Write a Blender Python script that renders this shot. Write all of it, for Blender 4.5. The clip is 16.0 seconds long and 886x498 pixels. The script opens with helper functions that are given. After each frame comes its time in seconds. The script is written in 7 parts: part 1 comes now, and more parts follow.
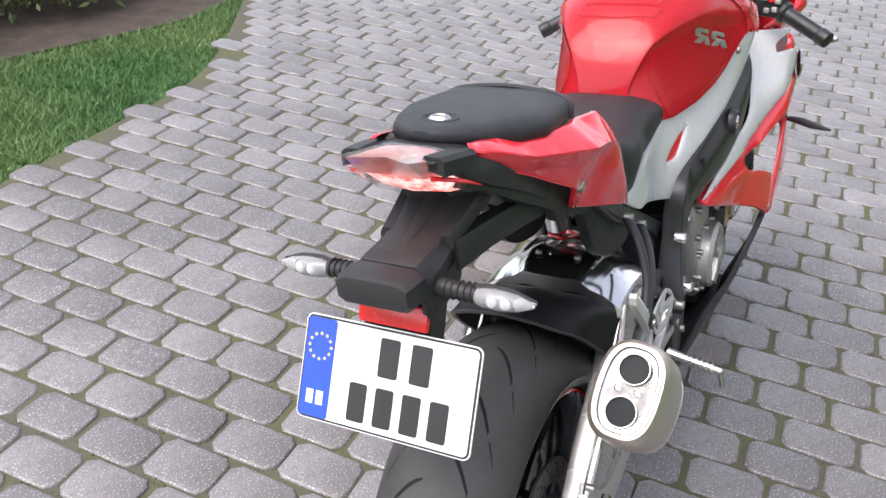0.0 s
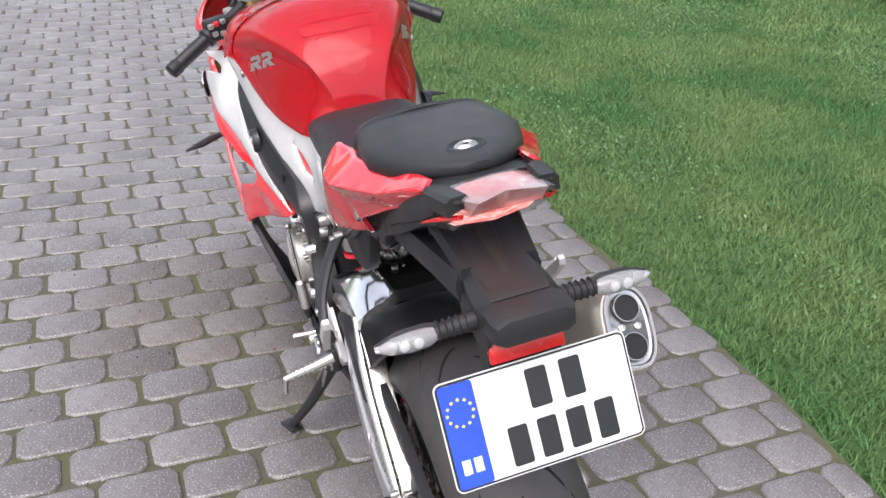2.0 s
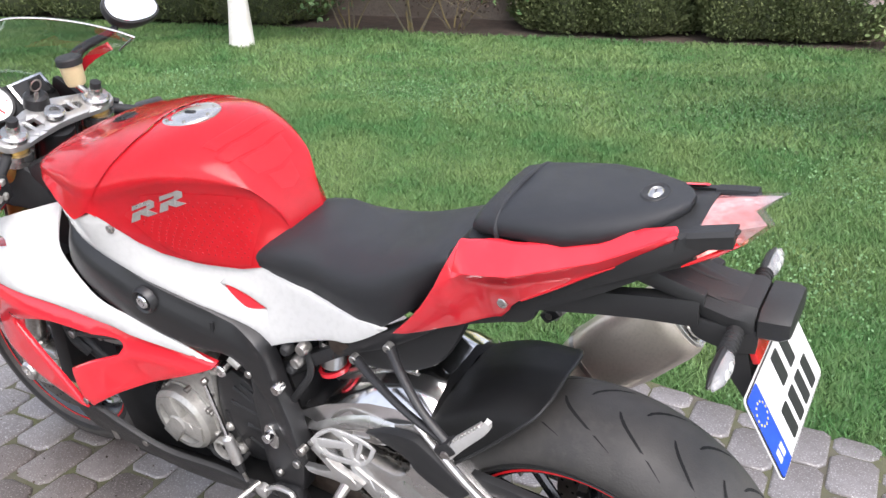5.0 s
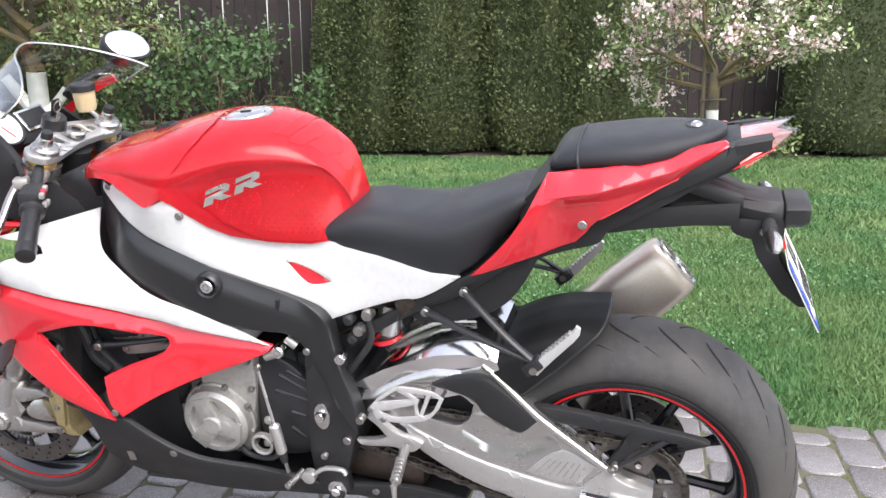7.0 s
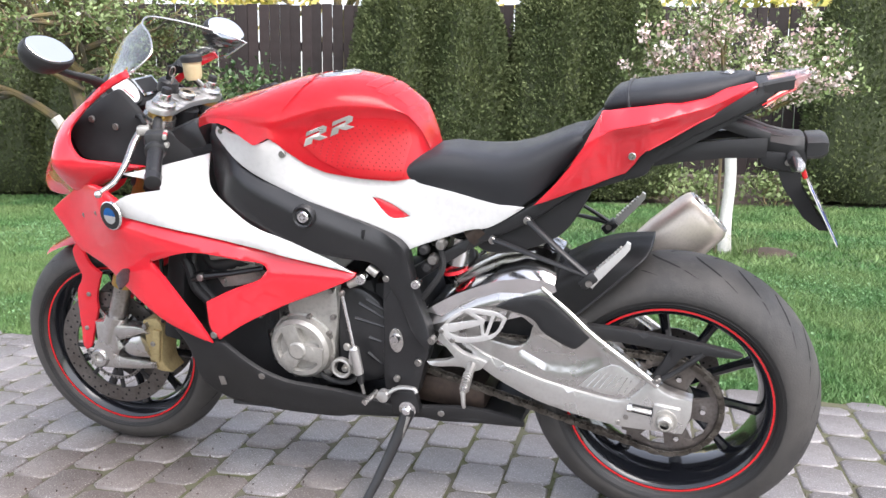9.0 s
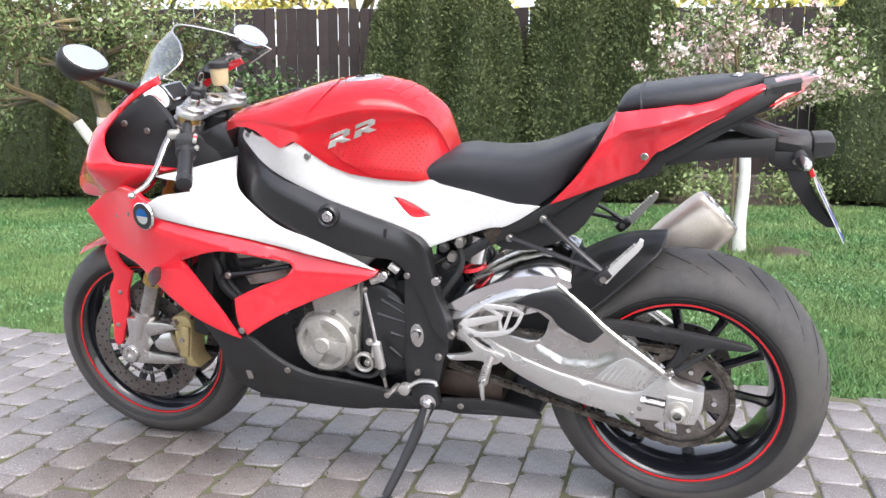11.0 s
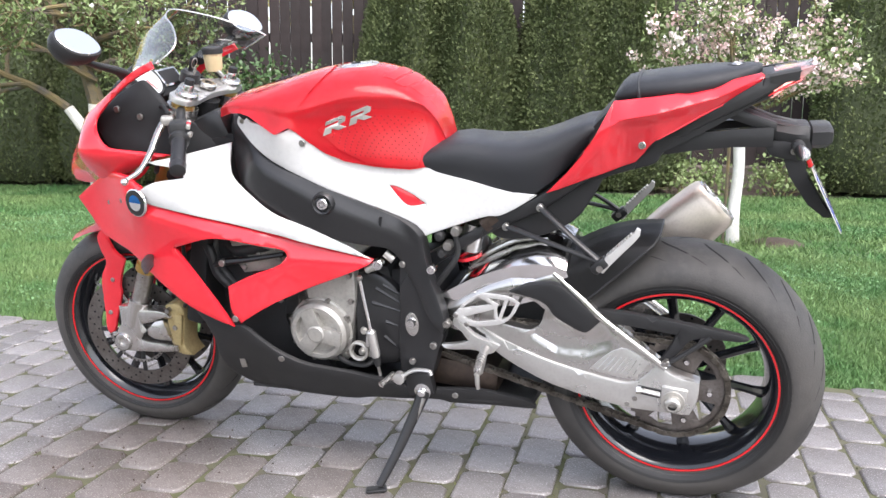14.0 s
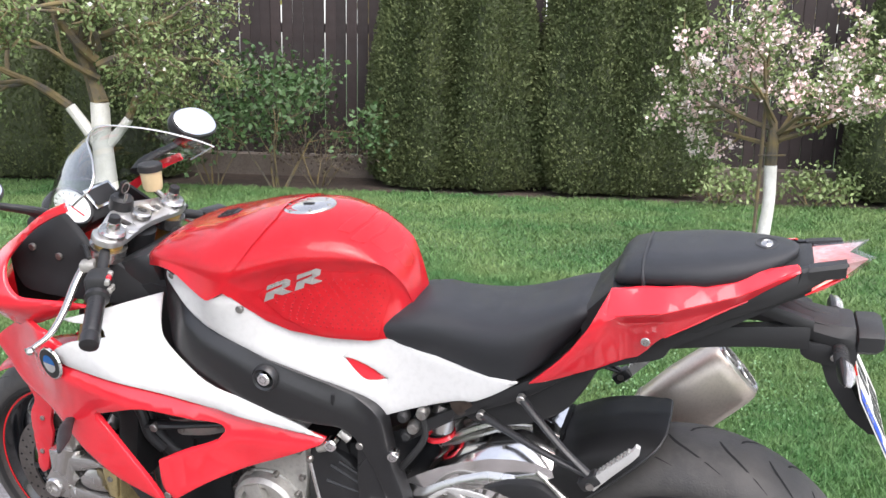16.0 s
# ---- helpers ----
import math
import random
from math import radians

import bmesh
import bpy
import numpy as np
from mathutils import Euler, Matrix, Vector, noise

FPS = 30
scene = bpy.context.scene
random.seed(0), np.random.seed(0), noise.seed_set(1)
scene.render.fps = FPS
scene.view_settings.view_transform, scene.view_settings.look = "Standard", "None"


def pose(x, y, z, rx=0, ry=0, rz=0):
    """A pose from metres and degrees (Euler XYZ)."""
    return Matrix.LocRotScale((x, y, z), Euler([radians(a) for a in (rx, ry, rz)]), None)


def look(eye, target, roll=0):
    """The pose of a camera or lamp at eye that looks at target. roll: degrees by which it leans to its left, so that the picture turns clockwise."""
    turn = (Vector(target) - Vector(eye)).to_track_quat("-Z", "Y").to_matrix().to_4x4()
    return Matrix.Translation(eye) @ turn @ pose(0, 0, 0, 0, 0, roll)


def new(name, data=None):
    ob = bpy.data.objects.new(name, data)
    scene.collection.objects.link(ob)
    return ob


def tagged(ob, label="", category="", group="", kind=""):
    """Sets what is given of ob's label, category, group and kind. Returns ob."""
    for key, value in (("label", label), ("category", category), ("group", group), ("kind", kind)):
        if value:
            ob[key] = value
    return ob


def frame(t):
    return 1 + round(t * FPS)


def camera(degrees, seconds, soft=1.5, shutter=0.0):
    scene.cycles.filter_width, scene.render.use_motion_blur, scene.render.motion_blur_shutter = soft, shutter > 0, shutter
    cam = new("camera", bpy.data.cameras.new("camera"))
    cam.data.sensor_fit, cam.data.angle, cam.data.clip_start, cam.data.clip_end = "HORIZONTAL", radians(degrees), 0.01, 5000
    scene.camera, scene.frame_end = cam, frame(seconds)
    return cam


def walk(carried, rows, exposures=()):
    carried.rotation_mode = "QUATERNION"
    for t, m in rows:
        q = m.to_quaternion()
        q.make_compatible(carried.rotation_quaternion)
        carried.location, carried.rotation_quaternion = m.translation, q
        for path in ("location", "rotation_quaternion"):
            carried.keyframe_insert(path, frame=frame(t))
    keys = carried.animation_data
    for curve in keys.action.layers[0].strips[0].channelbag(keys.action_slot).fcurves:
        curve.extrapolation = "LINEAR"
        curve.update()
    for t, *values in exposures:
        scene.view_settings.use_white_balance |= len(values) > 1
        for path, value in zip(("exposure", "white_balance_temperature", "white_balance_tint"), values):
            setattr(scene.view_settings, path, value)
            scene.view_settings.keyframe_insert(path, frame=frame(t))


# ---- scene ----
cam = camera(54.0, 16.0)
PATH = [
    (0, (-0.955, -0.27, 1.401), (0.594, 0.451, 0.36), 4.5),
    (0.5, (-0.954, -0.06, 1.369), (0.708, 0.345, 0.333), 6.4),
    (1, (-0.98, 0.098, 1.369), (0.744, 0.144, 0.356), 5.2),
    (1.5, (-1.036, 0.328, 1.375), (0.675, -0.02, 0.399), 4.0),
    (2, (-0.979, 0.498, 1.361), (0.683, -0.109, 0.427), 3.5),
    (2.5, (-0.876, 0.644, 1.366), (0.698, -0.181, 0.447), 2.6),
    (3, (-0.801, 0.749, 1.37), (0.641, -0.29, 0.454), 1.9),
    (3.5, (-0.731, 0.919, 1.379), (0.577, -0.298, 0.48), 1.1),
    (4, (-0.639, 1.045, 1.385), (0.592, -0.273, 0.519), 1.2),
    (4.5, (-0.495, 1.105, 1.378), (0.635, -0.313, 0.534), -0.3),
    (4.7, (-0.459, 1.134, 1.375), (0.607, -0.344, 0.551), -0.6),
    (6.8, (-0.1, 1.659, 1.224), (0.429, -0.189, 0.674), -0.3),
    (7, (-0.078, 1.681, 1.14), (0.453, -0.187, 0.663), -0.1),
    (7.5, (-0.063, 1.727, 0.966), (0.467, -0.172, 0.628), -0.1),
    (8, (-0.064, 1.891, 0.92), (0.485, -0.012, 0.641), -0.4),
    (8.5, (-0.059, 1.982, 0.928), (0.513, 0.087, 0.645), -0.2),
    (9, (-0.054, 1.997, 0.919), (0.516, 0.106, 0.599), 0.6),
    (9.2, (-0.052, 2.004, 0.917), (0.512, 0.114, 0.585), 0.9),
    (11.3, (-0.072, 2.077, 0.922), (0.533, 0.198, 0.607), 0.2),
    (11.5, (-0.075, 2.081, 0.918), (0.529, 0.202, 0.593), 0.2),
    (12, (-0.069, 2.078, 0.917), (0.512, 0.198, 0.56), 0.3),
    (12.5, (-0.065, 2.073, 0.917), (0.498, 0.188, 0.557), 0.5),
    (13, (-0.063, 2.07, 0.916), (0.497, 0.182, 0.567), 0.5),
    (13.5, (-0.058, 2.072, 0.917), (0.51, 0.185, 0.574), 0.6),
    (14, (-0.056, 2.059, 0.918), (0.529, 0.178, 0.578), 0.6),
    (14.5, (-0.056, 1.945, 0.904), (0.585, 0.073, 0.609), 0.8),
    (15, (-0.064, 1.715, 0.889), (0.634, -0.15, 0.702), 0.9),
    (15.5, (-0.054, 1.65, 1.027), (0.628, -0.214, 0.786), 0.7),
    (16, (-0.038, 1.648, 1.278), (0.596, -0.2, 0.852), 1.3),
]
walk(cam, [(t, look(eye, target, roll)) for t, eye, target, roll in PATH],
     [(t, stops, 6450, 14) for t, stops in ((0, 1.40), (0.5, 1.38), (1.0, 1.32), (1.5, 1.22), (2.5, 1.18), (3.5, 1.26), (4.5, 1.45), (7.0, 1.68), (8.5, 1.72), (12.0, 1.77), (14.0, 1.77), (15.0, 1.58), (15.5, 1.33), (16.0, 1.57))])

# ---------------------------------------------------------------- light
world = bpy.data.worlds.new("sky")
scene.world = world
world.use_nodes = True
wn = world.node_tree.nodes
sky = wn.new("ShaderNodeTexSky")
sky.sky_type = "NISHITA"
sky.sun_disc = False
sky.sun_elevation, sky.sun_rotation = radians(56), radians(-53)
sky.air_density, sky.dust_density, sky.ozone_density = 1.0, 2.2, 1.0
wn["Background"].inputs["Strength"].default_value = 0.15
haze = wn.new("ShaderNodeHueSaturation")
haze.inputs["Saturation"].default_value = 0.43
world.node_tree.links.new(sky.outputs[0], haze.inputs["Color"])
world.node_tree.links.new(haze.outputs[0], wn["Background"].inputs["Color"])
sun = new("sun", bpy.data.lights.new("sun", "SUN"))
sun.data.energy, sun.data.angle, sun.data.color = 1.0, radians(50), (1.0, 0.965, 0.92)
sun.matrix_world = look((-2.3, 1.7, 4.2), (0, 0, 0))


# ---------------------------------------------------------------- materials
def mat(name, base, rough=0.5, metal=0.0, other=None, scale=8.0, fine=120.0, amount=0.5, bump=0.0, bump_scale=200.0, coat=0.0,
        rough_var=0.08, island=0.0, each=0.0, spec=0.5, trans=0.0, speck=None, coat_rough=0.04):
    """A surface with a broad and a fine variation of colour and gloss, and a fine relief."""
    m = bpy.data.materials.new(name)
    m.use_nodes = True
    t, n = m.node_tree, m.node_tree.nodes
    b = n["Principled BSDF"]
    b.inputs["Roughness"].default_value, b.inputs["Metallic"].default_value = rough, metal
    b.inputs["Specular IOR Level"].default_value = spec
    b.inputs["Coat Weight"].default_value, b.inputs["Coat Roughness"].default_value = coat, coat_rough
    co = n.new("ShaderNodeTexCoord")

    def noise_at(s, detail=4.0):
        q = n.new("ShaderNodeTexNoise")
        q.inputs["Scale"].default_value, q.inputs["Detail"].default_value = s, detail
        t.links.new(co.outputs["Object"], q.inputs["Vector"])
        return q.outputs["Fac"]

    def mix(fac, a, c):
        q = n.new("ShaderNodeMix")
        q.data_type = "RGBA"
        for socket, v in ((q.inputs[0], fac), (q.inputs[6], a), (q.inputs[7], c)):
            if isinstance(v, (tuple, float, int)):
                socket.default_value = (*v, 1) if isinstance(v, tuple) else v
            else:
                t.links.new(v, socket)
        return q.outputs[2]

    def ramp(v, lo, hi, a=0.0, c=1.0):
        q = n.new("ShaderNodeMapRange")
        q.inputs[1].default_value, q.inputs[2].default_value, q.inputs[3].default_value, q.inputs[4].default_value = lo, hi, a, c
        t.links.new(v, q.inputs[0])
        return q.outputs[0]

    other = other or tuple(c * 0.72 for c in base)
    col = mix(ramp(noise_at(scale), 0.38, 0.62, 0, amount), base, other)
    col = mix(ramp(noise_at(fine, 2.0), 0.45, 0.7, 0, amount * 0.6), col, tuple(c * 0.8 for c in other))
    if island or each:
        if island:
            g = n.new("ShaderNodeNewGeometry").outputs["Random Per Island"]
        else:
            g = n.new("ShaderNodeObjectInfo").outputs["Random"]
        hue = n.new("ShaderNodeHueSaturation")
        t.links.new(ramp(g, 0, 1, 1 - (island or each), 1 + (island or each)), hue.inputs["Value"])
        t.links.new(col, hue.inputs["Color"])
        col = hue.outputs[0]
    if speck:
        col = mix(ramp(noise_at(speck[1], 1.5), 0.60, 0.66, 0.0, 0.8), col, speck[0])
    t.links.new(col, b.inputs["Base Color"])
    t.links.new(ramp(noise_at(scale * 2.3), 0.3, 0.7, max(0.02, rough - rough_var), min(1, rough + rough_var)), b.inputs["Roughness"])
    if bump:
        q = n.new("ShaderNodeBump")
        q.inputs["Strength"].default_value, q.inputs["Distance"].default_value = bump, 0.002
        t.links.new(noise_at(bump_scale, 3.0), q.inputs["Height"])
        t.links.new(q.outputs[0], b.inputs["Normal"])
    if trans:
        b.inputs["Transmission Weight"].default_value = trans
    return m


M_PAVER = mat("concrete_paver", (0.172, 0.158, 0.155), 0.40, other=(0.116, 0.101, 0.096), scale=3.2, fine=46, amount=0.85, bump=0.75, bump_scale=260, each=0.20, spec=1.0, speck=((0.40, 0.39, 0.385), 210.0))
M_PAVER_FAR = mat("concrete_paver_joined", (0.172, 0.158, 0.155), 0.40, other=(0.116, 0.101, 0.096), scale=3.2, fine=46, amount=0.85, bump=0.75, bump_scale=260, island=0.20, spec=1.0, speck=((0.40, 0.39, 0.385), 210.0))
M_JOINT = mat("mossy_joint_sand", (0.090, 0.080, 0.064), 0.95, other=(0.088, 0.092, 0.042), scale=5, fine=60, amount=1.0, bump=0.8, bump_scale=150)
M_SOIL = mat("lawn_soil", (0.044, 0.105, 0.027), 0.95, other=(0.062, 0.098, 0.030), scale=1.6, fine=30, amount=0.8, bump=0.8, bump_scale=60)
M_MULCH = mat("bare_earth", (0.075, 0.052, 0.038), 0.95, other=(0.042, 0.030, 0.022), scale=9, fine=70, amount=0.9, bump=1.0, bump_scale=60)
M_GRASS = mat("grass_blades", (0.066, 0.165, 0.050), 0.6, other=(0.150, 0.232, 0.080), scale=1.5, fine=7, amount=1.0, island=0.22, spec=0.3)
M_CLOVER = mat("clover_leaves", (0.15, 0.27, 0.115), 0.5, other=(0.10, 0.21, 0.08), scale=3, fine=20, amount=0.8, island=0.3, spec=0.4)
M_THUJA = mat("thuja_sprays", (0.088, 0.112, 0.050), 0.7, other=(0.128, 0.148, 0.062), scale=1.7, fine=10, amount=0.7, island=0.12, spec=0.12)
# darker copy of the spray green, with the shade between sprays put in
M_THUJA_CORE = mat("thuja_shaded_core", (0.068, 0.084, 0.040), 0.95, scale=4, fine=40)
M_LEAF = mat("apple_leaves", (0.135, 0.190, 0.065), 0.55, other=(0.205, 0.260, 0.105), scale=2.5, fine=20, amount=0.8, island=0.22, spec=0.35)
M_LEAF_DARK = mat("bush_leaves", (0.048, 0.10, 0.034), 0.5, other=(0.075, 0.13, 0.045), scale=3, fine=20, amount=0.8, island=0.3, spec=0.35)
# pale yellow with the sunlight on the far crowns painted in
M_LEAF_YELLOW = mat("sunlit_far_leaves", (0.80, 0.66, 0.20), 0.6, other=(0.62, 0.60, 0.18), scale=0.4, fine=3, amount=0.7, island=0.10)
M_BLOSSOM = mat("apple_blossom", (0.88, 0.80, 0.77), 0.6, other=(0.86, 0.56, 0.56), scale=6, fine=40, amount=0.8, island=0.12)
M_BARK = mat("grey_bark", (0.085, 0.075, 0.064), 0.92, other=(0.20, 0.15, 0.058), scale=7, fine=60, amount=0.75, bump=1.0, bump_scale=70)
M_WASH = mat("whitewash", (0.78, 0.76, 0.71), 0.9, other=(0.6, 0.57, 0.5), scale=9, fine=70, amount=0.5, bump=0.8, bump_scale=80)
M_BOARD = mat("brown_stained_board", (0.030, 0.019, 0.0175), 0.75, other=(0.021, 0.014, 0.013), scale=3, fine=60, amount=0.8, bump=0.4, bump_scale=90, each=0.25)
M_PLINTH = mat("concrete_plinth", (0.15, 0.125, 0.105), 0.9, other=(0.1, 0.08, 0.065), scale=3, fine=50, amount=0.8, bump=0.6, bump_scale=60)


# ---------------------------------------------------------------- mesh tools
def mesh_of(name, bm, material, sharp=32.0):
    bmesh.ops.recalc_face_normals(bm, faces=bm.faces)
    me = bpy.data.meshes.new(name)
    for face in bm.faces:
        face.smooth = True
    bm.to_mesh(me)
    bm.free()
    me.set_sharp_from_angle(angle=radians(sharp))
    if material:
        me.materials.append(material)
    return me


def part(name, bm, material, parent, label="", sharp=32.0):
    """One mesh object under a thing or a part."""
    ob = new(name, bm if isinstance(bm, bpy.types.Mesh) else mesh_of(name, bm, material, sharp))
    ob.parent = parent
    if label:
        ob["label"] = label
    return ob


def thing(name, label, category, m=None, group="", kind=""):
    ob = tagged(new(name), label, category, group, kind)
    ob.matrix_world = m or Matrix()
    return ob


def from_arrays(name, verts, faces, material, smooth=False):
    """A mesh from numpy arrays of places and of triangles or quads."""
    me = bpy.data.meshes.new(name)
    verts, faces = np.asarray(verts, np.float32), np.asarray(faces, np.int32)
    k = faces.shape[1]
    me.vertices.add(len(verts))
    me.vertices.foreach_set("co", verts.ravel())
    me.loops.add(faces.size)
    me.loops.foreach_set("vertex_index", faces.ravel())
    me.polygons.add(len(faces))
    me.polygons.foreach_set("loop_start", np.arange(0, faces.size, k, dtype=np.int32))
    me.polygons.foreach_set("use_smooth", np.full(len(faces), smooth))
    me.update(calc_edges=True)
    me.materials.append(material)
    return me


def loft(rings, closed=True, caps=True):
    """A skin over rings of equally many points."""
    bm = bmesh.new()
    vs = [[bm.verts.new(p) for p in ring] for ring in rings]
    n = len(rings[0])
    for a, b in zip(vs, vs[1:]):
        for i in range(n if closed else n - 1):
            j = (i + 1) % n
            if len({a[i], a[j], b[j], b[i]}) == 4:
                bm.faces.new((a[i], a[j], b[j], b[i]))
    if caps and closed:
        for ring in (vs[0], vs[-1]):
            bm.faces.new(ring)
    return bm


def merge(*bms):
    """All of them in one bmesh."""
    out = bms[0]
    for other in bms[1:]:
        me = bpy.data.meshes.new("tmp")
        other.to_mesh(me)
        other.free()
        out.from_mesh(me)
        bpy.data.meshes.remove(me)
    return out


def curve_through(points, per=6):
    """A smooth line through the points (Catmull-Rom)."""
    p = np.array(points, float)
    if len(p) < 3:
        return p
    q = np.vstack([2 * p[0] - p[1], p, 2 * p[-1] - p[-2]])
    out = []
    for i in range(1, len(q) - 2):
        for u in np.linspace(0, 1, per, endpoint=False):
            a, b, c, d = q[i - 1], q[i], q[i + 1], q[i + 2]
            out.append(0.5 * (2 * b + (c - a) * u + (2 * a - 5 * b + 4 * c - d) * u**2 + (3 * b - a - 3 * c + d) * u**3))
    return np.vstack([out, p[-1]])


def tube(points, radius, sides=10, smooth=4, flat=1.0):
    """A round bar along a line; radius one number or one at each point; flat squeezes it across."""
    pts = np.array(points, float)
    rad = np.full(len(pts), radius) if np.isscalar(radius) else np.array(radius, float)
    if smooth and len(pts) > 2:
        line = curve_through(pts, smooth)
        rad = np.interp(np.linspace(0, 1, len(line)), np.linspace(0, 1, len(pts)), rad)
        pts = line
    rings, side = [], None
    for i, p in enumerate(pts):
        way = pts[min(i + 1, len(pts) - 1)] - pts[max(i - 1, 0)]
        way = way / (np.linalg.norm(way) + 1e-9)
        if side is None:
            side = np.cross(way, (0, 0, 1) if abs(way[2]) < 0.9 else (1, 0, 0))
        side = side - way * (side @ way)
        side = side / np.linalg.norm(side)
        up = np.cross(side, way)
        rings.append([p + rad[i] * (math.cos(a) * side + flat * math.sin(a) * up) for a in np.linspace(0, 2 * math.pi, sides, endpoint=False)])
    return loft(rings)


def lathe(profile, centre=(0, 0, 0), axis="y", sides=32, closed=False):
    """A turned body: profile of (radius, place along the axis)."""
    rings = []
    for a in np.linspace(0, 2 * math.pi, sides, endpoint=False):
        c, s = math.cos(a), math.sin(a)
        ring = []
        for r, h in profile:
            p = {"y": (r * c, h, r * s), "x": (h, r * c, r * s), "z": (r * c, r * s, h)}[axis]
            ring.append(np.add(centre, p))
        rings.append(ring)
    bm = bmesh.new()
    vs = [[bm.verts.new(p) for p in ring] for ring in rings]
    m = len(profile)
    for i in range(sides):
        a, b = vs[i], vs[(i + 1) % sides]
        for k in range(m if closed else m - 1):
            j = (k + 1) % m
            bm.faces.new((a[k], a[j], b[j], b[k]))
    bmesh.ops.remove_doubles(bm, verts=bm.verts, dist=1e-5)
    return bm


def block(size, at=(0, 0, 0), turn=(0, 0, 0), bevel=0.004, segments=2):
    """A box with rounded edges."""
    bm = bmesh.new()
    bmesh.ops.create_cube(bm, size=1.0)
    bmesh.ops.scale(bm, vec=size, verts=bm.verts)
    if bevel:
        bmesh.ops.bevel(bm, geom=bm.edges[:], offset=bevel, segments=segments, affect="EDGES", profile=0.5)
    bmesh.ops.transform(bm, matrix=pose(*at, *turn), verts=bm.verts)
    return bm


# ---------------------------------------------------------------- ground, drive and lawn
def edge_right(x):
    """Where the paving ends towards the big lawn."""
    return np.interp(x, (-4, -0.7, 0.4, 1.0, 2.0, 3.5, 9), (-0.95, -0.95, -1.03, -0.98, -0.85, -0.76, -0.55))


def edge_left(x):
    """Where the paving ends towards the flower bed."""
    return np.interp(x, (-4, 0.6, 1.7, 2.1, 2.85, 9), (2.15, 2.13, 2.25, 2.4, 2.85, 7.0))


def sheet(name, xs, ys, z, material):
    bm = bmesh.new()
    grid = [[bm.verts.new((x, y, z)) for y in ys] for x in xs]
    for a, b in zip(grid, grid[1:]):
        for i in range(len(ys) - 1):
            bm.faces.new((a[i], b[i], b[i + 1], a[i + 1]))
    return mesh_of(name, bm, material)


ground = tagged(new("ground", sheet("ground", (-400, -60, -12, 0, 12, 60, 400), (-400, -60, -12, 0, 12, 60, 400), -0.03, M_SOIL)),
                "flat green lawn ground reaching the horizon", "ground", kind="structure")

bm = bmesh.new()
prev = None
for x in np.arange(-4, 9.01, 0.25):
    row = [bm.verts.new((x, y, -0.0075)) for y in np.linspace(edge_right(x) + 0.02, edge_left(x) - 0.02, 12)]
    if prev:
        for i in range(11):
            bm.faces.new((prev[i], row[i], row[i + 1], prev[i + 1]))
    prev = row
pavement = tagged(new("pavement", mesh_of("pavement", bm, M_JOINT)), "grey concrete block driveway with mossy joints", "driveway", kind="structure")

# ---------------------------------------------------------------- motorcycle: materials
M_RED = mat("red_gloss_paint", (0.72, 0.025, 0.038), 0.24, other=(0.69, 0.023, 0.034), spec=0.12, scale=2, fine=90, amount=0.25, coat=1.0, rough_var=0.02, coat_rough=0.02)
M_WHITE = mat("white_gloss_paint", (0.60, 0.592, 0.577), 0.24, other=(0.57, 0.562, 0.547), spec=0.12, scale=2, fine=90, amount=0.4, coat=0.9, rough_var=0.02, coat_rough=0.02)
M_GRIP = mat("red_knee_pad", (0.72, 0.018, 0.030), 0.32, other=(0.68, 0.016, 0.026), scale=4, fine=70, amount=0.3, coat=0.7)
M_STUD = mat("dull_red_studs", (0.50, 0.012, 0.020), 0.55, other=(0.46, 0.011, 0.018), scale=9, fine=70, amount=0.3)
M_BRIGHT = mat("bright_satin_alloy", (0.58, 0.57, 0.55), 0.33, 0.8, other=(0.52, 0.51, 0.49), scale=7, fine=160, amount=0.4)
M_BAR = mat("glossy_grip_rubber", (0.012, 0.012, 0.013), 0.4, other=(0.02, 0.02, 0.02), scale=12, fine=150, amount=0.6, bump=0.2, bump_scale=500)
M_FRAME = mat("satin_black_aluminium", (0.018, 0.018, 0.019), 0.36, other=(0.013, 0.013, 0.014), scale=4, fine=160, amount=0.6, bump=0.12, bump_scale=500)
M_PLASTIC = mat("black_plastic", (0.021, 0.021, 0.022), 0.45, other=(0.028, 0.028, 0.028), spec=0.30, scale=5, fine=160, amount=0.7, bump=0.25, bump_scale=600)
# near-black for dark parts, and for shade painted into gaps, slots and bores
M_DARK = mat("black_parts_cavity_shade", (0.008, 0.008, 0.009), 0.7, scale=6, fine=90)
M_SEAT = mat("black_vinyl", (0.022, 0.023, 0.026), 0.42, other=(0.029, 0.030, 0.032), spec=0.32, scale=5, fine=220, amount=0.7, bump=0.45, bump_scale=900)
M_RUBBER = mat("tyre_rubber", (0.034, 0.0325, 0.031), 0.62, other=(0.066, 0.061, 0.056), scale=6, fine=60, amount=0.9, bump=0.35, bump_scale=240)
M_WALL = mat("tyre_sidewall", (0.011, 0.011, 0.011), 0.5, other=(0.02, 0.019, 0.018), scale=7, fine=80, amount=0.7, bump=0.15, bump_scale=300)
# near-black that paints the shade of tread grooves and disc holes
M_RECESS_SHADE = mat("recess_shade", (0.006, 0.006, 0.006), 0.9, scale=6, fine=60)
M_RIM = mat("gloss_black_rim", (0.010, 0.011, 0.014), 0.16, scale=6, fine=90, coat=0.6)
M_STRIPE = mat("red_rim_tape", (0.75, 0.015, 0.02), 0.35, scale=6, fine=90)
M_GUARD = mat("pale_satin_alloy", (0.66, 0.65, 0.63), 0.38, 0.5, other=(0.60, 0.59, 0.57), scale=9, fine=160, amount=0.3)
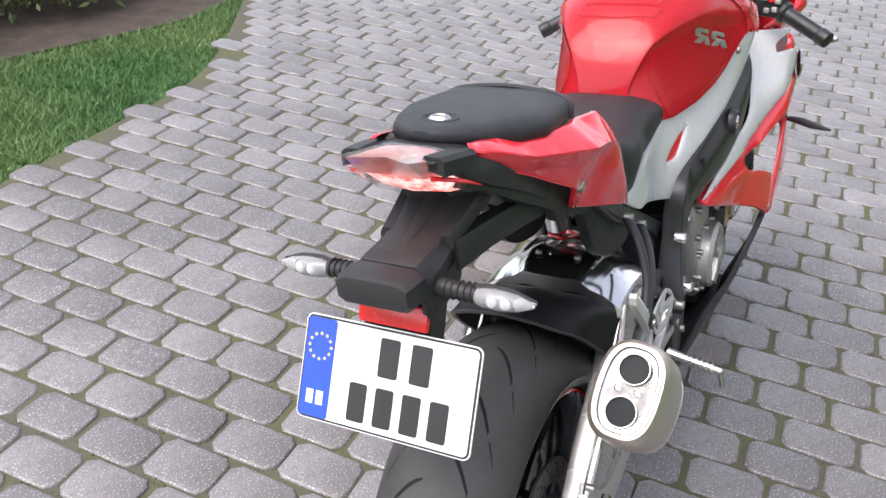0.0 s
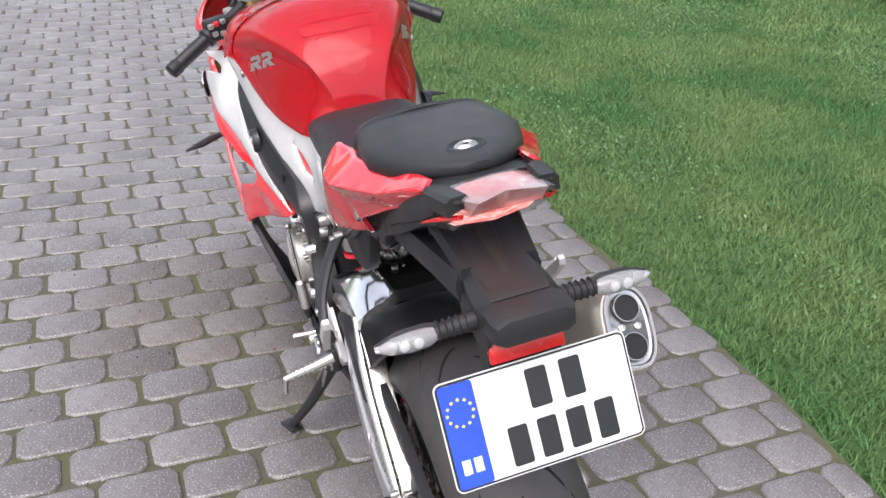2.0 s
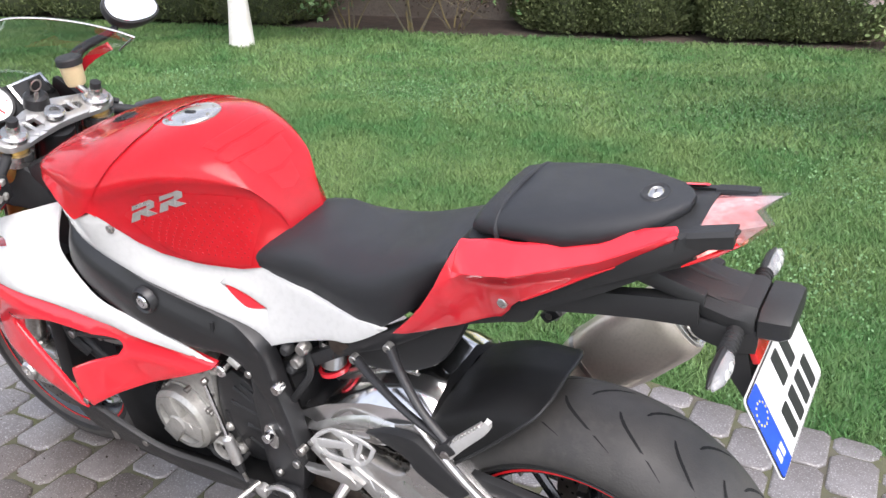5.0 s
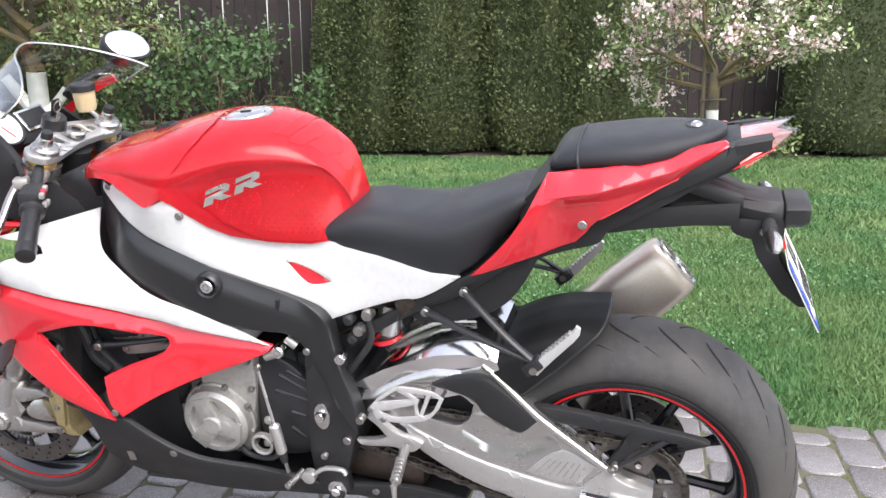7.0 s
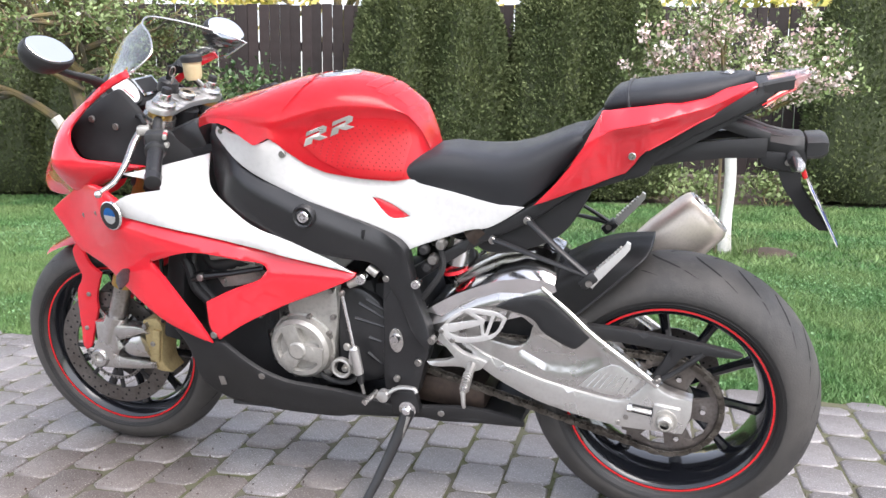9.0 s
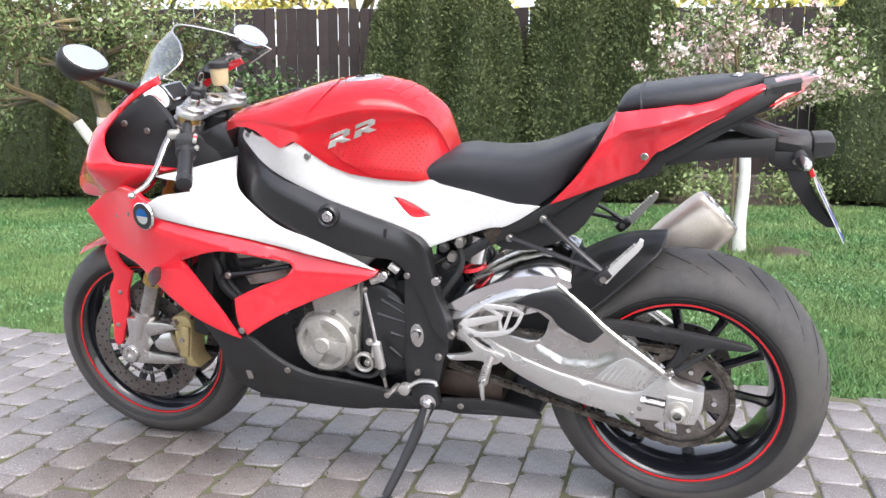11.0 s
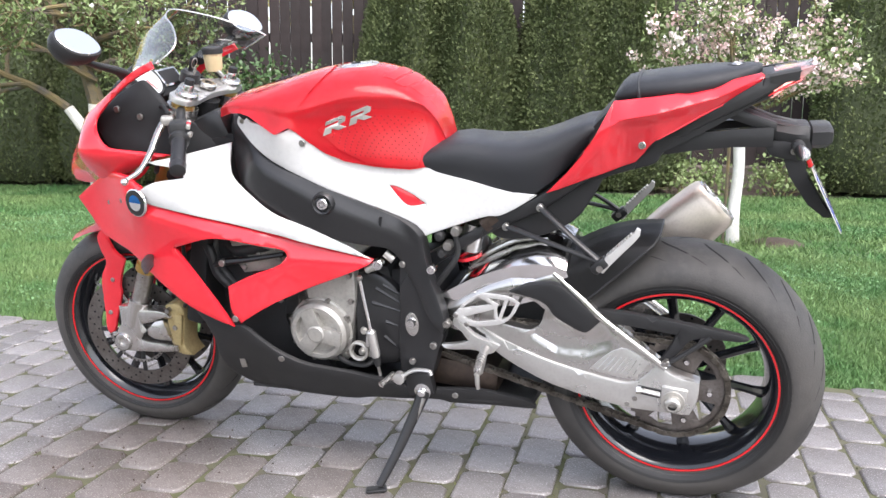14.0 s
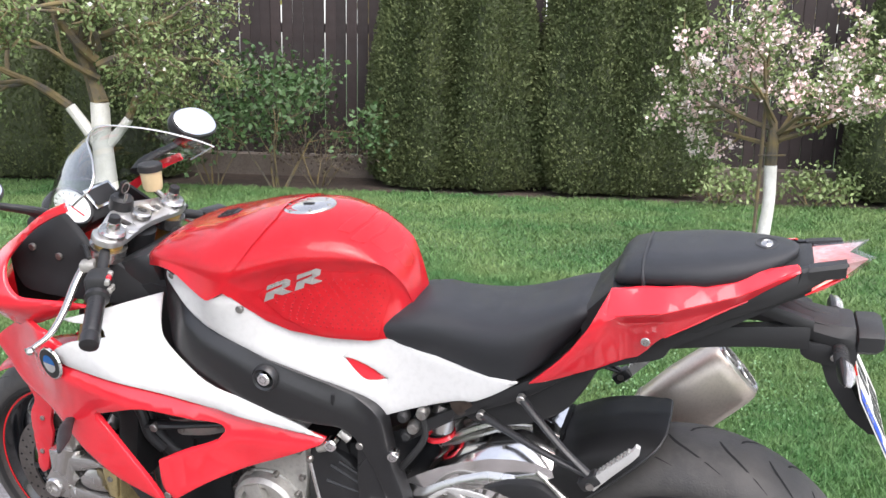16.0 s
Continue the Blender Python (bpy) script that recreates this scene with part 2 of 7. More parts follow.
M_ALU = mat("brushed_aluminium", (0.56, 0.545, 0.525), 0.27, 0.95, other=(0.48, 0.465, 0.445), scale=4, fine=180, amount=0.35, rough_var=0.04)
M_POLISH = mat("polished_aluminium", (0.78, 0.77, 0.76), 0.14, 1.0, other=(0.70, 0.69, 0.68), scale=5, fine=90, amount=0.35, rough_var=0.03)
M_CAST = mat("cast_grey_metal", (0.47, 0.455, 0.42), 0.40, 0.6, other=(0.39, 0.375, 0.345), scale=9, fine=130, amount=0.8, bump=0.3, bump_scale=350)
M_STEEL = mat("steel", (0.42, 0.41, 0.39), 0.35, 0.9, other=(0.25, 0.23, 0.21), scale=20, fine=150, amount=0.7)
M_DISC = mat("worn_disc_steel", (0.17, 0.155, 0.145), 0.42, 0.7, other=(0.10, 0.085, 0.075), scale=14, fine=150, amount=0.8)
M_CHAIN = mat("oily_chain", (0.15, 0.135, 0.115), 0.45, 0.7, other=(0.05, 0.042, 0.034), scale=40, fine=200, amount=0.9)
M_MUFFLER = mat("bead_blasted_titanium", (0.58, 0.52, 0.455), 0.36, 0.75, other=(0.51, 0.455, 0.395), scale=6, fine=200, amount=0.6, bump=0.08, bump_scale=700)
M_GOLD = mat("gold_anodised", (0.50, 0.33, 0.10), 0.35, 0.9, other=(0.38, 0.24, 0.07), scale=12, fine=150, amount=0.6)
M_CALIPER = mat("caliper_gold_paint", (0.50, 0.40, 0.20), 0.4, 0.5, other=(0.36, 0.28, 0.13), scale=12, fine=150, amount=0.7)
M_PLATE = mat("plate_white", (0.70, 0.69, 0.665), 0.4, other=(0.64, 0.63, 0.605), scale=14, fine=120, amount=0.4)
M_BLUE = mat("plate_blue", (0.015, 0.07, 0.55), 0.4, scale=14, fine=120)
M_YELLOW = mat("plate_stars", (0.7, 0.6, 0.05), 0.5, scale=14, fine=120)
M_INK = mat("plate_black", (0.015, 0.015, 0.015), 0.5, scale=14, fine=120)
M_LOGO_BLUE = mat("enamel_blue", (0.02, 0.22, 0.62), 0.25, scale=14, fine=120, coat=0.5)
M_CREAM = mat("brake_fluid_cup", (0.62, 0.50, 0.30), 0.45, other=(0.52, 0.4, 0.22), scale=14, fine=60, amount=0.5)
M_COLLECTOR = mat("burnt_exhaust_steel", (0.095, 0.070, 0.055), 0.5, 0.7, other=(0.055, 0.042, 0.036), scale=9, fine=90, amount=0.9)
M_DIAL = mat("white_dial", (0.8, 0.8, 0.78), 0.5, scale=14, fine=120, amount=0.2)
M_REFLECTOR = mat("red_reflector", (0.62, 0.01, 0.012), 0.2, scale=30, fine=240, coat=0.6, bump=0.4, bump_scale=400)


def glass(name, tint, rough=0.02, weight=1.0, emit=None):
    m = bpy.data.materials.new(name)
    m.use_nodes = True
    b = m.node_tree.nodes["Principled BSDF"]
    b.inputs["Base Color"].default_value = (*tint, 1)
    b.inputs["Roughness"].default_value, b.inputs["Transmission Weight"].default_value, b.inputs["IOR"].default_value = rough, weight, 1.45
    if emit:
        b.inputs["Emission Color"].default_value, b.inputs["Emission Strength"].default_value = (*emit[0], 1), emit[1]
    return m


M_SCREEN = bpy.data.materials.new("clear_windscreen")
M_SCREEN.use_nodes = True
_t = M_SCREEN.node_tree
_g, _s, _x, _f = (_t.nodes.new("ShaderNode" + k) for k in ("BsdfTransparent", "BsdfGlossy", "MixShader", "LayerWeight"))
_g.inputs[0].default_value = (0.76, 0.79, 0.79, 1)
_s.inputs["Roughness"].default_value = 0.04
_f.inputs[0].default_value = 0.35
_p = _t.nodes.new("ShaderNodeMapRange")
_p.inputs[1].default_value, _p.inputs[2].default_value, _p.inputs[3].default_value, _p.inputs[4].default_value = 0.30, 1.0, 0.19, 0.62
_t.links.new(_f.outputs[1], _p.inputs[0])
for a, b in ((_p.outputs[0], _x.inputs[0]), (_g.outputs[0], _x.inputs[1]), (_s.outputs[0], _x.inputs[2]), (_x.outputs[0], _t.nodes["Material Output"].inputs[0])):
    _t.links.new(a, b)
M_LAMP_LENS = M_SCREEN.copy()
M_LAMP_LENS.name = "clear_lamp_lens"
for _q in M_LAMP_LENS.node_tree.nodes:
    if _q.bl_idname == "ShaderNodeBsdfTransparent":
        _q.inputs[0].default_value = (0.97, 0.95, 0.95, 1)
    elif _q.bl_idname == "ShaderNodeMapRange":
        _q.inputs[3].default_value, _q.inputs[4].default_value = 0.06, 0.5
M_LENS = glass("clear_lens", (0.92, 0.92, 0.92), 0.05, 0.75)
M_LAMP_CLEAR = mat("clear_pink_facets", (0.84, 0.76, 0.75), 0.20, 0.15, other=(0.82, 0.40, 0.37), scale=26, fine=90, amount=0.8, coat=1.0)
M_TAIL_ON = mat("lit_tail_lamp", (0.80, 0.10, 0.09), 0.25, other=(0.95, 0.58, 0.52), scale=70, fine=160, amount=1.0, coat=1.0)
_b = M_TAIL_ON.node_tree.nodes["Principled BSDF"]
M_TAIL_ON.node_tree.links.new(_b.inputs["Base Color"].links[0].from_socket, _b.inputs["Emission Color"])
_b.inputs["Emission Strength"].default_value = 0.8
M_MIRROR = mat("mirror_glass", (0.9, 0.9, 0.9), 0.03, 1.0, scale=5, fine=50, amount=0.05, rough_var=0.01)


# ---------------------------------------------------------------- motorcycle: tools
from mathutils.geometry import delaunay_2d_cdt

LEAN_DEG = 9.8
bike = thing("motorcycle", "red and white sport motorcycle leaning on its side stand", "motorcycle", pose(0, -0.02, 0, -LEAN_DEG, 0, 0))


def rounded(outline, times=2, sharp=62.0, reach=0.22):
    """An outline with its blunt corners cut round; sharp ones stay."""
    p = [np.array(q, float) for q in outline]
    for _ in range(times):
        out = []
        for i, b in enumerate(p):
            a, c = p[i - 1], p[(i + 1) % len(p)]
            u, v = b - a, c - b
            turn = abs(math.degrees(math.atan2(u[0] * v[1] - u[1] * v[0], u @ v)))
            if turn > sharp or turn < 4:
                out.append(b)
            else:
                out += [b - reach * u, b + reach * v]
        p = out
    return p


def spline_sheet(controls):
    """A smooth sheet y(x, z) through a few control places (thin plate spline)."""
    c = np.array(controls, float)
    n = len(c)

    def kernel(d):
        return np.where(d > 1e-9, d * d * np.log(np.maximum(d, 1e-9)), 0.0)

    k = kernel(np.hypot(c[:, None, 0] - c[None, :, 0], c[:, None, 1] - c[None, :, 1])) + 2e-4 * np.eye(n)
    q = np.c_[np.ones(n), c[:, :2]]
    w = np.linalg.solve(np.block([[k, q], [q.T, np.zeros((3, 3))]]), np.r_[c[:, 2], 0, 0, 0])

    def at(x, z):
        x, z = np.asarray(x, float), np.asarray(z, float)
        d = np.hypot(x[..., None] - c[:, 0], z[..., None] - c[:, 1])
        return kernel(d) @ w[:n] + w[n] + w[n + 1] * x + w[n + 2] * z

    return at


def panel(outline, y, side=1, thick=0.008, edge=0.006, step=0.02, times=2, sharp=62.0, holes=(), extra=None):
    """A moulded panel over an outline in x and z, lying on the sheet y(x, z), with rolled edges and a back."""
    sheet_y = y if callable(y) else (lambda x, z: np.full(np.shape(x), float(y)))
    loops = []
    for k, line in enumerate((outline, *holes)):
        pts = rounded(line, times, sharp)
        dense = []
        for i, b in enumerate(pts):
            c = pts[(i + 1) % len(pts)]
            m = max(1, int(np.linalg.norm(c - b) / step))
            dense += [b + (c - b) * j / m for j in range(m)]
        loops.append(np.array(dense))
    seg_a = np.vstack(loops)
    seg_b = np.vstack([np.roll(q, -1, 0) for q in loops])

    def inside(p):
        a, b = seg_a, seg_b
        hit = ((a[:, 1] > p[1]) != (b[:, 1] > p[1]))
        with np.errstate(divide="ignore", invalid="ignore"):
            xs = a[:, 0] + (p[1] - a[:, 1]) * (b[:, 0] - a[:, 0]) / (b[:, 1] - a[:, 1])
        return np.count_nonzero(hit & (xs > p[0])) % 2 == 1

    def far(p):
        v, w = seg_b - seg_a, p - seg_a
        u = np.clip((w * v).sum(1) / ((v * v).sum(1) + 1e-12), 0, 1)
        return np.hypot(*(w - u[:, None] * v).T).min()

    inner = []
    for q in loops:
        for i in range(len(q)):
            way = q[(i + 1) % len(q)] - q[i - 1]
            nrm = np.array([-way[1], way[0]]) / (np.linalg.norm(way) + 1e-9)
            for depth in (edge * 0.3, edge):
                for sgn in (1, -1):
                    p = q[i] + sgn * depth * nrm
                    if inside(p) and far(p) > depth * 0.93:
                        inner.append(p)
    lo, hi = seg_a.min(0), seg_a.max(0)
    for i, x in enumerate(np.arange(lo[0], hi[0], step)):
        for z in np.arange(lo[1] + (i % 2) * step / 2, hi[1], step):
            p = np.array([x, z])
            if inside(p) and far(p) > edge + 0.3 * step:
                inner.append(p)
    flat = np.vstack([seg_a, inner]) if inner else seg_a
    edges, base = [], 0
    for q in loops:
        edges += [(base + i, base + (i + 1) % len(q)) for i in range(len(q))]
        base += len(q)
    vs, es, fs, ov, oe, of = delaunay_2d_cdt([Vector(p) for p in flat], edges, [], 2 if holes else 1, 1e-6)
    pts = np.array([(v[0], v[1]) for v in vs])
    d = np.array([far(p) for p in pts])
    d[[i for i, o in enumerate(ov) if o and min(o) < len(seg_a)]] = 0.0
    drop = np.where(d < edge, edge * (1 - np.sqrt(np.clip(1 - (1 - d / max(edge, 1e-6)) ** 2, 0, 1))), 0.0)
    ys = sheet_y(pts[:, 0], pts[:, 1])
    if extra is not None:
        ys = ys + extra(pts[:, 0], pts[:, 1])
    bm = bmesh.new()
    front = [bm.verts.new((p[0], side * (h - e), p[1])) for p, h, e in zip(pts, ys, drop)]
    back = [bm.verts.new((p[0], side * (h - edge - thick), p[1])) for p, h in zip(pts, ys)]
    count = {}
    for tri in fs:
        centre = np.mean([pts[i] for i in tri], axis=0)
        if not inside(centre):
            continue
        bm.faces.new([front[i] for i in tri])
        bm.faces.new([back[i] for i in reversed(tri)])
        for i, j in zip(tri, (*tri[1:], tri[0])):
            key = (min(i, j), max(i, j))
            count[key] = count.get(key, 0) + 1
    for (i, j), c in count.items():
        if c == 1:
            bm.faces.new((front[i], front[j], back[j], back[i]))
    for v in [v for v in bm.verts if not v.link_faces]:
        bm.verts.remove(v)
    return bm


def pocket(outline, depth, width=0.006):
    """A relief: a pocket of the given depth inside an outline, its walls as wide as given."""
    p = np.array(outline, float)
    q = np.roll(p, -1, 0)

    def relief(x, z):
        out = np.zeros(np.shape(x))
        for i, (u, w) in enumerate(zip(np.ravel(x), np.ravel(z))):
            hit = (p[:, 1] > w) != (q[:, 1] > w)
            with np.errstate(divide="ignore", invalid="ignore"):
                xs = p[:, 0] + (w - p[:, 1]) * (q[:, 0] - p[:, 0]) / (q[:, 1] - p[:, 1])
            if np.count_nonzero(hit & (xs > u)) % 2:
                v, d = q - p, np.array((u, w)) - p
                k = np.clip((d * v).sum(1) / (v * v).sum(1), 0, 1)
                out.flat[i] = -depth * min(1.0, np.hypot(*(d - k[:, None] * v).T).min() / width)
        return out

    return relief


def bolt(at, r=0.007, side=1, deep=0.006, parent=None, material=None):
    """A socket-head screw whose axis runs across the bike."""
    x, y, z = at
    bm = lathe([(0, deep), (r * 0.42, deep), (r * 0.42, deep * 0.45), (r * 0.5, deep), (r * 0.85, deep), (r, deep * 0.75), (r, -0.008), (0, -0.008)], sides=14)
    bmesh.ops.transform(bm, matrix=Matrix.Translation((x, y, z)) @ pose(0, 0, 0, 0, 0, 0 if side > 0 else 180), verts=bm.verts)
    return part("bolt", bm, material or M_STEEL, parent or bike)


def both(build):
    """The same for the left and the right side."""
    for side in (1, -1):
        build(side)


def rod(a, b, r, sides=12):
    return tube([a, b], r, sides, 0)


# ---------------------------------------------------------------- motorcycle: tank
TX = (0.516, 0.524, 0.537, 0.559, 0.592, 0.628, 0.672, 0.722, 0.780, 0.854, 0.944, 1.034, 1.050)
TOP = (0.803, 0.842, 0.885, 0.926, 0.962, 0.988, 1.004, 1.012, 1.009, 0.996, 0.972, 0.948, 0.930)
LOW_X = (0.514, 0.592, 0.660, 0.729, 0.771, 0.807, 0.838, 0.868, 0.900, 0.935, 0.965, 1.000, 1.050)
LOW_Z = (0.801, 0.793, 0.803, 0.818, 0.838, 0.867, 0.900, 0.884, 0.902, 0.921, 0.926, 0.922, 0.905)
LOW_W = (0.085, 0.115, 0.141, 0.159, 0.170, 0.182, 0.197, 0.207, 0.202, 0.191, 0.178, 0.160, 0.125)
CR_X = (0.514, 0.521, 0.534, 0.582, 0.690, 0.770, 0.815, 0.850, 0.900, 1.000, 1.050)
CR_Z = (0.800, 0.846, 0.893, 0.938, 0.951, 0.936, 0.923, 0.921, 0.930, 0.932, 0.920)
CR_W = (0.042, 0.044, 0.050, 0.088, 0.141, 0.168, 0.184, 0.193, 0.186, 0.155, 0.122)


def smooth_table(xs, ys):
    """A smooth curve through a short table."""
    c = curve_through(list(zip(xs, ys)), 10)
    return lambda x: float(np.interp(x, c[:, 0], c[:, 1]))


top_z, low_w, crease_z, crease_w = (smooth_table(*q) for q in ((TX, TOP), (LOW_X, LOW_W), (CR_X, CR_Z), (CR_X, CR_W)))


def low_z(x):
    """The tank's lower edge, with the pointed wing of the cover."""
    return float(np.interp(x, LOW_X, LOW_Z))


def tank_point(x, v, grow=0.0):
    """A place on the tank's skin: v from 0 on the ridge of the top to 1 at the lower edge."""
    zt, zl, wl, zc, wc = top_z(x), low_z(x), low_w(x), crease_z(x), crease_w(x)
    zc = min(max(zc, zl + 0.004), zt - 0.006)
    u = min(v / 0.6, 1.0)
    if v <= 0.6:
        a = u * math.pi / 2
        y, z = wc * math.sin(a) ** 0.92, zc + (zt - zc) * math.cos(a) ** 0.9
    else:
        s = (v - 0.6) / 0.4
        dip = 0.009 * min(1.0, max(0.0, (0.84 - x) / 0.10)) * math.sin(math.pi * min(1, s * 1.15) ** 0.6) if s < 0.87 else 0.0
        y, z = wc + (wl - wc) * s - dip, zc + (zl - zc) * s
    return (x, y + grow, z + grow * (1 - v))


def tank_skin(start, end, steps, grow, v0=0.0, v1=1.0, rows=26):
    """Half-skins left and right between two seams x(v), joined over the ridge."""
    vs = np.linspace(v0, v1, rows)
    ring_of = []
    for u in np.linspace(0, 1, steps):
        half = [tank_point(start(v) + (end(v) - start(v)) * u, v, grow) for v in vs]
        ring_of.append([(x, -y, z) for x, y, z in half[::-1]] + half[(1 if v0 == 0 else 0):])
    bm = loft(ring_of, closed=False, caps=False)
    bmesh.ops.solidify(bm, geom=bm.faces[:], thickness=0.004)
    return bm


def seam(v):
    return float(np.interp(v, (0, 0.15, 0.3, 0.45, 0.58, 0.7, 1.0), (0.800, 0.785, 0.790, 0.806, 0.826, 0.832, 0.828)))


tank = part("fuel_tank", tank_skin(lambda v: 0.516 + 0.012 * v, lambda v: seam(v) + 0.003, 64, 0.0, rows=34), M_RED, bike, "glossy red fuel tank", 50)
part("front_cover", tank_skin(lambda v: seam(v) - 0.0008, lambda v: 1.046, 36, 0.003, rows=34), M_RED, bike, "glossy red airbox cover", 50)


def knee_pad(side):
    vs, xs = np.linspace(0.66, 0.985, 12), np.linspace(0, 1, 26)
    rings = []
    for u in xs:
        ring = []
        for v in vs:
            a = np.interp(v, (0.66, 0.75, 1.0), (0.566, 0.558, 0.575))
            b = np.interp(v, (0.66, 0.8, 0.92, 1.0), (0.745, 0.785, 0.745, 0.665))
            x, y, z = tank_point(a + (b - a) * u, v, 0.002)
            ring.append((x, side * y, z))
        rings.append(ring)
    bm = loft(rings, closed=False, caps=False)
    bmesh.ops.solidify(bm, geom=bm.faces[:], thickness=0.0025)
    pad = part("knee_pad", bm, M_GRIP, tank, "red textured rubber knee pad", 50)
    studs = []
    for i, u in enumerate(np.linspace(0.04, 0.90, 26)):
        for v in np.linspace(0.70, 0.94, 13)[i % 2::2]:
            a = np.interp(v, (0.66, 0.75, 1.0), (0.566, 0.558, 0.575))
            b = np.interp(v, (0.66, 0.8, 0.92, 1.0), (0.745, 0.785, 0.745, 0.665))
            x, y, z = tank_point(a + (b - a) * u, v, 0.0022)
            studs.append(lathe([(0, 0.0007), (0.0016, 0.0005), (0.0022, 0)], (x, 0, z), sides=6))
            bmesh.ops.transform(studs[-1], matrix=Matrix.Diagonal((1, side, 1, 1)) @ Matrix.Translation((0, y, 0)), verts=studs[-1].verts)
    tagged(part("stud_texture", merge(*studs), M_STUD, pad), kind="stuff")
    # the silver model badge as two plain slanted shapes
    for x0 in (0.776, 0.722):
        shape = [(0, 0), (-0.013, 0.0), (-0.015, 0.009), (-0.026, 0.0), (-0.040, 0.0), (-0.027, 0.012), (-0.037, 0.014), (-0.039, 0.024), (-0.033, 0.030), (-0.006, 0.030), (-0.004, 0.021), (-0.027, 0.022), (-0.026, 0.018), (-0.004, 0.016)]
        z0 = 0.878 if x0 > 0.75 else 0.897
        pts = [(x0 - 0.004 + 1.24 * a, z0 - 0.002 + 0.95 * b - 0.36 * 1.24 * a) for a, b in shape]
        on = spline_sheet([(x, tank_point(x, v)[2], tank_point(x, v)[1] + 0.0045) for x in (0.62, 0.66, 0.70, 0.74, 0.78) for v in (0.55, 0.62, 0.7, 0.8, 0.9)])
        part("badge", panel(pts, on, side, 0.001, 0.0012, 0.01, 0), M_BRIGHT, tank, "silver badge shape")


both(knee_pad)


def tank_pad(name, a, b, v0, v1):
    """A thin clear-red protective film on the top of the tank, left and right halves in one."""
    rings = []
    for u in np.linspace(0, 1, 9):
        half = [tank_point(a + (b - a) * u + 0.03 * (v - v0), v, 0.0012) for v in np.linspace(v0, v1, 9)]
        rings.append([(x, -y, z) for x, y, z in half[::-1]] + half[(1 if v0 == 0 else 0):])
    bm = loft(rings, closed=False, caps=False)
    bmesh.ops.solidify(bm, geom=bm.faces[:], thickness=0.0012)
    part(name, bm, M_GRIP, tank, "thin red tank protector film", 40)


for a, b, v1 in ((0.545, 0.563, 0.13), (0.568, 0.596, 0.20), (0.600, 0.622, 0.28), (0.628, 0.652, 0.22)):
    tank_pad("tank_protector", a, b, 0.0, v1)
cap = part("fuel_cap", lathe([(0, 0.009), (0.030, 0.009), (0.036, 0.007), (0.050, 0.007), (0.0535, 0.004), (0.054, -0.012), (0, -0.012)], (0, 0, 0), "z", 40), M_ALU, tank, "brushed aluminium fuel cap")
cap.matrix_local = pose(0.752, 0, 1.0035, 0, 5.0, 0)
part("lock", block((0.022, 0.007, 0.003), (0, 0, 0.010), bevel=0.001), M_DARK, cap)
for k in range(6):
    part("cap_screw", lathe([(0, 0.0095), (0.003, 0.0095), (0.0035, 0.006)], (0.043 * math.cos(k * 1.047), 0.043 * math.sin(k * 1.047), 0), "z", 10), M_STEEL, cap)
part("breather_grille", block((0.05, 0.032, 0.012), (0.934, 0.0, 0.975), (0, 15, 0), 0.005), M_PLASTIC, bike)
for dx in (-0.012, 0, 0.012):
    part("grille_bar", block((0.004, 0.028, 0.004), (0.934 + dx, 0.0, 0.982 - dx * 0.27), (0, 15, 0), 0.001), M_DARK, bike)
both(lambda s: bolt((0.787, s * 0.088, 0.988), 0.006, s, 0.010, tank))

# ---------------------------------------------------------------- motorcycle: side panels and frame
WHITE_Y = spline_sheet([(0.985, 0.905, 0.158), (0.93, 0.86, 0.182), (0.87, 0.885, 0.205), (0.817, 0.864, 0.183), (0.87, 0.81, 0.188), (0.774, 0.76, 0.175), (0.73, 0.815, 0.152),
                        (0.67, 0.715, 0.151), (0.632, 0.757, 0.128), (0.597, 0.797, 0.108), (0.568, 0.645, 0.124), (0.575, 0.71, 0.116), (0.544, 0.792, 0.100), (0.42, 0.70, 0.114), (0.314, 0.738, 0.110), (0.45, 0.765, 0.104)])
WHITE = [(0.993, 0.899), (0.985, 0.917), (0.962, 0.921), (0.949, 0.904), (0.906, 0.904), (0.870, 0.883), (0.833, 0.898), (0.806, 0.867), (0.769, 0.838), (0.725, 0.818), (0.654, 0.804), (0.588, 0.794), (0.556, 0.806), (0.546, 0.788),
         (0.5, 0.777), (0.376, 0.749), (0.333, 0.747), (0.308, 0.743), (0.345, 0.717), (0.389, 0.693), (0.417, 0.693), (0.466, 0.676), (0.564, 0.640), (0.580, 0.661), (0.608, 0.680), (0.671, 0.712), (0.774, 0.757), (0.876, 0.808), (0.940, 0.847), (0.983, 0.886)]
SLOT = [(0.641, 0.759), (0.624, 0.756), (0.591, 0.737), (0.561, 0.714), (0.579, 0.709), (0.602, 0.709), (0.619, 0.727)]


def side_panel(s):
    p = part("side_panel", panel(WHITE, WHITE_Y, s, 0.004, 0.004, 0.014, holes=(SLOT,)), M_WHITE, bike, "glossy white side panel below the tank")
    part("slot_insert", panel(SLOT, lambda x, z: WHITE_Y(x, z) - 0.006, s, 0.002, 0.003, 0.015), M_RED, p, "red insert in the panel slot")
    bolt((0.817, s * 0.183, 0.862), 0.008, s, 0.004, p)
    bolt((0.972, s * 0.163, 0.905), 0.006, s, 0.004, p)
    part("intake_slot", panel([(0.985, 0.928), (0.958, 0.934), (0.915, 0.912), (0.90, 0.900), (0.95, 0.899), (0.975, 0.912)], lambda x, z: np.full(np.shape(x), 0.168), s, 0.004, 0.004, 0.02), M_DARK, bike)


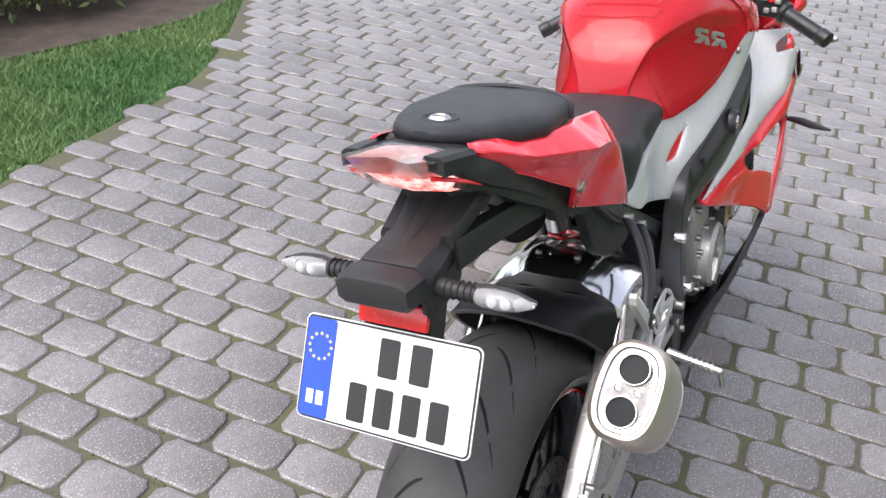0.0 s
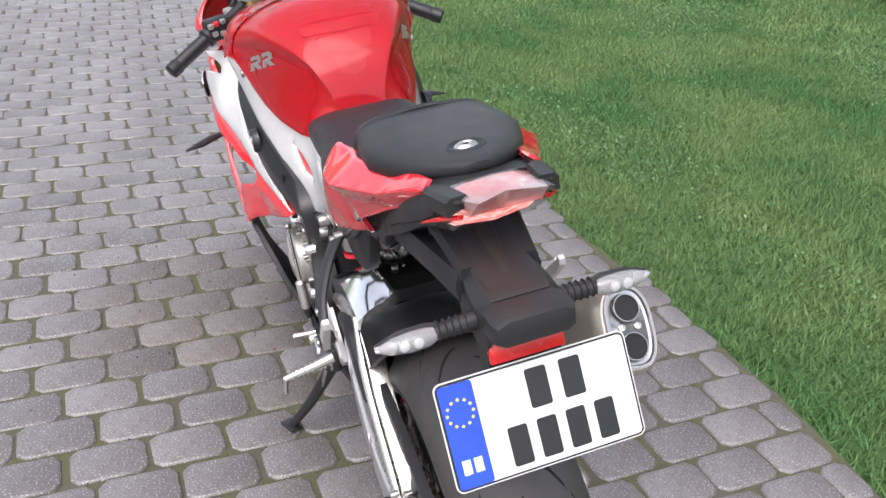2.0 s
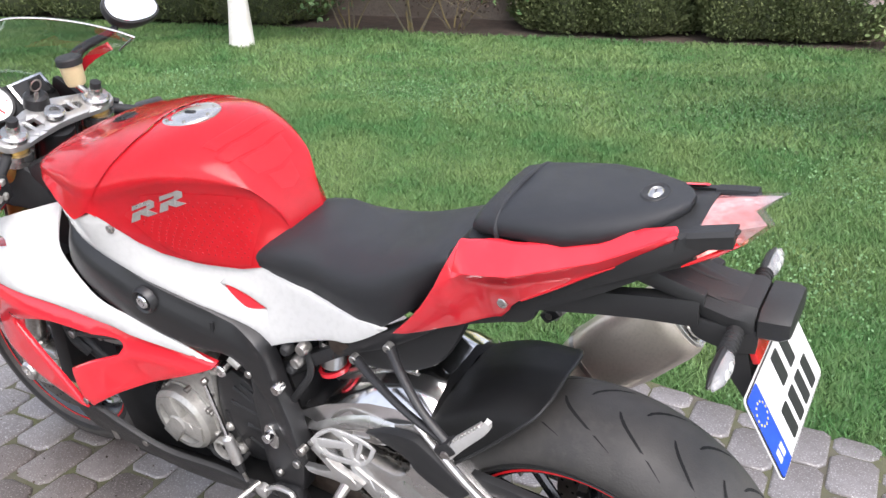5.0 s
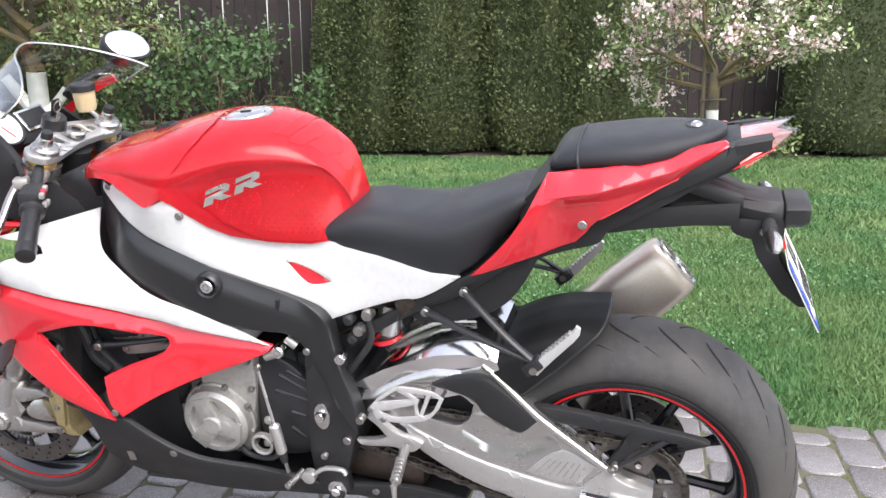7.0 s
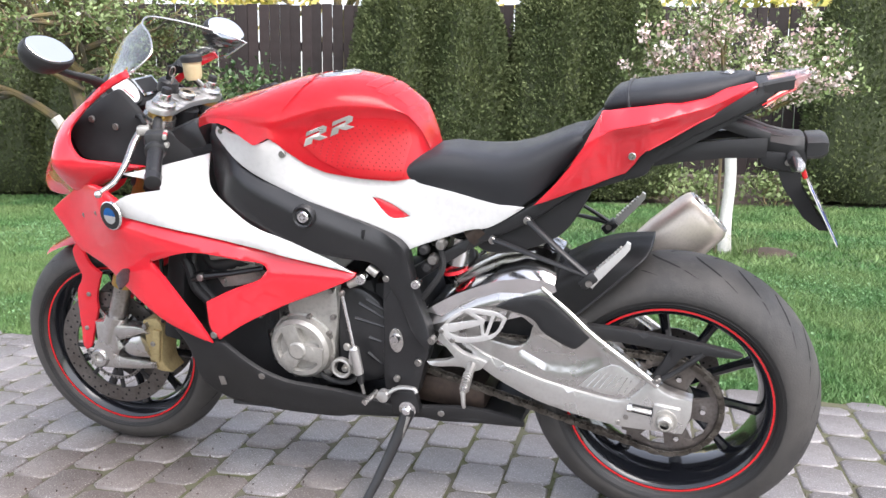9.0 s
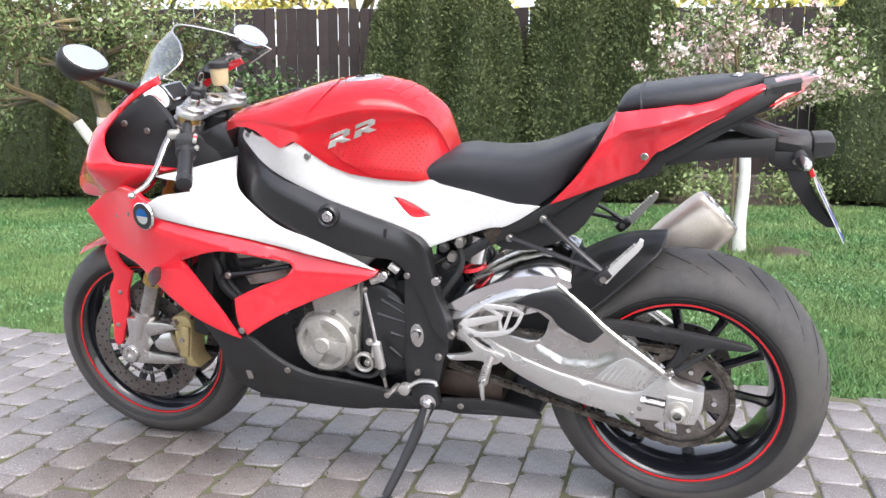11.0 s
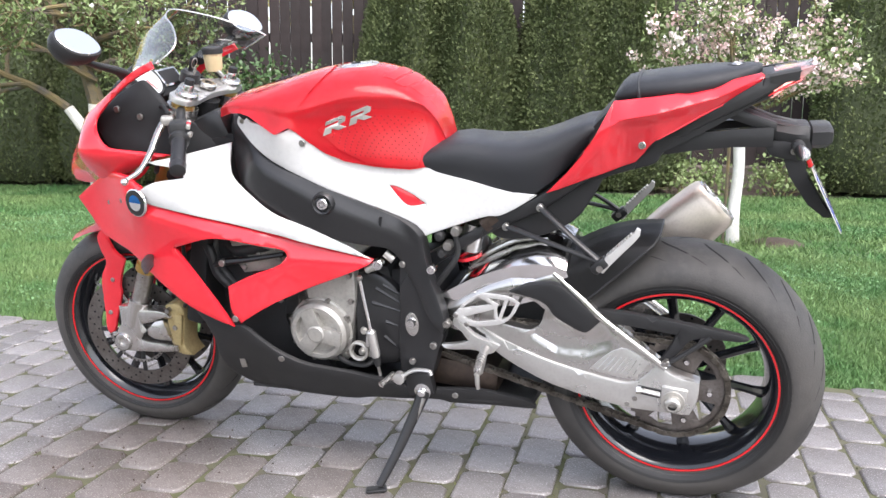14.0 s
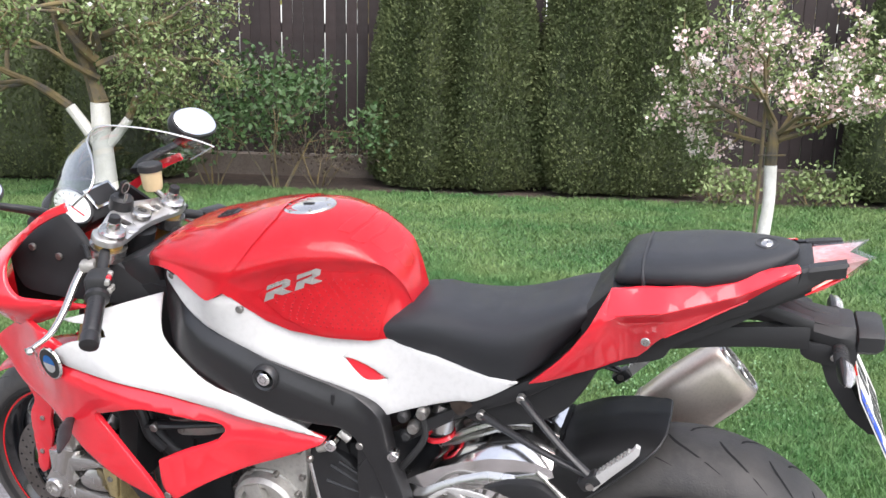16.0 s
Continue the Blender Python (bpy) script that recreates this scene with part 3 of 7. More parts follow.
both(side_panel)
SPAR_Y = spline_sheet([(1.046, 0.90, 0.105), (1.03, 0.845, 0.128), (1.0, 0.78, 0.165), (0.95, 0.80, 0.185), (0.90, 0.70, 0.190), (0.776, 0.727, 0.190), (0.80, 0.665, 0.186), (0.69, 0.70, 0.172), (0.69, 0.632, 0.165),
                       (0.61, 0.66, 0.152), (0.56, 0.60, 0.142), (0.62, 0.58, 0.145), (0.545, 0.545, 0.146), (0.506, 0.447, 0.165), (0.56, 0.46, 0.15)])
SPAR = [(1.048, 0.906), (0.992, 0.902), (0.978, 0.885), (0.937, 0.848), (0.873, 0.809), (0.77, 0.758), (0.668, 0.714), (0.604, 0.682), (0.576, 0.664), (0.561, 0.643), (0.556, 0.597), (0.548, 0.55), (0.527, 0.502), (0.506, 0.447), (0.517, 0.418),
        (0.556, 0.451), (0.582, 0.514), (0.611, 0.565), (0.622, 0.595), (0.647, 0.618), (0.693, 0.622), (0.767, 0.638), (0.806, 0.657), (0.859, 0.676), (0.899, 0.690), (0.963, 0.735), (1.010, 0.77), (1.026, 0.802), (1.034, 0.845), (1.045, 0.874)]


def spar_relief(x, z):
    """A fold along the spar with a chamfer above it, and a facet at its front end."""
    line = np.interp(x, (0.50, 0.55, 0.62, 0.70, 0.80, 0.90, 0.98, 1.05), (0.44, 0.59, 0.655, 0.690, 0.735, 0.790, 0.86, 0.885))
    on = np.clip((x - 0.57) / 0.05, 0, 1)
    return -on * (0.55 * np.clip(z - line, 0, 0.03) + 0.03 * np.clip(line - 0.012 - z, 0, 0.2)) - 0.35 * np.clip(x - 0.955 + 0.5 * (z - 0.80), 0, 0.05)


def spar(s):
    f = part("frame_spar", panel(SPAR, lambda x, z: SPAR_Y(x, z) + 0.004, s, 0.03, 0.007, 0.011, extra=spar_relief), M_FRAME, bike, "satin black aluminium frame spar")
    bm = lathe([(0.0, -0.002), (0.016, -0.002), (0.0185, 0.006), (0.0225, 0.009), (0.026, 0.004), (0.027, -0.006)], (0, 0, 0), sides=28)
    ring = part("recess", bm, M_FRAME, f)
    ring.matrix_local = Matrix.Translation((0.776, s * 0.190, 0.727)) @ pose(0, 0, 0, 0, 0, 0 if s > 0 else 180)
    bolt((0.776, s * 0.190, 0.727), 0.0135, s, 0.010, f, M_POLISH)
    bolt((0.541, s * 0.146, 0.572), 0.011, s, 0.012, f, M_POLISH)
    bolt((0.507, s * 0.158, 0.445), 0.009, s, 0.010, f)
    part("clip_slot", panel([(0.655, 0.694), (0.648, 0.694), (0.652, 0.668), (0.658, 0.668)], lambda x, z: np.full(np.shape(x), 0.164), s, 0.003, 0.001, 0.01, 0), M_DARK, f)
    plate = [(0.622, 0.575), (0.578, 0.56), (0.553, 0.50), (0.527, 0.455), (0.519, 0.405), (0.534, 0.368), (0.546, 0.322), (0.559, 0.284), (0.591, 0.268), (0.633, 0.283), (0.638, 0.358), (0.628, 0.447), (0.628, 0.504)]
    g = part("pivot_plate", panel(plate, 0.142, s, 0.03, 0.008, 0.03), M_FRAME, bike, "black swingarm pivot plate")
    eye = [(0.597 + 0.017 * math.cos(a), 0.433 + 0.030 * math.sin(a) - 0.004) for a in np.linspace(0, 2 * math.pi, 20, endpoint=False)]
    part("pivot_washer", panel(eye, 0.147, s, 0.004, 0.002, 0.012, 0), M_ALU, g)
    bolt((0.596, s * 0.148, 0.436), 0.011, s, 0.014, g, M_POLISH)
    for x, z, r in ((0.547, 0.379, 0.009), (0.601, 0.333, 0.008), (0.612, 0.578, 0.008)):
        bolt((x, s * 0.142, z), r, s, 0.008, g)


both(spar)
part("head_tube", rod((1.165, 0, 0.93), (1.235, 0, 0.76), 0.036, 20), M_FRAME, bike)
part("frame_nose", block((0.10, 0.22, 0.13), (1.09, 0, 0.845), (0, 22, 0), 0.02), M_FRAME, bike)
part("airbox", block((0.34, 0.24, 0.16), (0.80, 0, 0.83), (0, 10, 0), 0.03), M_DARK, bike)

# ---------------------------------------------------------------- motorcycle: fairings
FAIR_Y = spline_sheet([(1.03, 0.845, 0.125), (1.10, 0.83, 0.168), (1.185, 0.815, 0.238), (1.11, 0.785, 0.214), (1.19, 0.765, 0.246), (1.00, 0.775, 0.178), (0.96, 0.735, 0.196), (0.90, 0.69, 0.205), (1.22, 0.73, 0.250), (1.08, 0.70, 0.250),
                       (0.96, 0.66, 0.225), (0.80, 0.655, 0.186), (0.80, 0.615, 0.190), (0.685, 0.587, 0.160), (0.84, 0.52, 0.190), (0.99, 0.44, 0.240), (0.90, 0.57, 0.212), (1.06, 0.45, 0.242), (1.19, 0.53, 0.245),
                       (1.14, 0.62, 0.244), (1.29, 0.605, 0.210), (1.345, 0.612, 0.190), (1.436, 0.672, 0.165), (1.459, 0.706, 0.165), (1.416, 0.738, 0.168), (1.335, 0.785, 0.190), (1.25, 0.775, 0.235)])
WHITE_FAIR = [(1.030, 0.846), (1.022, 0.807), (1.006, 0.776), (0.96, 0.742), (0.897, 0.698), (0.804, 0.663), (0.729, 0.620), (0.684, 0.590), (0.782, 0.620), (0.885, 0.650), (0.963, 0.671), (1.08, 0.701), (1.206, 0.725), (1.213, 0.754),
              (1.177, 0.776), (1.109, 0.780), (1.117, 0.798), (1.19, 0.819), (1.101, 0.831)]
RED_FAIR = [(1.208, 0.722), (1.081, 0.698), (0.963, 0.668), (0.883, 0.647), (0.779, 0.617), (0.680, 0.588), (0.686, 0.576), (0.744, 0.552), (0.842, 0.514), (0.93, 0.476), (0.993, 0.436), (1.016, 0.466), (1.015, 0.528), (0.963, 0.554),
            (0.891, 0.577), (0.874, 0.600), (0.882, 0.614), (0.94, 0.629), (1.02, 0.647), (1.063, 0.644), (1.144, 0.617), (1.102, 0.565), (1.055, 0.494), (1.012, 0.426), (1.062, 0.442), (1.13, 0.474), (1.194, 0.527), (1.285, 0.585), (1.345, 0.600),
            (1.398, 0.618), (1.438, 0.673), (1.460, 0.706), (1.417, 0.738), (1.334, 0.785), (1.250, 0.784), (1.240, 0.768), (1.216, 0.752)]
NOSE_Y = spline_sheet([(1.18, 1.045, 0.190), (1.25, 1.0, 0.186), (1.31, 0.96, 0.182), (1.36, 0.92, 0.180), (1.395, 0.885, 0.190), (1.38, 0.85, 0.230), (1.36, 0.838, 0.245), (1.25, 0.83, 0.213), (1.17, 0.82, 0.188), (1.44, 0.80, 0.168), (1.41, 0.86, 0.168),
                       (1.478, 0.839, 0.105), (1.514, 0.787, 0.102), (1.437, 0.89, 0.112), (1.528, 0.753, 0.098), (1.50, 0.72, 0.105), (1.38, 0.78, 0.222), (1.30, 0.78, 0.222), (1.38, 0.745, 0.190), (1.25, 0.80, 0.213)])
NOSE = [(1.176, 1.041), (1.169, 1.025), (1.22, 1.004), (1.267, 0.978), (1.308, 0.946), (1.339, 0.914), (1.337, 0.897), (1.315, 0.867), (1.301, 0.851), (1.289, 0.845), (1.226, 0.834), (1.159, 0.824), (1.231, 0.807), (1.26, 0.788), (1.314, 0.767), (1.445, 0.728),
        (1.520, 0.732), (1.528, 0.753), (1.514, 0.787), (1.478, 0.839), (1.432, 0.890), (1.36, 0.938), (1.298, 0.974), (1.255, 1.005), (1.217, 1.026)]


def nose_relief(x, z):
    """The fold that runs back from the widest place of the nose."""
    fold = np.interp(x, (1.16, 1.36, 1.53), (0.818, 0.838, 0.775))
    return -0.55 * np.clip(fold - z, 0, 0.05) * np.clip((1.50 - x) / 0.08, 0, 1)


def fair_relief(x, z):
    """Folds of the red fairing: a band below its upper edge and one on the arm behind the vent."""
    upper = np.interp(x, (0.68, 0.88, 1.08, 1.21, 1.37), (0.588, 0.648, 0.700, 0.724, 0.745))
    arm = np.interp(x, (0.68, 0.80, 0.90, 1.0), (0.578, 0.582, 0.590, 0.560))
    return (-0.50 * np.clip(z - upper + 0.026, 0, 0.05) * np.clip((x - 0.80) / 0.1, 0, 1) * np.clip((1.26 - x) / 0.05, 0, 1) - 0.45 * np.clip(z - arm, 0, 0.04) * np.clip((0.93 - x) / 0.05, 0, 1))


def fairing(s):
    part("side_fairing", panel(RED_FAIR, lambda x, z: FAIR_Y(x, z) + 0.004, s, 0.006, 0.005, 0.012, extra=fair_relief), M_RED, bike, "glossy red lower side fairing with a vent")
    part("upper_side_fairing", panel(WHITE_FAIR, lambda x, z: FAIR_Y(x, z) + 0.004 - 0.22 * np.clip(np.interp(x, (0.80, 0.88, 1.20, 1.3), (0.60, 0.672, 0.752, 0.77)) - z, 0, 0.1), s, 0.003, 0.003, 0.014), M_WHITE, bike, "glossy white upper side fairing")
    nose = part("nose_fairing", panel(NOSE, NOSE_Y, s, 0.005, 0.005, 0.012, extra=nose_relief), M_RED, bike, "glossy red nose fairing", 24)
    if s > 0:
        for x, z in ((1.345, 0.705), (1.285, 0.720)):
            bolt((x, s * float(FAIR_Y(x, z)) + 0.001, z), 0.006, s, 0.003, nose)
    r = part("roundel", lathe([(0, 0.004), (0.0195, 0.004), (0.0195, 0.005), (0.031, 0.004), (0.033, 0.0)], sides=36), M_INK, bike, "black round emblem ring")
    r.matrix_local = Matrix.Translation((1.221, s * 0.254, 0.727)) @ pose(0, 0, 0, 0, 0, -14 * s) @ pose(0, 0, 0, 0, 0, 0 if s > 0 else 180)
    part("emblem_rim", lathe([(0.031, 0.0045), (0.033, 0.0035), (0.0345, 0.0), (0.031, 0.001)], sides=36), M_POLISH, r)
    for k, m in ((0, M_LOGO_BLUE), (1, M_PLATE)):
        arc = [(0.019 * math.cos(a), 0.0055, 0.019 * math.sin(a)) for a in np.linspace(k * math.pi, (k + 1) * math.pi, 14)]
        b2 = bmesh.new()
        b2.faces.new([b2.verts.new(p) for p in arc])
        bmesh.ops.solidify(b2, geom=b2.faces[:], thickness=0.001)
        part("emblem_field", b2, m, r)
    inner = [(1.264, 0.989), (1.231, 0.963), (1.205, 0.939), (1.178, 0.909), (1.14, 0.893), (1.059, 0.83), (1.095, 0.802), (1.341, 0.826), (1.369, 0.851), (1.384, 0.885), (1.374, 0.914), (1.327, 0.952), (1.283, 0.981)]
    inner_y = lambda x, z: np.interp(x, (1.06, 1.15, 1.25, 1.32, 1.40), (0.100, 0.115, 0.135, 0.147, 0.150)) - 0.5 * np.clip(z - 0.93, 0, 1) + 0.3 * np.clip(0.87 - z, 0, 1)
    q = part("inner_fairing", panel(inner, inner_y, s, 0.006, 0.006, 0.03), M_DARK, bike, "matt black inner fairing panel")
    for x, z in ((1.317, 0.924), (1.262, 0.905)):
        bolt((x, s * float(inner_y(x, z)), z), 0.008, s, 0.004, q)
    # dark sheet added behind the spar gap, standing in for its shade
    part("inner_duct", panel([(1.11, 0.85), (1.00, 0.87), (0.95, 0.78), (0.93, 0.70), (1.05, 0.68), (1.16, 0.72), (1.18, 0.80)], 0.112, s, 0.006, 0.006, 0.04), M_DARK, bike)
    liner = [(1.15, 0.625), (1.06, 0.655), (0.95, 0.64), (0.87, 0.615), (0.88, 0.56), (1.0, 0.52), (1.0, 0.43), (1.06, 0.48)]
    # near-black backing added in the vent in place of its shaded inside
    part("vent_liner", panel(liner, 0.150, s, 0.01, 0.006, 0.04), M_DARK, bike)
    head = part("head_cover", panel([(1.052, 0.622), (1.000, 0.634), (0.935, 0.622), (0.900, 0.600), (0.905, 0.560), (0.960, 0.540), (1.022, 0.530), (1.050, 0.575)], 0.156, s, 0.016, 0.006, 0.02), M_CAST, bike, "grey cast cylinder head cover")
    part("head_rib", tube([(1.040, s * 0.158, 0.606), (0.985, s * 0.160, 0.612), (0.925, s * 0.158, 0.600)], 0.007, 8), M_CAST, head)
    part("head_port", lathe([(0.008, 0.004), (0.013, 0.005), (0.017, 0.004), (0.018, -0.006)], (0.985, s * 0.157, 0.582), sides=20), M_CAST, head)
    for x, z in ((1.030, 0.618), (0.985, 0.624), (0.935, 0.612), (0.920, 0.575), (1.015, 0.548)):
        bolt((x, s * 0.157, z), 0.007, s, 0.006, head)
    bracket = part("head_bracket", tube([(1.085, s * 0.172, 0.556), (1.050, s * 0.176, 0.566), (0.985, s * 0.176, 0.576), (0.895, s * 0.174, 0.594)], [0.013, 0.014, 0.009, 0.008], 10, 4, 0.7), M_FRAME, bike, "black engine mount bracket")
    bolt((1.056, s * 0.188, 0.566), 0.009, s, 0.006, bracket, M_STEEL)
    part("coolant_hose", tube([(1.12, s * 0.165, 0.615), (1.095, s * 0.172, 0.585), (1.085, s * 0.172, 0.535), (1.06, s * 0.165, 0.50)], 0.012, 10), M_PLASTIC, bike)
    ind = tube([(1.215, s * 0.245, 0.592), (1.20, s * 0.275, 0.592), (1.18, s * 0.305, 0.590), (1.155, s * 0.345, 0.590)], [0.010, 0.014, 0.014, 0.004], 14, 5, 0.55)
    part("front_indicator", ind, M_PLASTIC, bike, "small black front indicator")


both(fairing)
# nose cone closing the front between the two side halves, and the dark tray behind it
rings = []
for x, z0, z1, w in ((1.425, 0.70, 0.895, 0.112), (1.49, 0.705, 0.835, 0.100), (1.53, 0.715, 0.785, 0.080), (1.562, 0.730, 0.765, 0.045), (1.575, 0.742, 0.752, 0.012)):
    rings.append([(x, w * math.copysign(abs(math.cos(a)) ** 0.7, math.cos(a)), (z0 + z1) / 2 + (z1 - z0) / 2 * math.copysign(abs(math.sin(a)) ** 0.8, math.sin(a))) for a in np.linspace(0, 2 * math.pi, 24, endpoint=False)])
part("nose_cone", loft(rings), M_RED, bike, "glossy red front cone", 50)
rings = [[(x, y, z + 0.008 * (1 - (y / 0.12) ** 2)) for y in np.linspace(-0.112, 0.112, 13)] for x, z in ((1.345, 0.950), (1.385, 0.920), (1.420, 0.885), (1.424, 0.72))]
bm = loft(rings, closed=False, caps=False)
bmesh.ops.solidify(bm, geom=bm.faces[:], thickness=0.006)
part("cockpit_tray", bm, M_DARK, bike, "dark tray under the screen", 50)

BELLY_Y = spline_sheet([(1.134, 0.471, 0.238), (1.0, 0.43, 0.238), (1.09, 0.32, 0.205), (1.04, 0.245, 0.165), (0.95, 0.38, 0.222), (0.90, 0.225, 0.160), (0.86, 0.323, 0.2), (0.75, 0.215, 0.145), (0.75, 0.30, 0.175), (0.61, 0.267, 0.155), (0.54, 0.225, 0.125),
                        (0.45, 0.258, 0.120), (0.32, 0.222, 0.105)])
BELLY = [(1.136, 0.476), (1.064, 0.444), (1.015, 0.429), (0.993, 0.432), (0.954, 0.386), (0.915, 0.35), (0.86, 0.323), (0.803, 0.311), (0.747, 0.3), (0.678, 0.286), (0.61, 0.267), (0.548, 0.262), (0.446, 0.261), (0.393, 0.254), (0.333, 0.243), (0.313, 0.226),
         (0.316, 0.214), (0.516, 0.211), (0.543, 0.225), (0.584, 0.226), (0.718, 0.222), (0.754, 0.21), (0.899, 0.219), (1.031, 0.233), (1.045, 0.243), (1.079, 0.271), (1.088, 0.318), (1.086, 0.387), (1.102, 0.431)]


def belly(s):
    b = part("belly_pan", panel(BELLY, BELLY_Y, s, 0.006, 0.008, 0.025), M_PLASTIC, bike, "matt black plastic belly pan")
    for x, z in ((0.915, 0.336), (1.005, 0.448), (0.505, 0.243)):
        bolt((x, s * float(BELLY_Y(x, z)), z), 0.008, s, 0.003, b)
    part("latch", block((0.016, 0.004, 0.034), (1.026, s * (float(BELLY_Y(1.026, 0.315)) + 0.001), 0.315), (0, 12, 0), 0.0015), M_STEEL, b)


both(belly)
part("belly_floor", loft([[(x, w * c, 0.205 + 0.02 * abs(c)) for c in np.linspace(-1, 1, 9)] + [(x, w * c, 0.235) for c in np.linspace(1, -1, 9)] for x, w in ((0.32, 0.10), (0.54, 0.12), (0.75, 0.14), (0.90, 0.155), (1.03, 0.16))]), M_PLASTIC, bike)

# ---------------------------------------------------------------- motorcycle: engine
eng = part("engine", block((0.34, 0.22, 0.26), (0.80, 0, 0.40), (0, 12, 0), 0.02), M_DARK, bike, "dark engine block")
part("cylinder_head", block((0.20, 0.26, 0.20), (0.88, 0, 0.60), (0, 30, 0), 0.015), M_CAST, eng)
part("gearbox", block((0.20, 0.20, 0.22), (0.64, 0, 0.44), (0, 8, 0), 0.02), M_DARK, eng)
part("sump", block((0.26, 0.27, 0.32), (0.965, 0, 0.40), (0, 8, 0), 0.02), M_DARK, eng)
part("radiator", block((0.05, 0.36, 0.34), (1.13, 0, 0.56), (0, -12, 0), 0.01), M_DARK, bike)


def crank_cover(s):
    face = [(0.945, 0.44), (0.93, 0.37), (0.885, 0.315), (0.80, 0.30), (0.765, 0.315), (0.755, 0.40), (0.742, 0.455), (0.738, 0.52), (0.742, 0.548), (0.785, 0.555), (0.86, 0.535), (0.915, 0.50)]
    c = part("crankcase_cover", panel(face, 0.135, s, 0.03, 0.010, 0.03), M_CAST, eng, "grey cast crankcase cover")
    disc = part("clutch_cover" if s < 0 else "alternator_cover", lathe([(0, 0.014), (0.030, 0.014), (0.050, 0.015), (0.056, 0.026), (0.066, 0.026), (0.074, 0.018), (0.077, 0.0), (0.081, -0.002), (0.081, -0.012)], (0, 0, 0), sides=40), M_CAST, c, "round grey cast engine cover")
    disc.matrix_local = Matrix.Translation((0.835, s * 0.140, 0.392)) @ pose(0, 0, 0, 0, 0, 0 if s > 0 else 180)
    for k in range(3):
        a = radians(-170 + 120 * k)
        fin = [(0.020 * math.cos(a + 1.3), 0.020 * math.sin(a + 1.3)), (0.066 * math.cos(a + 0.30), 0.066 * math.sin(a + 0.30)), (0.066 * math.cos(a - 0.30), 0.066 * math.sin(a - 0.30)), (0.020 * math.cos(a - 1.3), 0.020 * math.sin(a - 1.3))]
        part("cover_rib", panel(fin, 0.0335, 1, 0.020, 0.003, 0.02, 0), M_CAST, disc)
    part("cover_boss", lathe([(0, 0.036), (0.018, 0.0355), (0.024, 0.031)], sides=20), M_CAST, disc)
    for k in range(8):
        a = k * math.pi / 4 + 0.3
        bolt((0.835 + 0.079 * math.cos(a), s * 0.138, 0.392 + 0.079 * math.sin(a)), 0.0065, s, 0.010, c)
    for x, z in ((0.752, 0.535), (0.752, 0.47), (0.765, 0.42), (0.768, 0.37), (0.765, 0.335), (0.938, 0.46), (0.90, 0.512)):
        bolt((x, s * 0.136, z), 0.007, s, 0.008, c)


both(crank_cover)
# clutter round the gearbox: hoses, brackets, covers
cover_y = spline_sheet([(0.73, 0.50, 0.126), (0.63, 0.50, 0.122), (0.68, 0.43, 0.135), (0.73, 0.33, 0.124), (0.64, 0.33, 0.120)])
scov = part("sprocket_cover", panel([(0.738, 0.535), (0.69, 0.545), (0.645, 0.515), (0.622, 0.48), (0.62, 0.36), (0.645, 0.31), (0.70, 0.30), (0.748, 0.32), (0.748, 0.42)], cover_y, 1, 0.02, 0.01, 0.025), M_FRAME, eng, "black ribbed sprocket cover")
for x0, z0, x1, z1 in ((0.690, 0.505, 0.628, 0.470), (0.672, 0.515, 0.628, 0.490), (0.700, 0.470, 0.632, 0.452), (0.668, 0.425, 0.640, 0.415), (0.675, 0.385, 0.640, 0.350), (0.72, 0.44, 0.70, 0.34)):
    part("cover_fin", tube([(x0, float(cover_y(x0, z0)) - 0.001, z0), (x1, float(cover_y(x1, z1)) - 0.001, z1)], [0.0055, 0.003], 6, 0), M_FRAME, scov)
for x, z, r in ((0.725, 0.395, 0.010), (0.712, 0.338, 0.012), (0.735, 0.338, 0.009)):
    part("cover_boss", lathe([(0, 0.012), (r * 0.7, 0.011), (r, 0.006), (r, -0.008)], (x, 0.128, z), sides=14), M_CAST, scov)
part("water_pump_ring", lathe([(0.018, 0.0), (0.018, 0.012), (0.022, 0.014), (0.025, 0.012), (0.025, 0.0)], (0.732, 0.150, 0.352), sides=24), M_CAST, eng)
part("cross_hose", tube([(0.90, 0.14, 0.62), (0.97, 0.15, 0.60), (1.03, 0.15, 0.585), (1.06, 0.14, 0.60)], 0.016, 12), M_PLASTIC, bike)
part("radiator_hose", tube([(1.09, 0.13, 0.63), (1.10, 0.15, 0.57), (1.06, 0.15, 0.50), (1.01, 0.14, 0.46)], 0.017, 12), M_PLASTIC, bike)
part("engine_wire", tube([(0.70, 0.125, 0.33), (0.72, 0.145, 0.31), (0.77, 0.15, 0.315), (0.80, 0.14, 0.33)], 0.006, 8), M_PLASTIC, bike)
for a, b in (((0.665, 0.150, 0.575), (0.70, 0.150, 0.56)), ((0.655, 0.14, 0.60), (0.635, 0.14, 0.585))):
    part("frame_mount", rod(a, b, 0.010), M_CAST, bike)
bolt((0.668, 0.152, 0.577), 0.013, 1, 0.012, bike, M_POLISH)
# gear linkage
part("shift_rod", rod((0.709, 0.172, 0.540), (0.691, 0.172, 0.416), 0.0042, 10), M_POLISH, bike, "polished gear shift rod")
sensor = part("shift_sensor", tube([(0.692, 0.172, 0.416), (0.691, 0.172, 0.412), (0.683, 0.172, 0.352), (0.682, 0.172, 0.348)], [0.0085, 0.0115, 0.0115, 0.009], 16, 0), M_BRIGHT, bike, "silver quickshifter body")
part("sensor_tab", block((0.010, 0.012, 0.030), (0.700, 0.170, 0.388), (0, -8, 0), 0.003), M_BRIGHT, sensor)
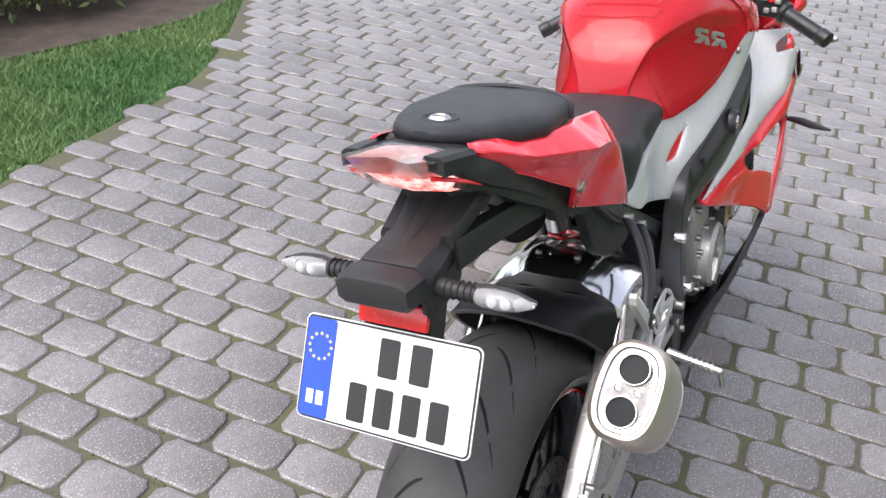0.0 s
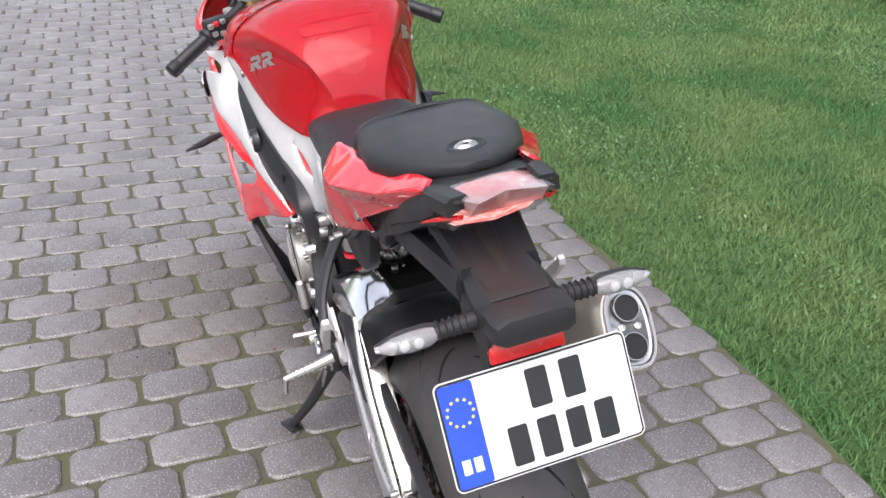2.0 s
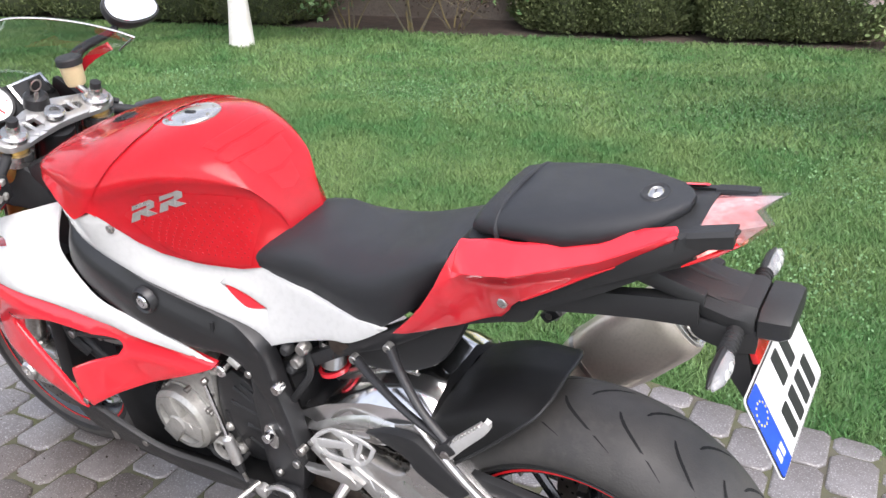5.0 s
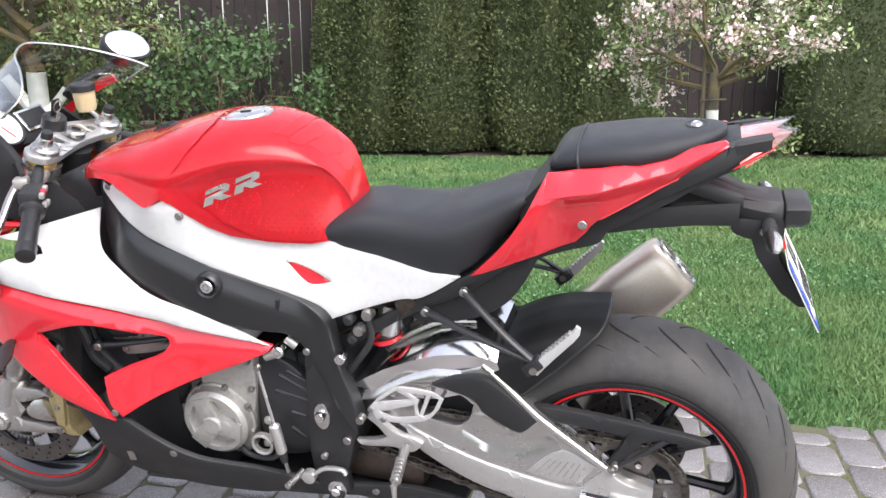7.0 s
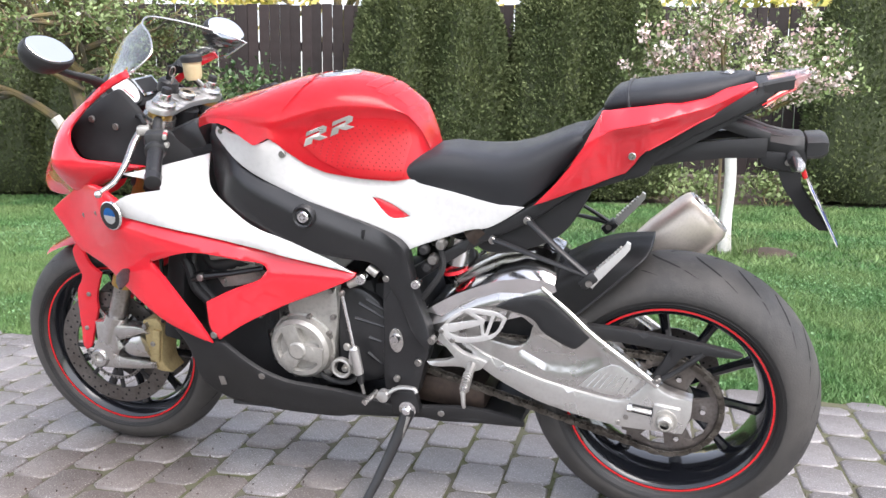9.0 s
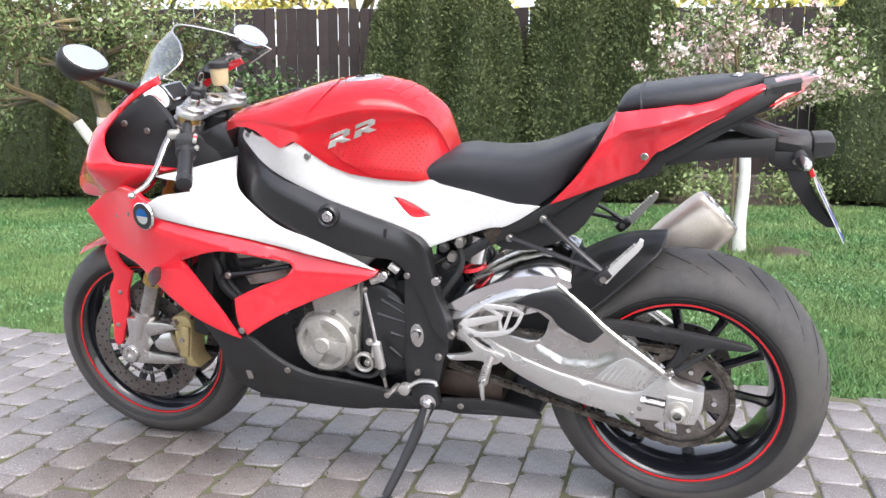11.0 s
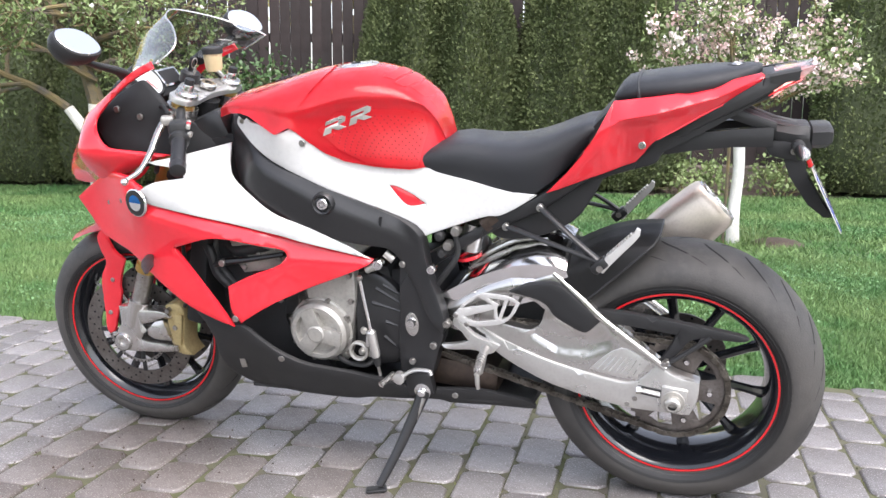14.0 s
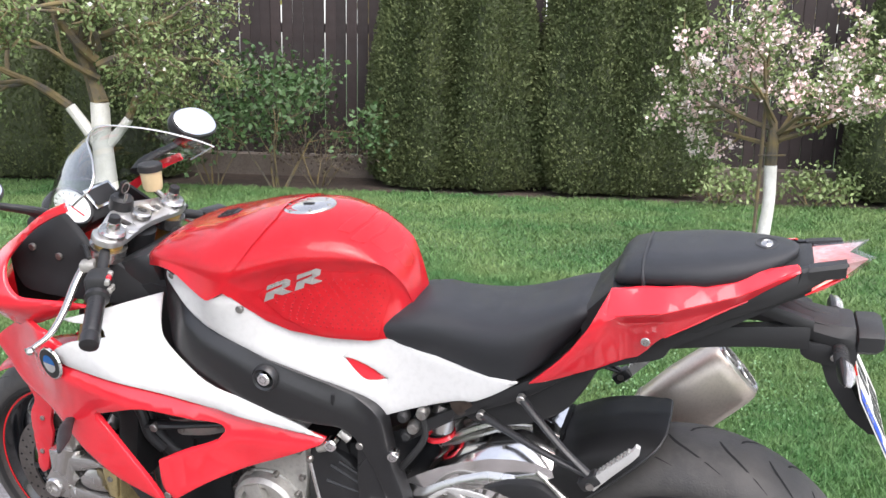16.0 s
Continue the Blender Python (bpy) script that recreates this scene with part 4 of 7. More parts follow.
part("shift_boot", tube([(0.682, 0.172, 0.349), (0.680, 0.170, 0.325)], [0.010, 0.007], 12, 0), M_PLASTIC, bike)
part("shift_rod_end", rod((0.680, 0.170, 0.328), (0.676, 0.168, 0.298), 0.004, 8), M_STEEL, bike)
part("shift_rod_joint", lathe([(0, 0.008), (0.006, 0.006), (0.008, 0), (0.006, -0.006), (0, -0.008)], (0.711, 0.170, 0.545), sides=12), M_STEEL, bike)
part("gear_pedal", tube([(0.655, 0.172, 0.294), (0.624, 0.172, 0.303), (0.589, 0.172, 0.324), (0.552, 0.174, 0.327), (0.544, 0.176, 0.318)], [0.006, 0.009, 0.007, 0.006, 0.006], 10, 4, 0.7), M_BRIGHT, bike, "silver gear pedal")
part("pedal_pivot", lathe([(0, 0.010), (0.008, 0.010), (0.014, 0.008), (0.0145, -0.008)], (0.625, 0.176, 0.302), sides=18), M_BRIGHT, bike)
part("pedal_toe", rod((0.645, 0.165, 0.304), (0.657, 0.215, 0.300), 0.007), M_ALU, bike)

# ---------------------------------------------------------------- motorcycle: wheels
def tread_place(prof, ang, s, lift):
    """A place on the tyre at an angle round the axle, s metres across the crown from its middle."""
    r = np.interp(abs(s), [q[1] for q in prof], [q[0] for q in prof]) + lift
    return (r * math.cos(ang), s, r * math.sin(ang))


def wheel(name, centre, radius, half, rim_half, label):
    w = new(name)
    w.parent = bike
    w["label"] = label
    w.matrix_local = Matrix.Translation(centre)
    R, h = radius, half
    q = (R - 0.2255) / 0.0925
    crown = [(R, 0), (R - 0.0015 * q, 0.2 * h), (R - 0.006 * q, 0.4 * h), (R - 0.014 * q, 0.58 * h), (R - 0.027 * q, 0.76 * h), (R - 0.044 * q, 0.90 * h), (R - 0.058 * q, 0.97 * h), (R - 0.068 * q, 0.985 * h)]
    wall = [(R - 0.078 * q, 0.965 * h), (R - 0.0895 * q, 0.90 * h), (0.224, rim_half - 0.002), (0.216, rim_half - 0.008)]
    outer = crown + wall
    prof = [(r, -y) for r, y in outer[::-1]] + outer[1:]
    tyre = part("tyre", lathe(prof, sides=96, closed=True), M_RUBBER, w, "worn black road tyre", 40)
    for s in (1, -1):
        wallp = [(0.2255, s * (rim_half + 0.0012)), (R - 0.0885 * q, s * (0.908 * h + 0.0008)), (R - 0.080 * q, s * (0.958 * h + 0.0012)), (R - 0.074 * q, s * (0.978 * h + 0.0010)), (R - 0.0735 * q, s * 0.965 * h), (R - 0.0885 * q, s * 0.86 * h), (0.2255, s * (rim_half - 0.004))]
        side_wall = part("sidewall", lathe(wallp, sides=96, closed=True), M_WALL, tyre, "smooth black tyre sidewall", 30)
        for rr in (R - 0.081 * q, R - 0.0880 * q):
            yy = float(np.interp(rr, (R - 0.0885 * q, R - 0.080 * q), (0.908 * h, 0.958 * h))) + 0.0012
            part("moulded_ring", lathe([(rr - 0.0012, s * yy), (rr, s * (yy + 0.0010)), (rr + 0.0012, s * yy)], sides=96), M_WALL, side_wall)
    strips = []
    table = sorted(crown, key=lambda q: q[1])
    for k in range(22 if h > 0.08 else 18):
        a0 = 2 * math.pi * k / (22 if h > 0.08 else 18)
        for s in (1, -1):
            line = [(a0 + (0.0 if s > 0 else 0.12) + 0.10 * u + 0.22 * u * u, s * h * (0.08 + 0.66 * u)) for u in np.linspace(0, 1, 7)]
            bm = bmesh.new()
            prev = None
            for i, (a, y) in enumerate(line):
                wd = 0.0075 * math.sin(math.pi * (0.12 + 0.83 * i / 6)) / R
                pair = [bm.verts.new(tread_place(table, a - wd, y, 0.0005)), bm.verts.new(tread_place(table, a + wd * 0.2, y, 0.0005))]
                if prev:
                    bm.faces.new((prev[0], pair[0], pair[1], prev[1]))
                prev = pair
            strips.append(bm)
    # flat strips on the crown; the grooves' shade is painted, not cut
    part("tread_pattern", merge(*strips), M_RECESS_SHADE, tyre, sharp=80)
    rh = rim_half
    rimp = [(0.216, -rh), (0.2235, -rh), (0.2245, -rh + 0.004), (0.212, -rh + 0.014), (0.206, -0.5 * rh), (0.204, 0.5 * rh), (0.212, rh - 0.014), (0.2245, rh - 0.004), (0.2235, rh), (0.216, rh), (0.211, rh - 0.004), (0.203, rh - 0.016),
            (0.194, 0.45 * rh), (0.190, 0.0), (0.194, -0.45 * rh), (0.203, -rh + 0.016), (0.211, -rh + 0.004)]
    rim = part("rim", lathe(rimp, sides=72, closed=True), M_RIM, w, "gloss black cast wheel rim", 35)
    for s in (1, -1):
        part("rim_stripe", lathe([(0.2175, s * (rh + 0.0003)), (0.2175, s * (rh + 0.0010)), (0.2218, s * (rh + 0.0010)), (0.2218, s * (rh + 0.0003))], sides=72, closed=True), M_STRIPE, rim, "red rim tape")
    hw = 0.045 if h > 0.08 else 0.05
    part("hub", lathe([(0.016, hw), (0.038, hw), (0.045, hw - 0.012), (0.040, 0), (0.045, -hw + 0.012), (0.038, -hw), (0.016, -hw)], sides=28), M_RIM, rim)
    for k in range(10):
        a = 2 * math.pi * k / 10 + 0.2
        lean = 0.16 if k % 2 else -0.16
        p0 = np.array((0.038 * math.cos(a - lean), 0, 0.038 * math.sin(a - lean)))
        p1 = np.array((0.198 * math.cos(a), 0, 0.198 * math.sin(a)))
        pts = [p0 + (p1 - p0) * u + np.array((0, (0.018 if k % 2 else -0.018) * (1 - u), 0)) for u in (0, 0.35, 0.8, 1)]
        part("spoke", tube(pts, [0.013, 0.009, 0.009, 0.013], 8, 3, 1.25), M_RIM, rim)
    part("valve", rod((0.150, 0.012, 0.118), (0.132, 0.018, 0.108), 0.004, 8), M_STEEL, rim)
    return w, rim


REAR, FRONT = (0.0, 0.0, 0.308), (1.432, 0.0, 0.293)
rear, rear_rim = wheel("rear_wheel", REAR, 0.318, 0.099, 0.083, "rear wheel with wide tyre and red rim stripe")
front, front_rim = wheel("front_wheel", FRONT, 0.297, 0.062, 0.046, "front wheel with narrow tyre and red rim stripe")
front.matrix_local = Matrix.Translation(FRONT) @ pose(0, 0, 0, 0, 0, 2.5)


def brake_disc(parent, y, r0, r1, holes):
    ring = lathe([(r0, y - 0.0025), (r1, y - 0.0025), (r1, y + 0.0025), (r0, y + 0.0025)], sides=56, closed=True)
    d = part("brake_disc", ring, M_DISC, parent, "worn drilled steel brake disc")
    dots = []
    for k in range(holes):
        for j, rr in enumerate((r0 + 0.008, (r0 + r1) / 2, r1 - 0.008)):
            a = 2 * math.pi * (k + 0.33 * j) / holes
            dots.append(lathe([(0, 0.0031), (0.0032, 0.0031), (0.0032, -0.0031), (0, -0.0031)], (rr * math.cos(a), y, rr * math.sin(a)), sides=8))
    # black discs on the ring give the drilled holes as painted shade
    tagged(part("hole_pattern", merge(*dots), M_RECESS_SHADE, d), kind="stuff")
    carrier = lathe([(0.040, y - 0.004), (0.052, y - 0.004), (0.052, y + 0.004), (0.040, y + 0.004)], sides=30, closed=True)
    c = part("disc_carrier", carrier, M_PLASTIC, d)
    for k in range(8):
        a = 2 * math.pi * k / 8
        part("carrier_arm", block((r0 - 0.046, 0.006, 0.012), ((r0 + 0.05) / 2 * math.cos(a), y, (r0 + 0.05) / 2 * math.sin(a)), (0, -math.degrees(a), 0), 0.002), M_PLASTIC, c)
    return d


for s in (1, -1):
    brake_disc(front, s * 0.062, 0.118, 0.160, 22)
part("sensor_ring", lathe([(0.080, 0.070), (0.088, 0.070), (0.088, 0.072), (0.080, 0.072)], sides=60, closed=True), M_STEEL, front)
for k in range(48):
    a = 2 * math.pi * k / 48
    part("sensor_tooth", block((0.004, 0.0024, 0.003), (0.085 * math.cos(a), 0.0728, 0.085 * math.sin(a)), (0, -math.degrees(a), 0), 0), M_DARK, front)
brake_disc(rear, -0.075, 0.070, 0.110, 16)
# sprocket and chain
teeth = []
for k in range(90):
    a, r = 2 * math.pi * k / 90, (0.1165 if k % 2 else 0.1095)
    teeth.append((r * math.cos(a), r * math.sin(a)))
windows = [[(rr * math.cos(a + da), rr * math.sin(a + da)) for rr, da in ((0.060, -0.22), (0.094, -0.30), (0.097, 0.0), (0.094, 0.30), (0.060, 0.22))] for a in np.linspace(0, 2 * math.pi, 5, endpoint=False)]
sprocket = part("sprocket", panel(teeth, 0.098, 1, 0.004, 0.001, 0.03, 0, holes=windows), M_DISC, rear, "oily steel chain sprocket")
part("sprocket_hub", lathe([(0.0, 0.105), (0.030, 0.105), (0.052, 0.094), (0.056, 0.06), (0.0, 0.06)], sides=28), M_DISC, sprocket)
for k in range(5):
    a = 2 * math.pi * k / 5 + 0.63
    part("sprocket_nut", lathe([(0, 0.012), (0.006, 0.012), (0.008, 0.009), (0.008, 0)], (0.075 * math.cos(a), 0.098, 0.075 * math.sin(a)), sides=6), M_POLISH, sprocket)
c0, r0, c1, r1 = np.array((0.0, 0.308)), 0.114, np.array((0.598, 0.405)), 0.043
way = c1 - c0
dist = np.linalg.norm(way)
ang, off = math.atan2(way[1], way[0]), math.acos((r0 - r1) / dist)
loop = [c0 + r0 * np.array((math.cos(a), math.sin(a))) for a in np.linspace(ang + off, ang + 2 * math.pi - off, 26)]
loop += [c1 + r1 * np.array((math.cos(a), math.sin(a))) for a in np.linspace(ang - off, ang + off, 12)]
loop = np.array(loop + [loop[0]])
loop[26:28, 1] -= 0.004
length = np.r_[0, np.cumsum(np.hypot(*np.diff(loop, axis=0).T))]
links = []
n_links = int(length[-1] / 0.0159)
for k in range(n_links):
    u = length[-1] * k / n_links
    p = np.array([np.interp(u, length, loop[:, i]) for i in (0, 1)])
    q = np.array([np.interp(u + 0.0159, length, loop[:, i]) for i in (0, 1)])
    m, tilt, wide = (p + q) / 2, -math.degrees(math.atan2(q[1] - p[1], q[0] - p[0])), (0.0085 if k % 2 else 0.0060)
    for s in (1, -1):
        links.append(block((0.021, 0.0022, 0.013), (m[0], 0.096 + s * wide, m[1]), (0, tilt, 0), 0.0015, 1))
    links.append(lathe([(0, 0.0105), (0.0035, 0.0105), (0.0042, 0.008), (0.0042, -0.008), (0.0035, -0.0105), (0, -0.0105)], (p[0], 0.096, p[1]), sides=8))
tagged(part("drive_chain", merge(*links), M_CHAIN, bike, "oily drive chain"), kind="stuff")

# ---------------------------------------------------------------- motorcycle: swingarm and rear
ARM = [(0.53, 0.475), (0.47, 0.500), (0.406, 0.516), (0.366, 0.528), (0.333, 0.548), (0.262, 0.574), (0.154, 0.474), (0.047, 0.397), (0.009, 0.362), (-0.053, 0.346), (-0.052, 0.307), (-0.035, 0.271), (0.099, 0.273), (0.195, 0.292), (0.280, 0.313),
       (0.366, 0.351), (0.416, 0.384), (0.45, 0.405), (0.52, 0.415)]
WINDOW = [(0.400, 0.447), (0.315, 0.433), (0.297, 0.451), (0.287, 0.485), (0.312, 0.505), (0.375, 0.515), (0.410, 0.490)]
ARM_Y = spline_sheet([(0.55, 0.45, 0.114), (0.40, 0.52, 0.124), (0.28, 0.53, 0.128), (0.34, 0.37, 0.134), (0.15, 0.38, 0.138), (0.0, 0.31, 0.140), (0.1, 0.44, 0.130)])
RAIL = [(0.430, 0.428), (0.365, 0.398), (0.279, 0.369), (0.195, 0.350), (0.100, 0.332), (0.070, 0.345), (0.034, 0.386), (0.003, 0.360), (-0.053, 0.347), (-0.052, 0.309), (-0.035, 0.272), (0.099, 0.274), (0.195, 0.293), (0.279, 0.314), (0.365, 0.352), (0.415, 0.385)]
arm_pocket = pocket([(0.290, 0.478), (0.210, 0.442), (0.150, 0.446), (0.128, 0.415), (0.185, 0.386), (0.261, 0.386), (0.330, 0.418)], 0.008, 0.008)
HUMP = [(0.540, 0.492), (0.483, 0.528), (0.414, 0.569), (0.361, 0.588), (0.309, 0.590), (0.272, 0.570), (0.250, 0.548), (0.333, 0.542), (0.366, 0.519), (0.406, 0.508), (0.46, 0.484), (0.53, 0.462)]


def hump_y(x, z):
    """The arched top of the arm, rolling inwards to its crest."""
    top = np.interp(x, (0.25, 0.272, 0.309, 0.361, 0.414, 0.483, 0.54), (0.556, 0.572, 0.592, 0.590, 0.571, 0.530, 0.495))
    d = np.clip((top - z) / 0.050, 0, 1)
    return 0.080 + 0.052 * np.sqrt(d) - 0.006 * np.exp(-(((d - 0.55) / 0.12) ** 2))


def swing(s):
    a = part("swingarm", panel(ARM, ARM_Y, s, 0.028, 0.006, 0.014, holes=(WINDOW,), extra=arm_pocket), M_ALU, bike, "satin aluminium swingarm beam", 25)
    part("lower_rail", panel(RAIL, lambda x, z: ARM_Y(x, z) + 0.007, s, 0.014, 0.004, 0.02), M_BRIGHT, a, "raised silver lower rail", 25)
    part("hump", panel(HUMP, hump_y, s, 0.006, 0.004, 0.010), M_ALU, a, "polished arched top of the swingarm", 40)
    part("spine", tube([(0.268, s * 0.122, 0.572), (0.205, s * 0.131, 0.520), (0.154, s * 0.135, 0.474), (0.047, s * 0.138, 0.396), (0.020, s * 0.138, 0.374)], [0.004, 0.008, 0.008, 0.008, 0.006], 10, 3), M_ALU, a)
    patch = [(0.183, 0.359), (0.146, 0.398), (0.107, 0.418), (0.053, 0.385), (0.079, 0.350), (0.092, 0.343), (0.132, 0.346)]
    pt = part("paddock_patch", panel(patch, lambda x, z: ARM_Y(x, z) + 0.003, s, 0.003, 0.002, 0.02, 1), M_BRIGHT, a, "pale faceted protective patch")
    for k in range(7):
        u = 0.10 + 0.13 * k
        p, q = np.array((0.176, 0.361)) * (1 - u) + np.array((0.075, 0.352)) * u, np.array((0.146, 0.395)) * (1 - u) + np.array((0.060, 0.386)) * u
        part("patch_rib", tube([(p[0], s * (float(ARM_Y(*p)) + 0.003), p[1]), (q[0], s * (float(ARM_Y(*q)) + 0.003), q[1])], 0.0012, 5, 0), M_ALU, pt)
    part("adjuster_slot", block((0.052, 0.004, 0.020), (0.052, s * 0.1470, 0.320), (0, -8, 0), 0.001), M_DARK, a)
    part("adjuster", block((0.056, 0.016, 0.060), (0.000, s * 0.146, 0.306), (0, -6, 0), 0.004), M_BRIGHT, a, "machined axle adjuster block")
    part("adjuster_screw", rod((0.028, s * 0.152, 0.318), (0.078, s * 0.152, 0.325), 0.0055, 8), M_POLISH, a)
    part("screw_nut", lathe([(0, 0.005), (0.009, 0.005), (0.009, -0.005), (0, -0.005)], (0.074, s * 0.152, 0.3245), "x", 6), M_POLISH, a)
    part("axle_nut", lathe([(0.009, 0.026), (0.013, 0.026), (0.0175, 0.021), (0.0175, 0.008), (0.025, 0.008), (0.025, -0.004), (0.0, -0.004), (0.0, 0.016), (0.009, 0.016)], sides=24), M_CAST, a).matrix_local = Matrix.Translation((0.0, s * 0.152, 0.305)) @ pose(0, 0, 0, 0, 0, 0 if s > 0 else 180)
    for x, z in ((0.082, 0.300), (0.022, 0.390), (0.098, 0.286)):
        bolt((x, s * 0.146, z), 0.006, s, 0.006, a)


both(swing)
# near-black panels added behind the arm windows, their colour acting as shade
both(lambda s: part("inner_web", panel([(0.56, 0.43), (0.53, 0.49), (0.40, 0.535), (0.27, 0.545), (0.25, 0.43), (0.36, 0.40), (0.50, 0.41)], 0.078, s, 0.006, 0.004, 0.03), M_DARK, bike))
rings = []
for y in np.linspace(-0.122, 0.122, 21):
    k = 1 - 0.34 * abs(y / 0.122) ** 2.6
    groove = 0.006 * math.exp(-(((abs(y) - 0.045) / 0.010) ** 2)) - 0.004 * math.exp(-(((abs(y) - 0.075) / 0.012) ** 2))
    rings.append([(x, y, 0.50 + (z - 0.50) * k + (groove if z > 0.53 else 0)) for x, z in ((0.535, 0.495), (0.50, 0.530), (0.46, 0.565), (0.41, 0.598), (0.36, 0.625), (0.31, 0.637), (0.265, 0.634), (0.240, 0.622), (0.236, 0.600), (0.265, 0.575), (0.30, 0.550), (0.30, 0.510), (0.36, 0.480), (0.45, 0.470))])
brace = part("swingarm_brace", loft(rings), M_POLISH, bike, "polished aluminium arch between the swingarm beams", 40)
for y in (0.058, -0.058, 0.015):
    part("brace_rib", tube([(0.48, y, 0.548), (0.43, y * 1.05, 0.588), (0.36, y * 1.1, 0.625), (0.29, y * 1.15, 0.634)], [0.003, 0.006, 0.006, 0.003], 8), M_ALU, brace)
for y in (0.035, -0.035):
    part("brace_screw", lathe([(0, 0.004), (0.006, 0.003), (0.007, -0.002)], (0.285, y, 0.641), "z", 12), M_STEEL, brace)
part("pivot_shaft", rod((0.596, -0.135, 0.436), (0.596, 0.135, 0.436), 0.022, 20), M_ALU, bike)
part("chain_slider", panel([(0.366, 0.526), (0.33, 0.549), (0.267, 0.558), (0.242, 0.546), (0.160, 0.475), (0.182, 0.450), (0.199, 0.440), (0.267, 0.477), (0.279, 0.501), (0.305, 0.515)], 0.143, 1, 0.01, 0.006, 0.02), M_PLASTIC, bike, "black plastic swingarm guard")
guard = part("chain_guard", panel([(0.175, 0.492), (0.089, 0.489), (-0.135, 0.458), (-0.148, 0.448), (-0.134, 0.440), (-0.034, 0.446), (-0.004, 0.400), (0.022, 0.372), (0.036, 0.376), (0.012, 0.420), (0.0, 0.446), (0.088, 0.456), (0.165, 0.462)], 0.118, 1, 0.012, 0.004, 0.02), M_PLASTIC, bike, "black plastic chain guard")
part("guard_web", tube([(-0.07, 0.116, 0.447), (-0.02, 0.118, 0.405), (0.02, 0.122, 0.378)], 0.006, 8, 3), M_PLASTIC, guard)
bolt((0.019, 0.125, 0.383), 0.007, 1, 0.006, guard)

# mudguard over the tyre: a flat-topped sheet bent down at both sides, its rear edge running obliquely forward
hb = (0, 0.45, 0.62, 0.75, 0.88, 1.0)
hug_rear = [np.array(q) for q in zip(*(np.interp(np.linspace(0, 1, 15), hb, v) for v in ((0.046, 0.048, 0.058, 0.080, 0.138, 0.197), (0, 0.058, 0.086, 0.105, 0.117, 0.121), (0.661, 0.654, 0.641, 0.624, 0.568, 0.514))))]
hug_front = [np.array(q) for q in zip(*(np.interp(np.linspace(0, 1, 15), hb, v) for v in ((0.236, 0.236, 0.238, 0.243, 0.250, 0.265), (0, 0.058, 0.086, 0.105, 0.117, 0.121), (0.600, 0.597, 0.590, 0.582, 0.573, 0.558))))]
rings = []
for u in np.linspace(0, 1, 8):
    half = [tuple(a + (b - a) * u + np.array((0, 0, 0.016 * math.sin(math.pi * u)))) for a, b in zip(hug_rear, hug_front)]
    rings.append([(x, -y, z) for x, y, z in half[:0:-1]] + half)
bm = loft(rings, closed=False, caps=False)
bmesh.ops.solidify(bm, geom=bm.faces[:], thickness=0.005)
hugger = part("rear_hugger", bm, M_PLASTIC, bike, "matt black plastic rear hugger over the tyre", 28)
part("hugger_rim", tube([(x, -y, z - 0.002) for x, y, z in hug_rear[:0:-1]] + [(x, y, z - 0.002) for x, y, z in hug_rear], 0.003, 6, 0), M_PLASTIC, hugger)


def flange(s):
    part("hugger_stay", panel([(0.278, 0.545), (0.262, 0.566), (0.246, 0.584), (0.225, 0.560), (0.197, 0.516), (0.215, 0.500), (0.245, 0.515)], 0.1175, s, 0.006, 0.005, 0.02), M_PLASTIC, hugger, "black hugger side stay")
    bolt((0.262, s * 0.117, 0.548), 0.006, s, 0.005, hugger)


both(flange)

# shock absorber
part("shock_body", rod((0.46, 0.0, 0.52), (0.50, 0.0, 0.70), 0.030, 20), M_ALU, bike, "silver shock absorber body")
part("shock_reservoir", rod((0.47, 0.07, 0.600), (0.455, 0.075, 0.665), 0.024, 20), M_ALU, bike)
part("shock_ring", lathe([(0.024, -0.004), (0.031, -0.004), (0.031, 0.004), (0.024, 0.004)], (0, 0, 0), "z", 24, True), M_RED, bike, "red spring collar").matrix_local = pose(0.476, 0.062, 0.578, 0, 12, 0)
part("shock_spring", tube([(0.478 + 0.045 * math.cos(a) + 0.003 * a, 0.045 * math.sin(a), 0.55 + 0.011 * a) for a in np.linspace(0, 16, 60)], 0.006, 8, 0), M_STEEL, bike)
part("linkage_cap", rod((0.43, 0.085, 0.665), (0.40, 0.085, 0.69), 0.024, 18), M_COLLECTOR, bike)
part("carrier_hose", tube([(0.50, 0.10, 0.66), (0.49, 0.11, 0.60), (0.52, 0.12, 0.55), (0.56, 0.12, 0.50)], 0.007, 8), M_PLASTIC, bike)
for k, (x, z) in enumerate(((0.53, 0.64), (0.51, 0.62), (0.525, 0.60), (0.49, 0.655))):
    part("valve_block", lathe([(0, 0.012), (0.008 + 0.002 * (k % 2), 0.011), (0.012, 0.004), (0.012, -0.01)], (x, 0.115, z), sides=14), M_STEEL if k % 2 else M_PLASTIC, bike)

